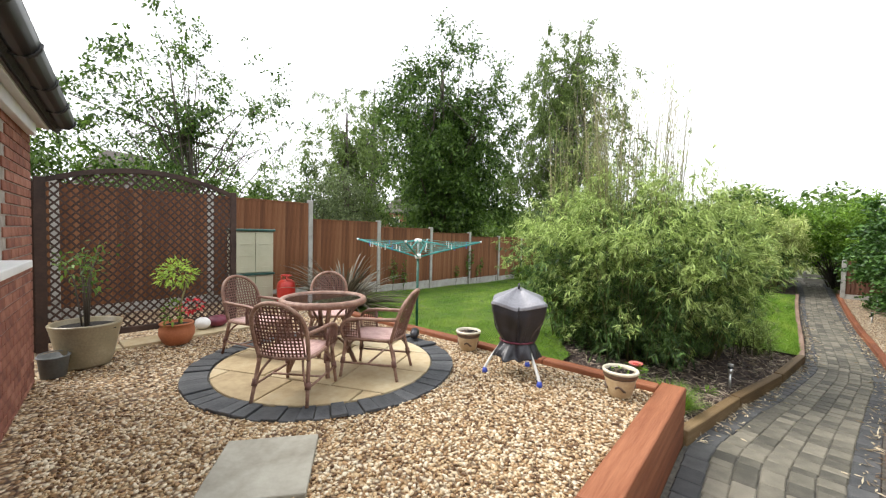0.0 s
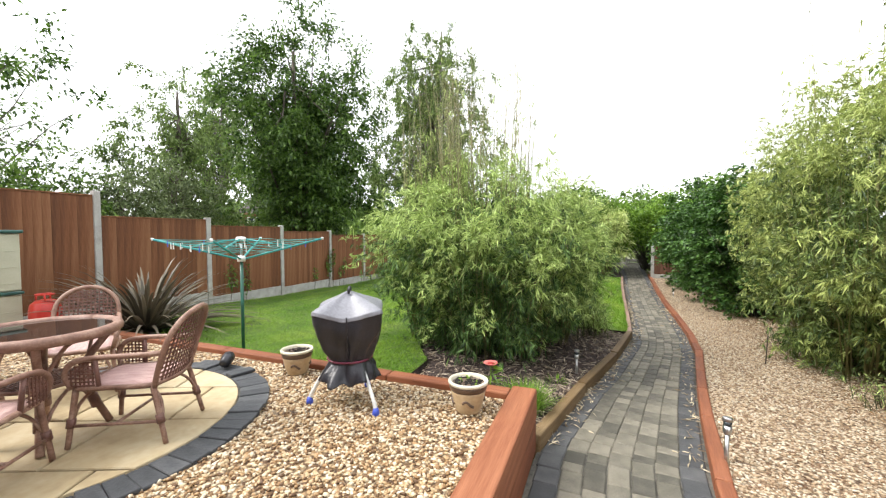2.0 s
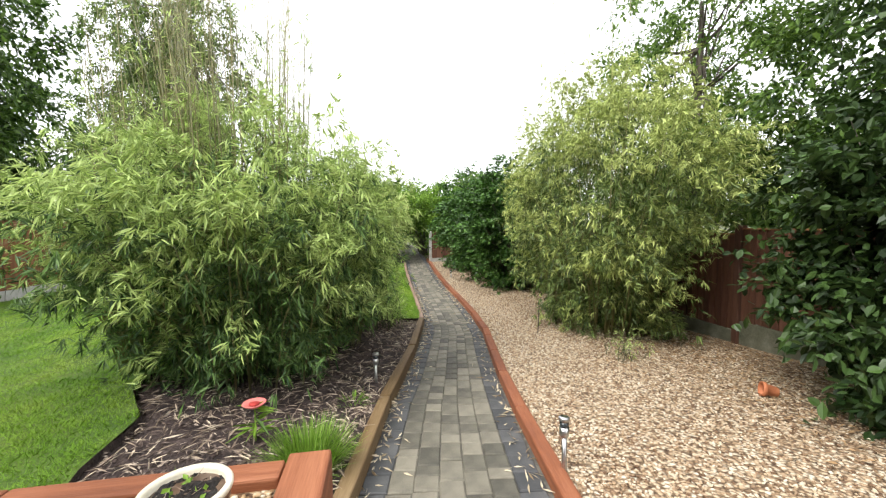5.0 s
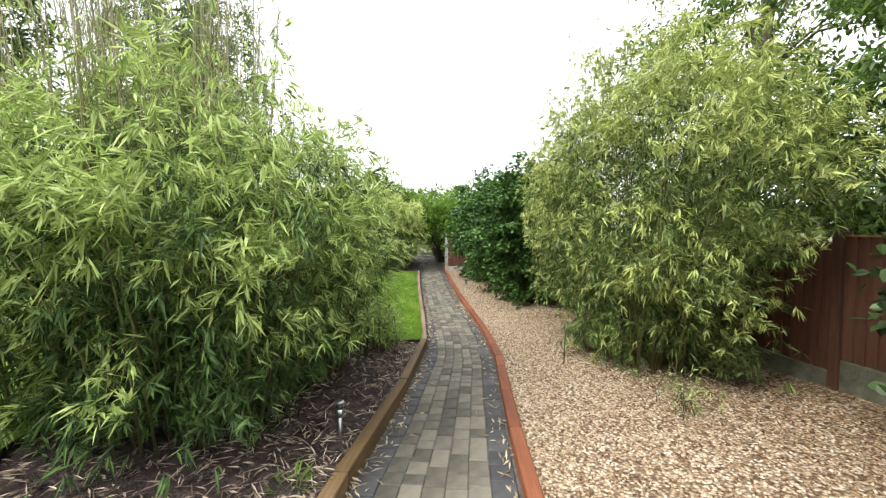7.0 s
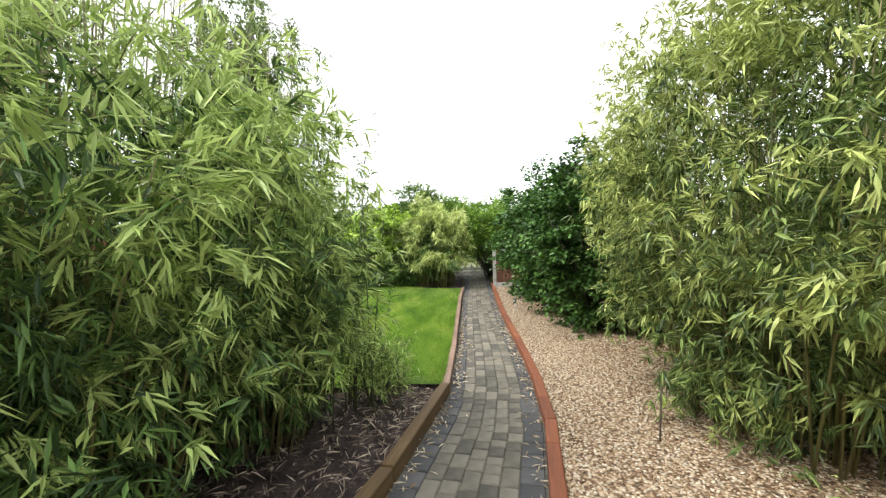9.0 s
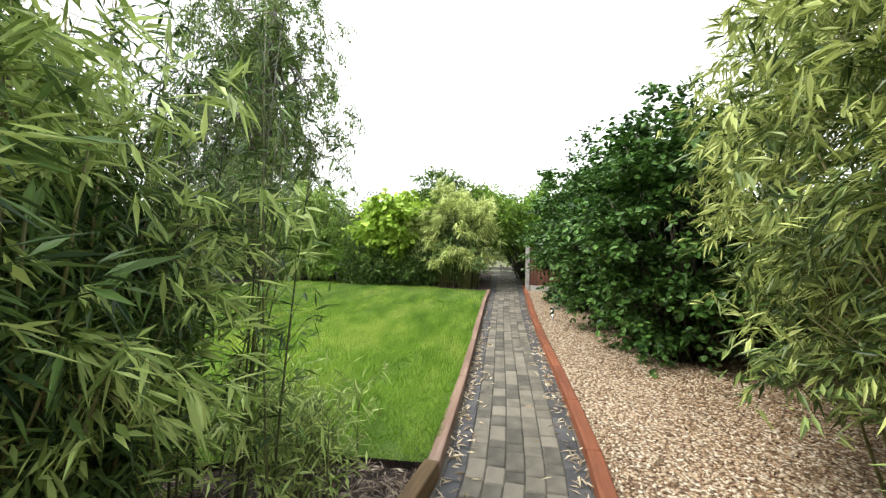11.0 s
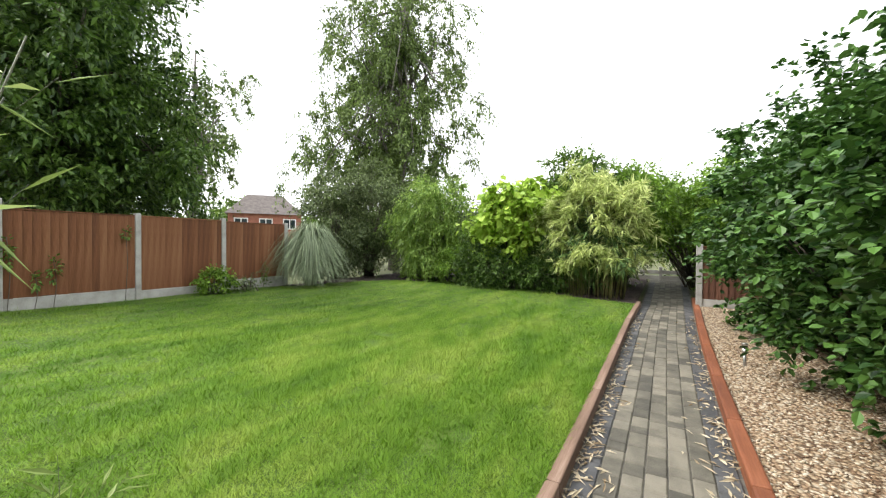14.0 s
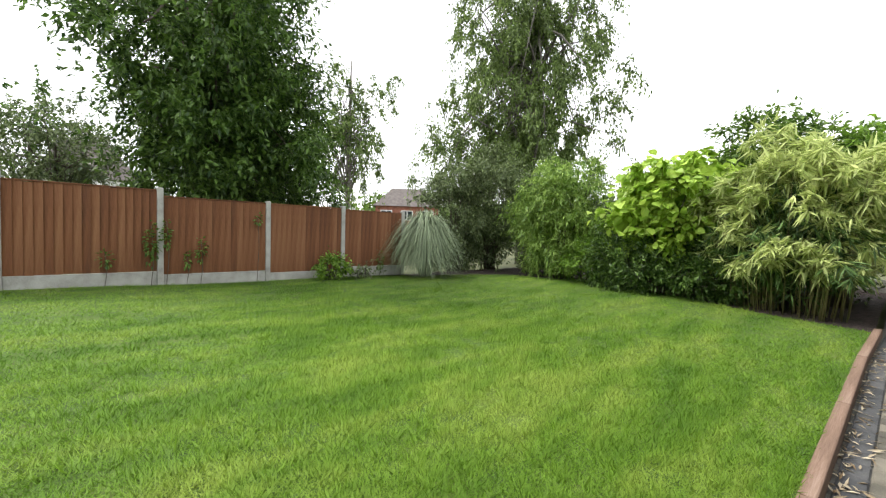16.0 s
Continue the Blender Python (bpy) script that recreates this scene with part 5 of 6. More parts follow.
def rattan_chair(m):
    """Faces +x; rounded woven back, arms with woven panels, bound legs."""
    c = thing("rattan_chair", m, "pinkish-brown rattan armchair with a rounded woven back", "chair", "chairs round the table")
    sz, hw = 0.40, 0.225
    bx, lean = -0.23, 0.16

    def back(u, w):
        return np.array([bx - lean * w / 0.5 - 0.05 * (1 - (u / 0.25) ** 2), u, sz - 0.02 + w]), np.array([0.95, 0, 0.3])
    arch_uw = [(-hw, 0.0)] + [(-hw * 1.06, 0.12), (-hw * 1.08, 0.26)] + [(hw * 1.06 * math.cos(a), 0.30 + 0.22 * math.sin(a)) for a in np.linspace(math.pi * 0.92, math.pi * 0.08, 9)] + [(hw * 1.08, 0.26), (hw * 1.06, 0.12), (hw, 0.0)]
    bf = rod("back_frame", [back(u, w)[0] for u, w in arch_uw], 0.019, M["rattan"], c, n=3, label="curved rattan back frame")
    inner = [(u * 0.9, w * 0.95 + 0.01) for u, w in arch_uw]
    weave(inner, 0.032, 0.0065, back, bf)
    rod("back_rail", [back(-hw, 0.02)[0], back(0, 0.015)[0], back(hw, 0.02)[0]], 0.016, M["rattan"], c)
    # seat
    ring = [(0.25, -hw, sz), (0.27, 0, sz), (0.25, hw, sz), (0.0, hw * 1.08, sz), (bx, hw, sz), (bx - 0.02, 0, sz), (bx, -hw, sz), (0.0, -hw * 1.08, sz), (0.25, -hw, sz)]
    rod("seat_frame", ring, 0.018, M["rattan"], c, n=4)
    bm = bmesh.new()
    bmesh.ops.create_grid(bm, x_segments=10, y_segments=10, size=0.5)
    for vert in bm.verts:
        u, w = vert.co.x * 2, vert.co.y * 2
        vert.co = Vector((0.01 + u * 0.245, w * hw * 1.02 * (1 - 0.05 * u * u), sz + 0.012 + 0.02 * (1 - u ** 2) * (1 - w ** 2)))
    ext = bmesh.ops.extrude_face_region(bm, geom=bm.faces[:])
    for e in ext["geom"]:
        if isinstance(e, bmesh.types.BMVert):
            e.co.z -= 0.022
    bmesh.ops.recalc_face_normals(bm, faces=bm.faces[:])
    part("seat", bm, M["seat_weave"], c, "faded pink woven seat", True)
    # legs with bindings
    for sx, sy in ((1, 1), (1, -1), (-1, 1), (-1, -1)):
        top = (0.245 if sx > 0 else bx, sy * hw, sz + (0.0 if sx > 0 else 0.0))
        foot = ((0.29 if sx > 0 else bx - 0.09), sy * (hw + 0.03), 0.0)
        mid = [(a + b) / 2 for a, b in zip(top, foot)]
        leg = rod("leg", [top, mid, foot], 0.019, M["rattan"], c, taper=0.85, n=3)
        q0 = [t * 0.35 + f_ * 0.65 for t, f_ in zip(top, foot)]
        q1 = [t * 0.5 + f_ * 0.5 for t, f_ in zip(top, foot)]
        rod("binding", [q0, q1], 0.026, M["rattan_d"], leg)
        # bent brace from the leg up to the seat
        rod("brace", [[t * 0.25 + f_ * 0.75 for t, f_ in zip(top, foot)], (mid[0] * 0.96, sy * hw * 0.86, 0.27), (top[0] * 0.72, sy * hw * 0.62, sz - 0.03), (top[0] * 0.4, sy * hw * 0.6, sz - 0.015)], 0.011, M["rattan"], c, 6, n=3)
    # arms
    for sy in (1, -1):
        y = sy * (hw + 0.035)
        pts = [back(sy * hw * 1.06, 0.24)[0], (-0.1, y, sz + 0.215), (0.1, y, sz + 0.21), (0.23, y, sz + 0.185), (0.285, y, sz + 0.11), (0.265, sy * (hw + 0.01), sz + 0.0)]
        arm = rod("arm", pts, 0.019, M["rattan"], c, n=4, label="rounded rattan arm")
        rod("arm_post", [(0.09, sy * (hw + 0.02), sz), (0.10, y, sz + 0.2)], 0.014, M["rattan_d"], c)
        panel = [(0.11, 0.01), (0.25, 0.01), (0.275, 0.1), (0.22, 0.175), (0.11, 0.195)]
        weave(panel, 0.026, 0.005, lambda u, w, y=y: (np.array([u, y - 0.01, sz + w]), np.array([0, 1.0, 0])), arm)
    # stretchers
    for sy in (1, -1):
        rod("stretcher", [(0.275, sy * (hw + 0.02), 0.15), (bx - 0.06, sy * (hw + 0.02), 0.15)], 0.011, M["rattan"], c)
    rod("stretcher", [(0.0, -hw - 0.015, 0.15), (0.0, hw + 0.015, 0.15)], 0.011, M["rattan"], c)
    return c


Z0 = 0.026
first = rattan_chair(pose(0.81, 3.74, Z0, 0, 0, 33))
first.scale = (0.87, 0.87, 0.87)
copy_thing(first, pose(1.55, 3.64, Z0, 0, 0, 119))
copy_thing(first, pose(1.80, 4.78, Z0, 0, 0, -122))
copy_thing(first, pose(1.06, 4.96, Z0, 0, 0, -75))

table = thing("rattan_table", pose(1.26, 4.07, Z0, 0, 0, 20), "round rattan patio table with a smoked glass top", "table")
TR, TZ = 0.37, 0.65
rod("rim", [(TR * math.cos(a), TR * math.sin(a), TZ) for a in np.linspace(0, 2 * math.pi, 25)], 0.032, M["rattan"], table, 10, "thick woven rim", n=2)
bm = bmesh.new()
bmesh.ops.create_cone(bm, cap_ends=True, segments=48, radius1=TR - 0.02, radius2=TR - 0.02, depth=0.008, matrix=Matrix.Translation((0, 0, TZ + 0.012)))
part("tabletop", bm, M["smoked"], table, "smoked glass tabletop")
for k in range(4):
    a = math.pi / 4 + k * math.pi / 2
    cx, cy = math.cos(a), math.sin(a)
    leg = rod("leg", [(cx * 0.34, cy * 0.34, TZ - 0.02), (cx * 0.2, cy * 0.2, 0.42), (cx * 0.2, cy * 0.2, 0.28), (cx * 0.31, cy * 0.31, 0.0)], 0.021, M["rattan"], table)
    rod("binding", [(cx * 0.225, cy * 0.225, 0.2), (cx * 0.25, cy * 0.25, 0.12)], 0.029, M["rattan_d"], leg)
    rod("binding", [(cx * 0.20, cy * 0.20, 0.38), (cx * 0.2, cy * 0.2, 0.31)], 0.028, M["rattan_d"], leg)
    b = a + math.pi / 2
    rod("brace", [(cx * 0.27, cy * 0.27, 0.10), (cx * 0.18 + math.cos(b) * 0.06, cy * 0.18 + math.sin(b) * 0.06, 0.23), (cx * 0.06 + math.cos(b) * 0.12, cy * 0.06 + math.sin(b) * 0.12, 0.29)], 0.011, M["rattan"], table, 6)
    rod("brace", [(cx * 0.2, cy * 0.2, 0.36), (cx * 0.24 + math.cos(b) * 0.1, cy * 0.24 + math.sin(b) * 0.1, 0.56), (cx * 0.3 + math.cos(b) * 0.16, cy * 0.3 + math.sin(b) * 0.16, TZ - 0.02)], 0.011, M["rattan"], table, 6)
rod("lower_ring", [(0.2 * math.cos(a), 0.2 * math.sin(a), 0.35) for a in np.linspace(0, 2 * math.pi, 17)], 0.012, M["rattan"], table, 6, n=2)
strips([(0.19 * math.cos(a), 0.19 * math.sin(a)) for a in np.linspace(0, 2 * math.pi, 20, endpoint=False)], 0.03, 0.006, lambda u, w: (np.array([u, w, 0.35]), np.array([0, 0, 1.0]))).make("lower_shelf", M["weave"], table, "woven shelf", smooth=False)


# ---- pots and containers ----
def lathe(name, prof, mat, parent=None, label="", seg=32, wob=0.0):
    """A turned shape from (radius, height) pairs."""
    n = len(prof)
    v = []
    for k in range(seg):
        a = 2 * math.pi * k / seg
        for r, z in prof:
            q = r * (1 + wob * noise.noise(Vector((math.cos(a) * 1.5, math.sin(a) * 1.5, z * 4))))
            v.append((q * math.cos(a), q * math.sin(a), z))
    f = [(k * n + i, ((k + 1) % seg) * n + i, ((k + 1) % seg) * n + i + 1, k * n + i + 1) for k in range(seg) for i in range(n - 1)]
    f += [tuple(k * n for k in range(seg))[::-1]] if prof[0][0] > 0.001 else []
    if prof[-1][0] > 0.001:
        f.append(tuple(k * n + n - 1 for k in range(seg)))
    return solid(name, v, f, mat, parent, label, True)


M["glaze"] = noisy("buff_glazed_clay", [(0.2, (0.36, 0.24, 0.13)), (0.6, (0.50, 0.37, 0.22)), (0.9, (0.60, 0.48, 0.32))], 5, 0.4, bump=0.1, bscale=40)
M["glaze_rim"] = noisy("cream_glaze", [(0.3, (0.55, 0.50, 0.38)), (0.7, (0.70, 0.65, 0.53))], 6, 0.35, bump=0.05)
M["glaze_band"] = noisy("dark_brown_glaze", [(0.3, (0.06, 0.035, 0.022)), (0.7, (0.13, 0.075, 0.045))], 8, 0.35, bump=0.1)
M["soil"] = noisy("potting_soil", [(0.3, (0.004, 0.003, 0.002)), (0.6, (0.012, 0.008, 0.006)), (0.9, (0.04, 0.028, 0.02))], 30, 0.95, bump=1.0, bscale=60, dist=0.02)
M["terracotta"] = noisy("terracotta", [(0.2, (0.30, 0.09, 0.035)), (0.6, (0.44, 0.155, 0.065)), (0.9, (0.55, 0.26, 0.14))], 5, 0.75, bump=0.1)
M["stoneware"] = noisy("olive_stoneware", [(0.2, (0.17, 0.14, 0.085)), (0.6, (0.29, 0.245, 0.155)), (0.9, (0.44, 0.38, 0.27))], 3, 0.35, bump=0.1)


def glazed_pot(m, label):
    p = thing("plant_pot", m, label, "plant pot", "glazed patio pots")
    lathe("body", [(0.0, 0.0), (0.10, 0.0), (0.108, 0.012), (0.128, 0.08), (0.143, 0.15), (0.15, 0.185)], M["glaze"], p, "buff glazed body")
    lathe("band", [(0.1515, 0.178), (0.158, 0.19), (0.160, 0.212), (0.157, 0.222)], M["glaze_band"], p, "dark brown band under the rim")
    lathe("rim", [(0.156, 0.221), (0.168, 0.228), (0.171, 0.242), (0.165, 0.252), (0.148, 0.252), (0.142, 0.235), (0.138, 0.20)], M["glaze_rim"], p, "cream rim")
    heap = []
    for r in np.linspace(0.145, 0.0, 12):
        heap.append([(r * math.cos(a), r * math.sin(a), 0.222 + 0.026 * noise.noise(Vector((r * math.cos(a) * 28, r * math.sin(a) * 28, m[0][3]))) + 0.012 * noise.noise(Vector((r * math.cos(a) * 75, r * math.sin(a) * 75, 2.0)))) for a in np.linspace(0, 2 * math.pi, 37)[:-1]])
    solid("soil", [q for ring in heap for q in ring], [(i * 36 + k, i * 36 + (k + 1) % 36, (i + 1) * 36 + (k + 1) % 36, (i + 1) * 36 + k) for i in range(11) for k in range(36)], M["soil"], p, "dry soil with dead stems")
    twigs = Pool()
    for k in range(16):
        a, r, b = rng.uniform(0, 6.28), 0.12 * math.sqrt(rng.random()), rng.uniform(0, 6.28)
        q = np.array([r * math.cos(a), r * math.sin(a), 0.228])
        twigs.tube([q, q + np.array([math.cos(b) * 0.04, math.sin(b) * 0.04, rng.uniform(0.0, 0.025)])], [0.0022, 0.001], 3)
    twigs.make("dead_stems", M["straw"], p, "dry pale stems")["kind"] = "stuff"
    for a in (0.3, 1.7, 3.4, 5.0):
        pts = [(0.134 * math.cos(a + t), 0.134 * math.sin(a + t), 0.095 + 0.02 * math.sin(t * 7)) for t in np.linspace(0, 0.7, 6)]
        rod("motif", pts, 0.011, M["glaze_band"], p, 6, "brown scroll motif", n=2)
    return p


pot_a = glazed_pot(pose(2.74, 3.44, 0.012), "buff glazed pot of dry soil beside the lawn edge")
pot_b = glazed_pot(pose(2.60, 1.76, 0.012, 0, 0, 80), "buff glazed pot with small seedlings near the sleepers")
pot_a.scale = pot_b.scale = (0.84, 0.84, 0.88)
n_l = 11
a = rng.uniform(0, 6.28, n_l)
r = 0.1 * np.sqrt(rng.random(n_l))
leaves("seedling", np.column_stack([r * np.cos(a), r * np.sin(a), np.full(n_l, 0.232)]), np.column_stack([rng.normal(0, 1, n_l), rng.normal(0, 1, n_l), rng.uniform(0.1, 0.6, n_l)]), 0.035, 0.022, M["leaf_fresh"], pot_b)["kind"] = "stuff"

big = thing("large_pot", pose(-0.20, 5.78, 0.01), "large olive stoneware pot holding a thin shrub", "plant pot")
lathe("body", [(0.0, 0.0), (0.17, 0.0), (0.185, 0.02), (0.22, 0.16), (0.252, 0.33), (0.268, 0.385), (0.272, 0.40), (0.262, 0.41), (0.245, 0.40), (0.235, 0.34)], M["stoneware"], big, "glazed olive body")
lathe("soil", [(0.242, 0.35), (0.24, 0.36), (0.1, 0.365), (0.0, 0.37)], M["soil"], big, wob=0.15)
pool = Pool()
lp, ld = [], []
for k in range(9):
    a = rng.uniform(0, 6.28)
    e = np.array([0.22 * math.cos(a), 0.22 * math.sin(a), rng.uniform(0.75, 1.35)])
    pts = [np.array([0.03 * math.cos(a), 0.03 * math.sin(a), 0.35]), e * np.array([0.4, 0.4, 0.65]) + np.array([0, 0, 0.1]), e]
    pool.tube(pts, [0.009, 0.006, 0.002], 5)
    q = rng.uniform(0.45, 1.0, 22)[:, None]
    lp.append(pts[1] + (e - pts[1]) * q + rng.normal(0, 0.05, (22, 3)))
    ld.append(rng.normal(0, 1, (22, 3)))
pool.make("stem", M["bark"], big, "thin grey stems")["kind"] = "stuff"
leaves("foliage", np.concatenate(lp), np.concatenate(ld), 0.065, 0.028, M["leaf_mid"], big)

tp = thing("terracotta_pot", pose(0.59, 5.98, 0.01), "round terracotta pot with a small bright green standard shrub", "plant pot")
lathe("body", [(0.0, 0.0), (0.11, 0.0), (0.14, 0.03), (0.175, 0.11), (0.175, 0.17), (0.155, 0.215), (0.165, 0.22), (0.17, 0.235), (0.16, 0.245), (0.145, 0.235), (0.14, 0.2)], M["terracotta"], tp)
lathe("soil", [(0.145, 0.2), (0.14, 0.212), (0.0, 0.22)], M["soil"], tp, wob=0.1)
pool = Pool()
for k in range(4):
    a = rng.uniform(0, 6.28)
    pool.tube([(0.02 * math.cos(a), 0.02 * math.sin(a), 0.2), (0.04 * math.cos(a), 0.04 * math.sin(a), 0.45), (0.12 * math.cos(a), 0.12 * math.sin(a), 0.75)], [0.009, 0.007, 0.004], 5)
pool.make("stem", M["cane"], tp, "pale bare stems")
d = unit(rng.normal(0, 1, (300, 3)))
leaves("foliage", np.array([0, 0, 0.8]) + d * np.array([0.2, 0.2, 0.16]) * rng.uniform(0.5, 1, (300, 1)), d + rng.normal(0, 0.6, (300, 3)), 0.065, 0.026, M["leaf_lime"], tp)
d = unit(rng.normal(0, 1, (90, 3)))
leaves("low_foliage", np.array([-0.06, -0.08, 0.36]) + d * np.array([0.08, 0.08, 0.14]), d, 0.05, 0.025, M["leaf_fresh"], tp)
M["petal"] = leaf_material("red_petal", (0.45, 0.02, 0.03), (0.65, 0.05, 0.07), 0.5, 0.2)
d = unit(rng.normal(0, 1, (60, 3)))
leaves("flower_head", np.array([0.16, 0.08, 0.40]) + d * np.array([0.12, 0.07, 0.06]), d, 0.045, 0.035, M["petal"], tp)["kind"] = "stuff"

M["grey_plastic"] = noisy("grey_plastic", [(0.3, (0.10, 0.11, 0.11)), (0.7, (0.18, 0.19, 0.19))], 5, 0.45, bump=0.05)
bk = thing("bucket", pose(-0.44, 5.58, 0.008), "small grey plastic bucket in the gravel", "bucket")
lathe("body", [(0.0, 0.0), (0.085, 0.0), (0.105, 0.17), (0.113, 0.175), (0.113, 0.185), (0.10, 0.185), (0.082, 0.02), (0.0, 0.02)], M["grey_plastic"], bk)
rod("handle", [(-0.105, 0, 0.175), (-0.08, 0.05, 0.2), (0, 0.075, 0.205), (0.08, 0.05, 0.2), (0.105, 0, 0.175)], 0.004, M["grey_plastic"], bk, 6)

M["maroon"] = noisy("maroon_plastic", [(0.3, (0.10, 0.012, 0.03)), (0.7, (0.2, 0.03, 0.06))], 8, 0.4, bump=0.4, bscale=20)
bag = thing("compost_bag", pose(1.12, 6.42, 0.03, 0, 0, 8), "maroon and white plastic bag lying at the trellis foot", "bag")
for nm, x0, ln, mt in (("body", 0.06, 0.24, M["maroon"]), ("end", -0.13, 0.14, M["pvc"])):
    bm = bmesh.new()
    bmesh.ops.create_icosphere(bm, subdivisions=3, radius=1.0)
    for vert in bm.verts:
        n_ = 1 + 0.12 * noise.noise(vert.co * 2.2)
        vert.co = Vector((x0 + vert.co.x * ln * 0.62, vert.co.y * 0.11 * n_, 0.075 + vert.co.z * 0.075 * n_))
    part(nm, bm, mt, bag, smooth=True)

# ---- storage cupboard and gas bottle ----
M["cream_plastic"] = noisy("cream_plastic", [(0.3, (0.374, 0.374, 0.272)), (0.7, (0.459, 0.459, 0.348))], 3, 0.5, bump=0.1, bscale=120)
M["green_plastic"] = noisy("dark_green_plastic", [(0.3, (0.015, 0.06, 0.05)), (0.7, (0.03, 0.10, 0.085))], 5, 0.45, bump=0.1)
cup = thing("storage_cupboard", pose(2.22, 7.85, 0, 0, 0, -4), "tall cream plastic garden cupboard with green trim", "cupboard")
bm = bmesh.new()
box(bm, (0, 0.02, 0.655), (0.62, 0.44, 1.29), 0.012)
part("body", bm, M["cream_plastic"], cup)
for z0, h in ((0.03, 0.50), (0.585, 0.70)):
    for sx in (-1, 1):
        bm = bmesh.new()
        box(bm, (sx * 0.1535, -0.213, z0 + h / 2), (0.302, 0.03, h), 0.008)
        k = z0 + 0.09
        while k < z0 + h - 0.05:
            box(bm, (sx * 0.1535, -0.23, k), (0.2, 0.008, 0.012), 0.002)
            k += 0.2
        part("door", bm, M["cream_plastic"], cup, "cream moulded door")
bm = bmesh.new()
box(bm, (0, -0.01, 0.555), (0.64, 0.5, 0.035), 0.008)
box(bm, (0, -0.25, 0.557), (0.16, 0.03, 0.03), 0.006)
part("band", bm, M["green_plastic"], cup, "dark green band and latch")
bm = bmesh.new()
box(bm, (0, 0.0, 1.315), (0.67, 0.52, 0.04), 0.014)
part("lid", bm, M["green_plastic"], cup, "dark green lid")

M["red_paint"] = noisy("red_paint", [(0.3, (0.42, 0.02, 0.015)), (0.7, (0.58, 0.05, 0.03))], 4, 0.35, bump=0.05)
gas = thing("gas_bottle", pose(2.62, 7.35, 0.01), "red gas bottle standing by the cupboard", "gas bottle")
lathe("body", [(0.0, 0.02), (0.12, 0.02), (0.15, 0.06), (0.155, 0.12), (0.155, 0.32), (0.14, 0.40), (0.09, 0.445), (0.03, 0.46), (0.0, 0.46)], M["red_paint"], gas)
lathe("foot_ring", [(0.115, 0.0), (0.12, 0.0), (0.12, 0.05), (0.115, 0.05)], M["red_paint"], gas)
rod("collar", [(0.085 * math.cos(t), 0.085 * math.sin(t), 0.52) for t in np.linspace(0.4, 5.9, 14)], 0.010, M["red_paint"], gas, 6, n=2)
for t in (0.6, 2.4, 4.3):
    rod("stay", [(0.085 * math.cos(t), 0.085 * math.sin(t), 0.42), (0.085 * math.cos(t), 0.085 * math.sin(t), 0.52)], 0.009, M["red_paint"], gas, 6)
lathe("valve", [(0.0, 0.45), (0.022, 0.45), (0.022, 0.50), (0.012, 0.51), (0.0, 0.51)], M["glaze_band"], gas)

# brackets of the gutter
for k in range(9):
    rod("gutter_bracket", [(0.195 + 0.077 * math.cos(a), 0.02 - 0.62 * k, 2.235 + 0.082 * math.sin(a)) for a in np.linspace(math.pi, 2 * math.pi, 9)], 0.012, M["black_pvc"], house, 5, n=1)

# ---- covered barbecue ----
# same dark vinyl; the sky's reflection is put into its grey colour
M["cover_sheen"] = noisy("vinyl_sky_sheen", [(0.2, (0.15, 0.152, 0.172)), (0.6, (0.23, 0.232, 0.26)), (0.9, (0.31, 0.31, 0.345))], 5, 0.36, bump=0.25, bscale=60)
M["cover_black"] = noisy("black_vinyl", [(0.2, (0.010, 0.010, 0.013)), (0.6, (0.020, 0.020, 0.027)), (0.9, (0.042, 0.041, 0.054))], 5, 0.36, bump=0.3, bscale=90)
M["steel"] = noisy("brushed_steel", [(0.3, (0.42, 0.42, 0.42)), (0.7, (0.6, 0.6, 0.6))], 20, 0.3, metal=1.0, bump=0.1, bscale=120)
M["white_tube"] = noisy("white_tube", [(0.3, (0.62, 0.62, 0.6)), (0.7, (0.75, 0.75, 0.73))], 6, 0.35, bump=0.05)
M["blue_plastic"] = noisy("blue_plastic", [(0.3, (0.03, 0.06, 0.38)), (0.7, (0.06, 0.1, 0.5))], 6, 0.4, bump=0.05)
BR = 0.77
bbq = thing("barbecue", pose(2.43, 2.64, 0.0, 0, 0, 30), "kettle barbecue under a black cover, sky sheen painted on its top", "barbecue")


def cover(name, prof, mat, label, seg=88, steps=5):
    """Loose cloth over a squarish frame; rows are radius, height, squareness and depth of folds."""
    rows = []
    for a_, b_ in zip(prof[:-1], prof[1:]):
        rows += [tuple(u + (v - u) * k / steps for u, v in zip(a_, b_)) for k in range(steps)]
    rows.append(prof[-1])
    n = len(rows)
    v = []
    for k in range(seg):
        a = 2 * math.pi * k / seg
        c, s_ = math.cos(a), math.sin(a)
        box_r = (abs(c) ** 5 + abs(s_) ** 5) ** -0.2
        corner = (box_r - 1.0) / 0.15
        for r, z, sq, fold in rows:
            wave = 0.55 * math.sin(a * 7 + z * 6 + 0.8) + 0.4 * math.sin(a * 13 - z * 9) + 1.1 * noise.noise(Vector((c * 2.2, s_ * 2.2, z * 7)))
            q = BR * r * (1 + (box_r - 1) * sq) * (1 + fold * wave)
            v.append((q * c, q * s_, z + 0.02 * sq * (corner - 0.5) + 0.25 * fold * noise.noise(Vector((c * 3, s_ * 3, z * 6)))))
    f = [(k * n + i, ((k + 1) % seg) * n + i, ((k + 1) % seg) * n + i + 1, k * n + i + 1) for k in range(seg) for i in range(n - 1)]
    o = solid(name, v, f, mat, bbq, label, True)
    t = o.modifiers.new("thick", "SOLIDIFY")
    t.thickness = 0.004
    return o


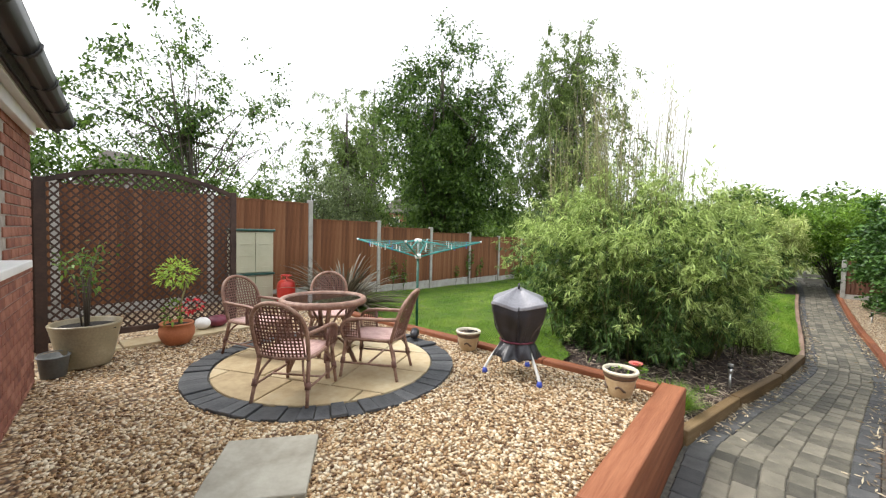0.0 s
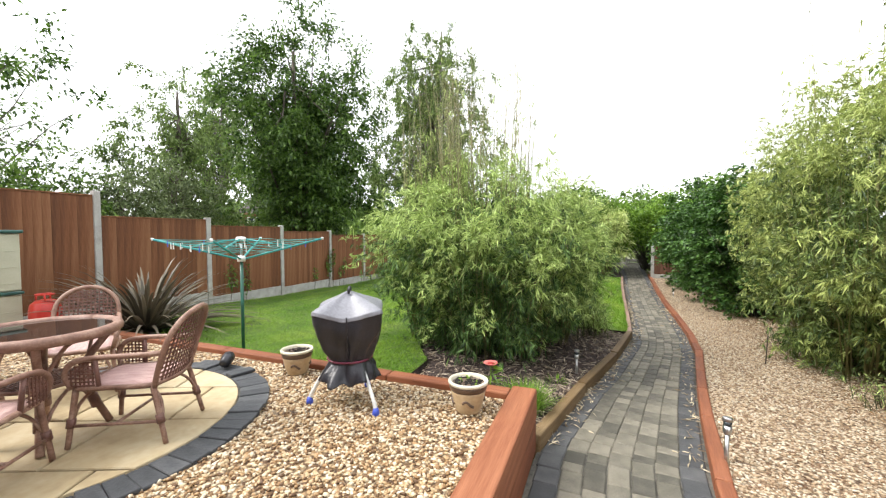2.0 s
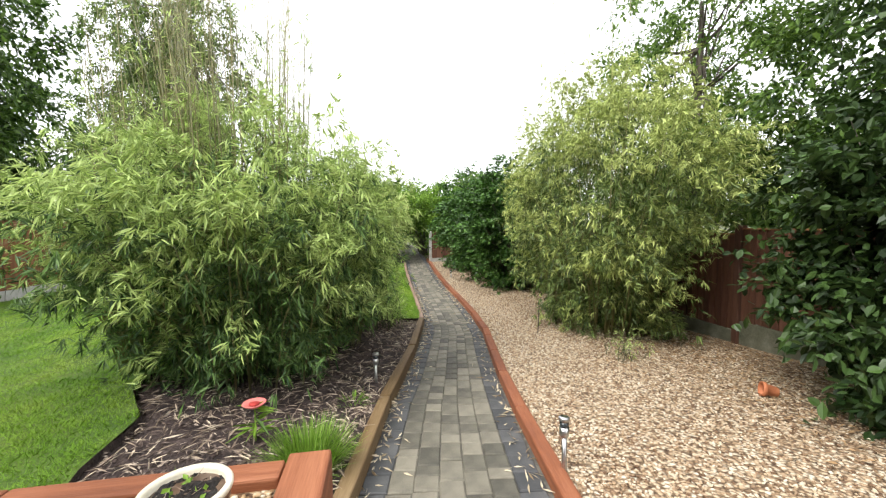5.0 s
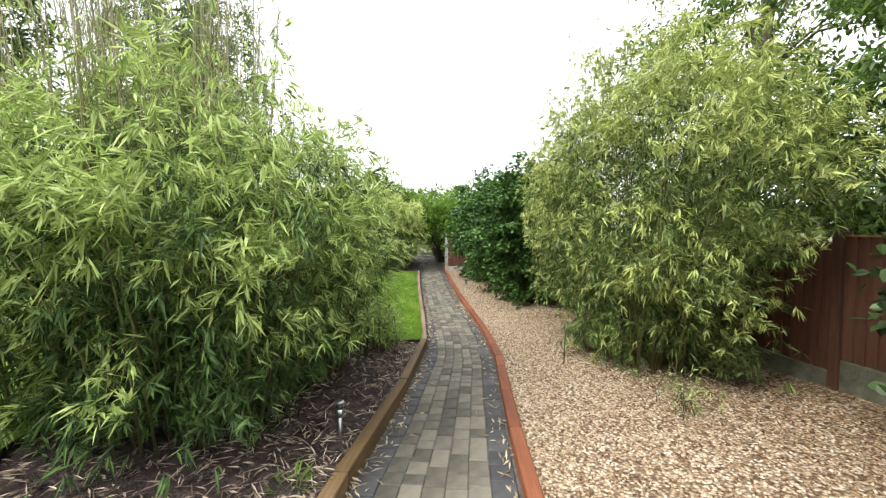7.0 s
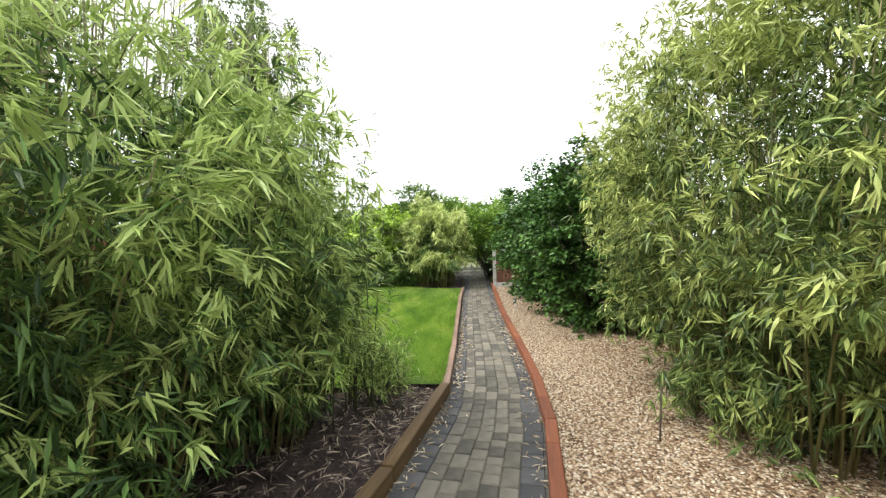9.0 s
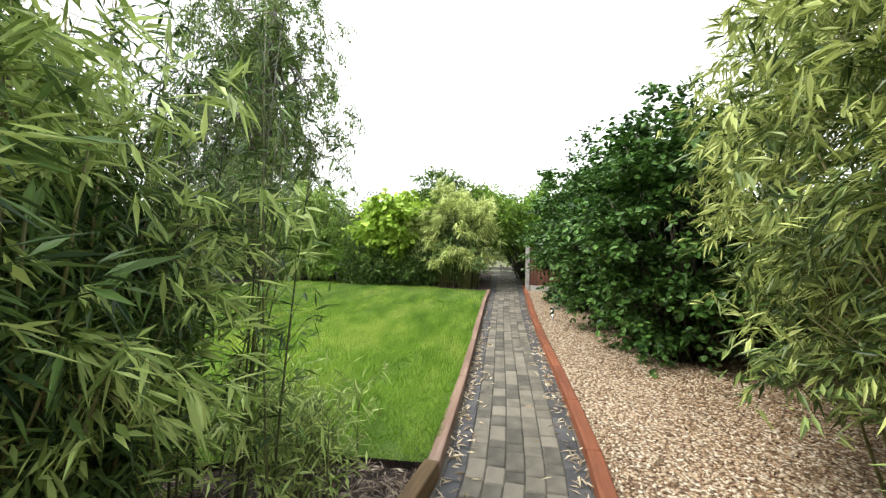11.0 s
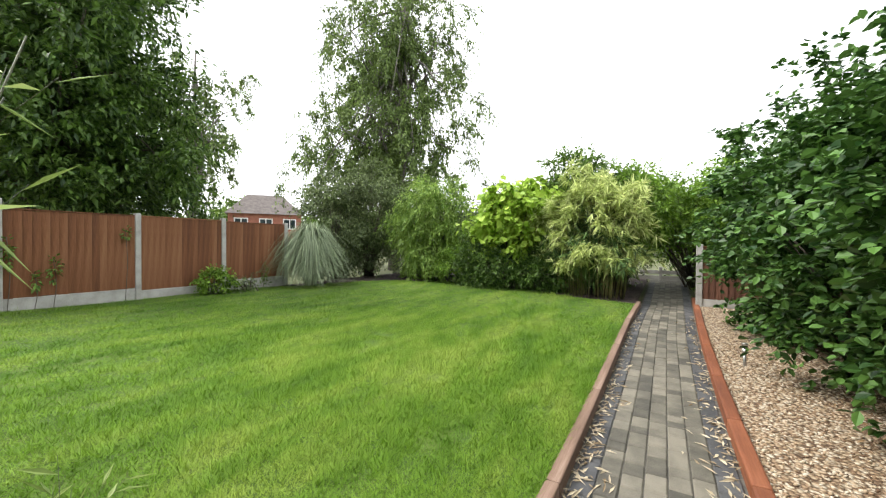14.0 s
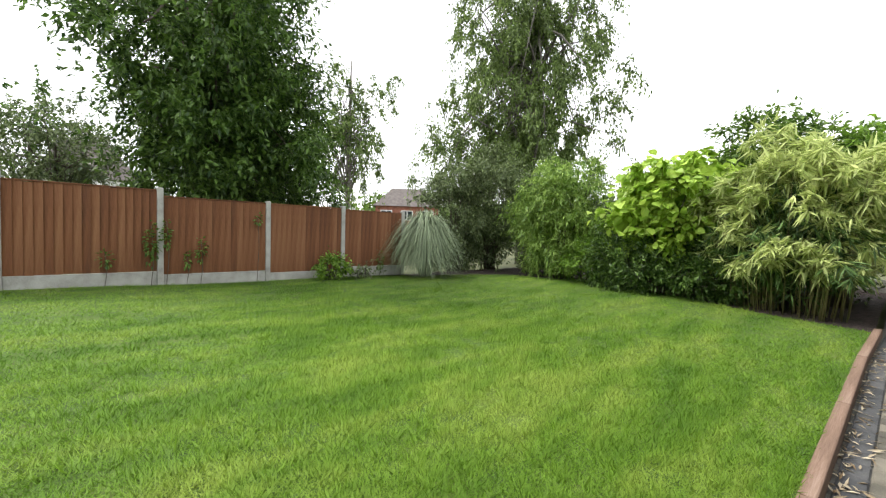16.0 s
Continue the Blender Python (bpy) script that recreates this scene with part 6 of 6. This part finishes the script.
cover("cover_skirt", [(0.275, 0.20, 0.3, 0.16), (0.245, 0.26, 0.3, 0.14), (0.195, 0.335, 0.1, 0.05), (0.205, 0.37, 0.3, 0.10), (0.245, 0.44, 0.7, 0.10), (0.276, 0.52, 1.1, 0.08), (0.290, 0.61, 1.5, 0.05), (0.292, 0.69, 1.7, 0.02)], M["cover_black"], "wrinkled black vinyl skirt")
cover("cover_top", [(0.295, 0.672, 1.7, 0.03), (0.292, 0.698, 1.7, 0.015), (0.265, 0.722, 1.5, 0.02), (0.19, 0.762, 1.1, 0.03), (0.10, 0.80, 0.8, 0.03), (0.04, 0.832, 0.3, 0.02), (0.001, 0.845, 0.0, 0.0)], M["cover_sheen"], "glossy dark vinyl top with the sky's reflection painted grey")
for sa in (0.0, math.pi / 2, math.pi, 1.5 * math.pi):
    rod("seam", [(BR * r * 1.01 * math.cos(sa), BR * r * 1.01 * math.sin(sa), z) for r, z in ((0.215, 0.38), (0.26, 0.45), (0.288, 0.54), (0.298, 0.62), (0.30, 0.69))], 0.006, M["cover_black"], bbq, 5, "stitched seam", n=3)
rod("handle", [(-0.045, 0, 0.83), (-0.04, 0, 0.865), (0.04, 0, 0.865), (0.045, 0, 0.83)], 0.011, M["cover_black"], bbq, 6, "black loop handle", n=3)
rod("cord", [(0.165 * math.cos(t), 0.165 * math.sin(t), 0.347) for t in np.linspace(0, 6.28, 21)], 0.008, M["maroon"], bbq, 5, "red drawcord", n=1)
lathe("ash_pan", [(0.0, 0.19), (0.12, 0.19), (0.15, 0.21), (0.15, 0.225), (0.0, 0.225)], M["steel"], bbq)
turn = pose(0, 0, 0, 0, 0, -30)
for fx_, fy_ in ((2.28, 2.90), (2.30, 2.34), (2.72, 2.68)):
    e = turn @ Vector((fx_ - 2.43, fy_ - 2.64, 0))
    leg = rod("leg", [(e.x * 0.45, e.y * 0.45, 0.32), (e.x * 0.72, e.y * 0.72, 0.2), (e.x * 0.95, e.y * 0.95, 0.08), (e.x, e.y, 0.012)], 0.014, M["white_tube"], bbq, label="curved white tube leg")
    o = lathe("foot", [(0.0, 0.0), (0.024, 0.0), (0.026, 0.02), (0.017, 0.05), (0.0, 0.052)], M["blue_plastic"], leg, "blue plastic foot", 16)
    o.location = (e.x, e.y, 0.004)
bm = bmesh.new()
box(bm, (0.27, 0.02, 0.27), (0.16, 0.09, 0.03), 0.012, Matrix.Rotation(0.4, 3, "Y"))
part("cover_flap", bm, M["cover_black"], bbq)

# ---- rotary airer ----
M["teal"] = noisy("teal_paint", [(0.3, (0.02, 0.22, 0.21)), (0.7, (0.05, 0.34, 0.32))], 6, 0.4, bump=0.05)
M["dark_green"] = noisy("dark_green_paint", [(0.3, (0.012, 0.075, 0.05)), (0.7, (0.025, 0.12, 0.085))], 6, 0.4, bump=0.05)
air = thing("rotary_airer", pose(3.46, 4.95, -0.12, 0, 0, 0), "teal rotary clothes airer standing in the lawn", "clothes airer")
rod("pole", [(0, 0, -0.1), (0, 0, 1.06)], 0.020, M["dark_green"], air, 10, "dark green pole")
rod("upper_pole", [(0, 0, 1.06), (0, 0, 1.34)], 0.016, M["steel"], air, 10)
lathe("lower_hub", [(0.0, 1.06), (0.045, 1.06), (0.05, 1.1), (0.04, 1.13), (0.0, 1.13)], M["pvc"], air, "white lower hub", 16)
lathe("upper_hub", [(0.0, 1.31), (0.05, 1.31), (0.06, 1.33), (0.05, 1.36), (0.0, 1.365)], M["pvc"], air, "white top hub", 16)
tips = []
for k in range(4):
    a = radians(124 + 90 * k)
    tip = (0.95 * math.cos(a), 0.95 * math.sin(a), 1.335)
    tips.append(tip)
    arm = rod("arm", [(0.03 * math.cos(a), 0.03 * math.sin(a), 1.09), tip], 0.012, M["teal"], air, 8, "teal tubular arm")
    o = lathe("end_cap", [(0.0, -0.015), (0.014, -0.015), (0.016, 0.015), (0.0, 0.017)], M["pvc"], arm, "white end cap", 10)
    o.location = tip
    rod("strut", [(0.04 * math.cos(a), 0.04 * math.sin(a), 1.335), (0.62 * math.cos(a), 0.62 * math.sin(a), 1.235)], 0.009, M["teal"], air, 6)
for lev in (1.0, 0.88, 0.76, 0.64, 0.52, 0.40):
    for k in range(4):
        a, b = tips[k], tips[(k + 1) % 4]
        pa = [a[0] * lev, a[1] * lev, 1.09 + (a[2] - 1.09) * lev]
        pb = [b[0] * lev, b[1] * lev, 1.09 + (b[2] - 1.09) * lev]
        rod("line", [pa, [(p + q) / 2 - (0.02 if i == 2 else 0) for i, (p, q) in enumerate(zip(pa, pb))], pb], 0.003, M["teal"], air, 4, n=3)
M["peg"] = noisy("peg", [(0.3, (0.6, 0.6, 0.58)), (0.7, (0.75, 0.72, 0.68))], 6, 0.5, bump=0)
for k in range(22):
    lev = rng.choice((1.0, 0.88, 0.76))
    s = rng.integers(0, 4)
    u = rng.uniform(0.1, 0.9)
    a, b = tips[s], tips[(s + 1) % 4]
    bm = bmesh.new()
    box(bm, (0, 0, -0.03), (0.012, 0.01, 0.075), 0.002, None, 0.6)
    o = part("peg", bm, M["peg"] if k % 4 else M["blue_plastic"], air)
    o.location = ((a[0] + (b[0] - a[0]) * u) * lev, (a[1] + (b[1] - a[1]) * u) * lev, 1.09 + 0.245 * lev - 0.015)

# ---- small things on the ground ----
roll = thing("torch", pose(2.60, 4.16, 0.03, 0, 0, 40), "black cylindrical object lying on the stone border", "torch")
v, f = tube_np([(-0.1, 0, 0.055), (-0.02, 0, 0.055), (0.0, 0, 0.055), (0.09, 0, 0.055), (0.1, 0, 0.055)], [0.042, 0.045, 0.055, 0.055, 0.045], 20)
solid("body", v, f, M["cover_black"], roll, smooth=True)
v, f = tube_np([(0.098, 0, 0.055), (0.104, 0, 0.055)], [0.036, 0.034], 20)
solid("lens", v, f, M["glass"], roll)


def stake_light(m, h, label):
    s = thing("solar_light", m, label, "garden light", "solar stake lights")
    rod("stake", [(0, 0, -0.1), (0, 0, h - 0.1)], 0.0155, M["steel"], s, 12)
    lathe("head", [(0.0, h - 0.12), (0.022, h - 0.12), (0.029, h - 0.10), (0.029, h - 0.06)], M["steel"], s, seg=20)
    lathe("lens", [(0.027, h - 0.06), (0.027, h - 0.025)], M["glass"], s, "clear lens", 20)
    lathe("cap", [(0.0, h - 0.025), (0.033, h - 0.025), (0.033, h - 0.003), (0.03, h), (0.0, h)], M["steel"], s, "steel cap", 20)
    return s


stake_light(pose(3.34, 0.03, gravel_r_z(3.34, 0.0), 2, 5, 0), 0.33, "steel solar stake light leaning in the gravel")
stake_light(pose(5.25, 1.16, lawn_z(5.25, 1.16) - 0.05, 0, 1, 0), 0.31, "steel solar stake light in the mulched bed")
stake_light(pose(13.2, -1.15, gravel_r_z(13.2, -1.15), 0, 0, 0), 0.26, "steel solar stake light below the hazel shrub")
rod_o = rod("plant_stake", [(7.0, -1.38, path_z(7)), (6.99, -1.4, path_z(7) + 0.55)], 0.008, M["bark"], None, 6)
tagged(rod_o, "thin wooden plant stake in the gravel", "stake")

M["pink_petal"] = leaf_material("pink_petal", (0.55, 0.10, 0.10), (0.75, 0.25, 0.22), 0.5, 0.2)
fl = thing("lily", pose(4.0, 1.97, lawn_z(4.0, 1.97) - 0.04), "salmon-pink flat flower with broad green leaves", "flower")
rod("stem", [(0, 0, 0), (0.01, 0, 0.15), (0, 0, 0.27)], 0.006, M["leaf_fresh"], fl, 6)
lathe("bloom", [(0.0, 0.235), (0.03, 0.24), (0.06, 0.256), (0.078, 0.272), (0.074, 0.276), (0.05, 0.262), (0.02, 0.25), (0.0, 0.249)], M["pink_petal"], fl, "shallow salmon-pink bloom", 18, 0.12)
M["dark_petal"] = leaf_material("dark_petal", (0.28, 0.02, 0.02), (0.4, 0.05, 0.04), 0.6, 0.1)
lathe("flower_centre", [(0.0, 0.251), (0.03, 0.258), (0.034, 0.268), (0.015, 0.272), (0.0, 0.273)], M["dark_petal"], fl, "dark red centre", 12, 0.3)
a = rng.uniform(0, 6.28, 26)
leaves("foliage", np.column_stack([np.zeros(26), np.zeros(26), rng.uniform(0.03, 0.26, 26)]), np.column_stack([np.cos(a), np.sin(a), rng.uniform(-0.2, 0.5, 26)]), 0.16, 0.03, M["leaf_fresh"], fl)
strap_plant("lavender", (3.62, 1.55, lawn_z(3.6, 1.5) - 0.05), 900, 0.3, 0.006, M["leaf_fresh"], "feathery green lavender tuft at the bed corner", "plant", arch=0.12, rise=(0.3, 1.0), spread=0.16)
strap_plant("lavender", (3.35, 2.2, lawn_z(3.4, 2.2) - 0.05), 160, 0.14, 0.005, M["leaf_fresh"], "small green tuft in the mulched bed", "plant", arch=0.2, rise=(0.3, 1.0))
strap_plant("seedling", (4.65, 1.35, lawn_z(4.6, 1.3) - 0.05), 60, 0.12, 0.01, M["leaf_fresh"], "small weed growing in the mulch", "plant", arch=0.2, rise=(0.2, 0.9))

tipped = thing("terracotta_pot", pose(4.08, -2.3, gravel_r_z(4.08, -2.3) + 0.06, 82, 0, 150), "small terracotta pot lying on its side in the gravel", "plant pot")
lathe("body", [(0.0, -0.09), (0.05, -0.09), (0.055, -0.08), (0.072, 0.03), (0.085, 0.035), (0.088, 0.075), (0.078, 0.078), (0.066, 0.03), (0.045, -0.07), (0.0, -0.075)], M["terracotta"], tipped)
tipped.scale = (0.75, 0.75, 0.75)

# climbers on the fence
for x, z, w, h, n_l in ((9.40, 0.42, 0.12, 0.42, 150), (9.62, 0.6, 0.06, 0.3, 60), (10.14, 0.30, 0.10, 0.25, 60), (9.92, 0.12, 0.06, 0.16, 30), (8.79, 0.16, 0.1, 0.17, 40), (11.12, 0.9, 0.07, 0.13, 40), (6.1, 0.35, 0.16, 0.35, 110), (6.5, 0.25, 0.1, 0.4, 80), (14.0, 0.0, 0.1, 0.3, 60)):
    d = unit(rng.normal(0, 1, (n_l, 3)))
    zb = interp(x, FENCE_Z)
    cl = thing("climber", pose(x, FENCE_Y - 0.045, zb), "thin green climber on the timber fence", "climber", "fence climbers")
    rod("stem", [(0, 0.0, 0.0), (0.03, -0.01, (z - zb) * 0.6), (0, 0, z - zb + h * 0.7)], 0.005, M["bark"], cl, 5)
    leaves("foliage", np.array([0, -0.03, z - zb]) + d * np.array([w, 0.04, h]) * rng.uniform(0.3, 1, (n_l, 1)), d * np.array([1, 0.4, 1]) + np.array([0, -0.4, -0.2]), 0.065, 0.04, M["leaf_mid"], cl)


# ---- houses beyond the gardens ----
M["far_brick"] = noisy("far_brick", [(0.3, (0.25, 0.09, 0.06)), (0.7, (0.36, 0.15, 0.10))], 3, 0.9, bump=0.2)
M["far_roof"] = noisy("far_roof", [(0.3, (0.09, 0.075, 0.07)), (0.7, (0.15, 0.13, 0.12))], 3, 0.9, bump=0.3)


def far_house(m, w, d, eave, ridge, wall_mat, label):
    h = thing("far_house", m, label, "house")
    bm = bmesh.new()
    box(bm, (0, 0, eave / 2), (w, d, eave))
    wl_ = part("wall", bm, wall_mat, h)
    k = w * 0.25
    v = [(-w / 2 - 0.3, -d / 2 - 0.3, eave), (w / 2 + 0.3, -d / 2 - 0.3, eave), (w / 2 + 0.3, d / 2 + 0.3, eave), (-w / 2 - 0.3, d / 2 + 0.3, eave), (-k, 0, ridge), (k, 0, ridge)]
    solid("roof", v, [(0, 1, 5, 4), (1, 2, 5), (2, 3, 4, 5), (3, 0, 4), (3, 2, 1, 0)], M["far_roof"], h, "grey-brown hipped roof")
    for z in (eave - 1.0, eave - 3.4):
        if z < 0.8:
            continue
        for x in (-w * 0.33, 0.0, w * 0.33):
            bm = bmesh.new()
            box(bm, (x, -d / 2 - 0.02, z), (1.3, 0.12, 1.1), 0.02)
            wf = part("window", bm, M["pvc"], h, "white-framed window")
            bm = bmesh.new()
            for sx in (-1, 1):
                box(bm, (x + sx * 0.3, -d / 2 - 0.085, z), (0.5, 0.02, 0.9))
            part("pane", bm, M["glass"], wf)
    return h


far_house(pose(36.0, 38.0, -0.6, 0, 0, -35), 7.0, 6.0, 4.3, 6.6, M["far_brick"], "red brick house with a hipped roof beyond the gardens")
far_house(pose(7.5, 46, -0.5, 0, 0, 10), 6.0, 6.0, 5.0, 8.5, M["pvc"], "white rendered house glimpsed between the trees")

# low pale fence at the end of the path
lowf = thing("low_fence", pose(22.6, -0.5, path_z(22.6)), "low pale timber fence at the end of the path", "fence")
for y in (-1.3, 0.1, 1.4):
    bm = bmesh.new()
    box(bm, (0, y, 0.2), (0.1, 0.1, 0.5), 0.01)
    part("post", bm, M["concrete"], lowf)
for z in (0.1, 0.28):
    bm = bmesh.new()
    box(bm, (0, 0, z), (0.04, 2.9, 0.12), 0.006)
    part("rail", bm, M["concrete"], lowf)

# ---- bricks of the house wall ----
me = bpy.data.meshes.new("brick")
bm = bmesh.new()
box(bm, (0, 0, 0), (0.012, 0.215, 0.065), 0.003)
bm.to_mesh(me)
bm.free()
me.materials.append(M["brick"])
mh = bpy.data.meshes.new("half_brick")
bm = bmesh.new()
box(bm, (0, 0, 0), (0.012, 0.1025, 0.065), 0.003)
bm.to_mesh(mh)
bm.free()
mh.materials.append(M["brick"])
for row in range(29):
    z = 0.0 + row * 0.075
    y = -0.003
    if row % 2:
        o = new("brick", mh)
        o.parent = wall_part
        o.location = (-0.007, y - 0.051, z)
        y -= 0.1125
    while y > -2.0:
        yc = y - 0.1075
        if not (1.06 < z < 2.14 and yc - 0.1 < -1.1):
            o = new("brick", me)
            o.parent = wall_part
            o.location = (-0.007, yc, z)
        y -= 0.225


# ---- path blocks ----
def block_mesh(w, l, mat, h=0.05, b=0.008):
    me = bpy.data.meshes.new("paver")
    v = []
    for z, k in ((-h, 0), (-b, 0), (0, b)):
        v += [(-l / 2 + k, -w / 2 + k, z), (l / 2 - k, -w / 2 + k, z), (l / 2 - k, w / 2 - k, z), (-l / 2 + k, w / 2 - k, z)]
    f = [(8, 9, 10, 11)] + [(r * 4 + i, r * 4 + (i + 1) % 4, r * 4 + 4 + (i + 1) % 4, r * 4 + 4 + i) for r in (0, 1) for i in range(4)]
    me.from_pydata(v, [], f)
    me.materials.append(mat)
    return me


LENGTHS = (0.12, 0.16, 0.20, 0.24)
meshes = {}
far_pool = {True: Pool(), False: Pool()}
for col in range(-1, 6):
    x = -4.6 + rng.uniform(0, 0.15)
    side = col in (-1, 5)
    while x < 22:
        l = float(rng.choice(LENGTHS)) if not side else 0.20
        y1, y0 = interp(x + l / 2, LEFT) - 0.015, interp(x + l / 2, RIGHT) + 0.015
        edge = 0.14 if x > 8 else 0.17
        if col == -1:
            yc, w = y0 + edge / 2, edge
        elif col == 5:
            yc, w = y1 - edge / 2, edge
        else:
            w = (y1 - y0 - 2 * edge) / 5
            yc = y0 + edge + w * (col + 0.5)
        slope = math.atan2(interp(x + 0.3, LEFT) + interp(x + 0.3, RIGHT) - interp(x - 0.3, LEFT) - interp(x - 0.3, RIGHT), 1.2)
        tip = math.atan2(path_z(x + 0.2) - path_z(x - 0.2), 0.4)
        m = pose(x + l / 2, yc, path_z(x + l / 2) + rng.normal(0, 0.0015), rng.normal(0, 0.4), -math.degrees(tip) + rng.normal(0, 0.4), math.degrees(slope))
        key = (side, l, round(w / 0.01))
        if key not in meshes:
            meshes[key] = block_mesh(key[2] * 0.01 - 0.006, l - 0.006, M["paver_d" if side else "paver"])
        if 3.0 < x < 8.6:
            o = new("paver", meshes[key])
            o.parent = path_bed
            o.matrix_world = m
        else:
            me = meshes[key]
            far_pool[side].add([m @ v.co for v in me.vertices], [tuple(p.vertices) for p in me.polygons])
        x += l
for side in (True, False):
    o = far_pool[side].make("pavers", M["paver_dj" if side else "paver_j"], path_bed, "charcoal border blocks" if side else "grey-brown blocks", smooth=False)
    o["kind"] = "stuff"
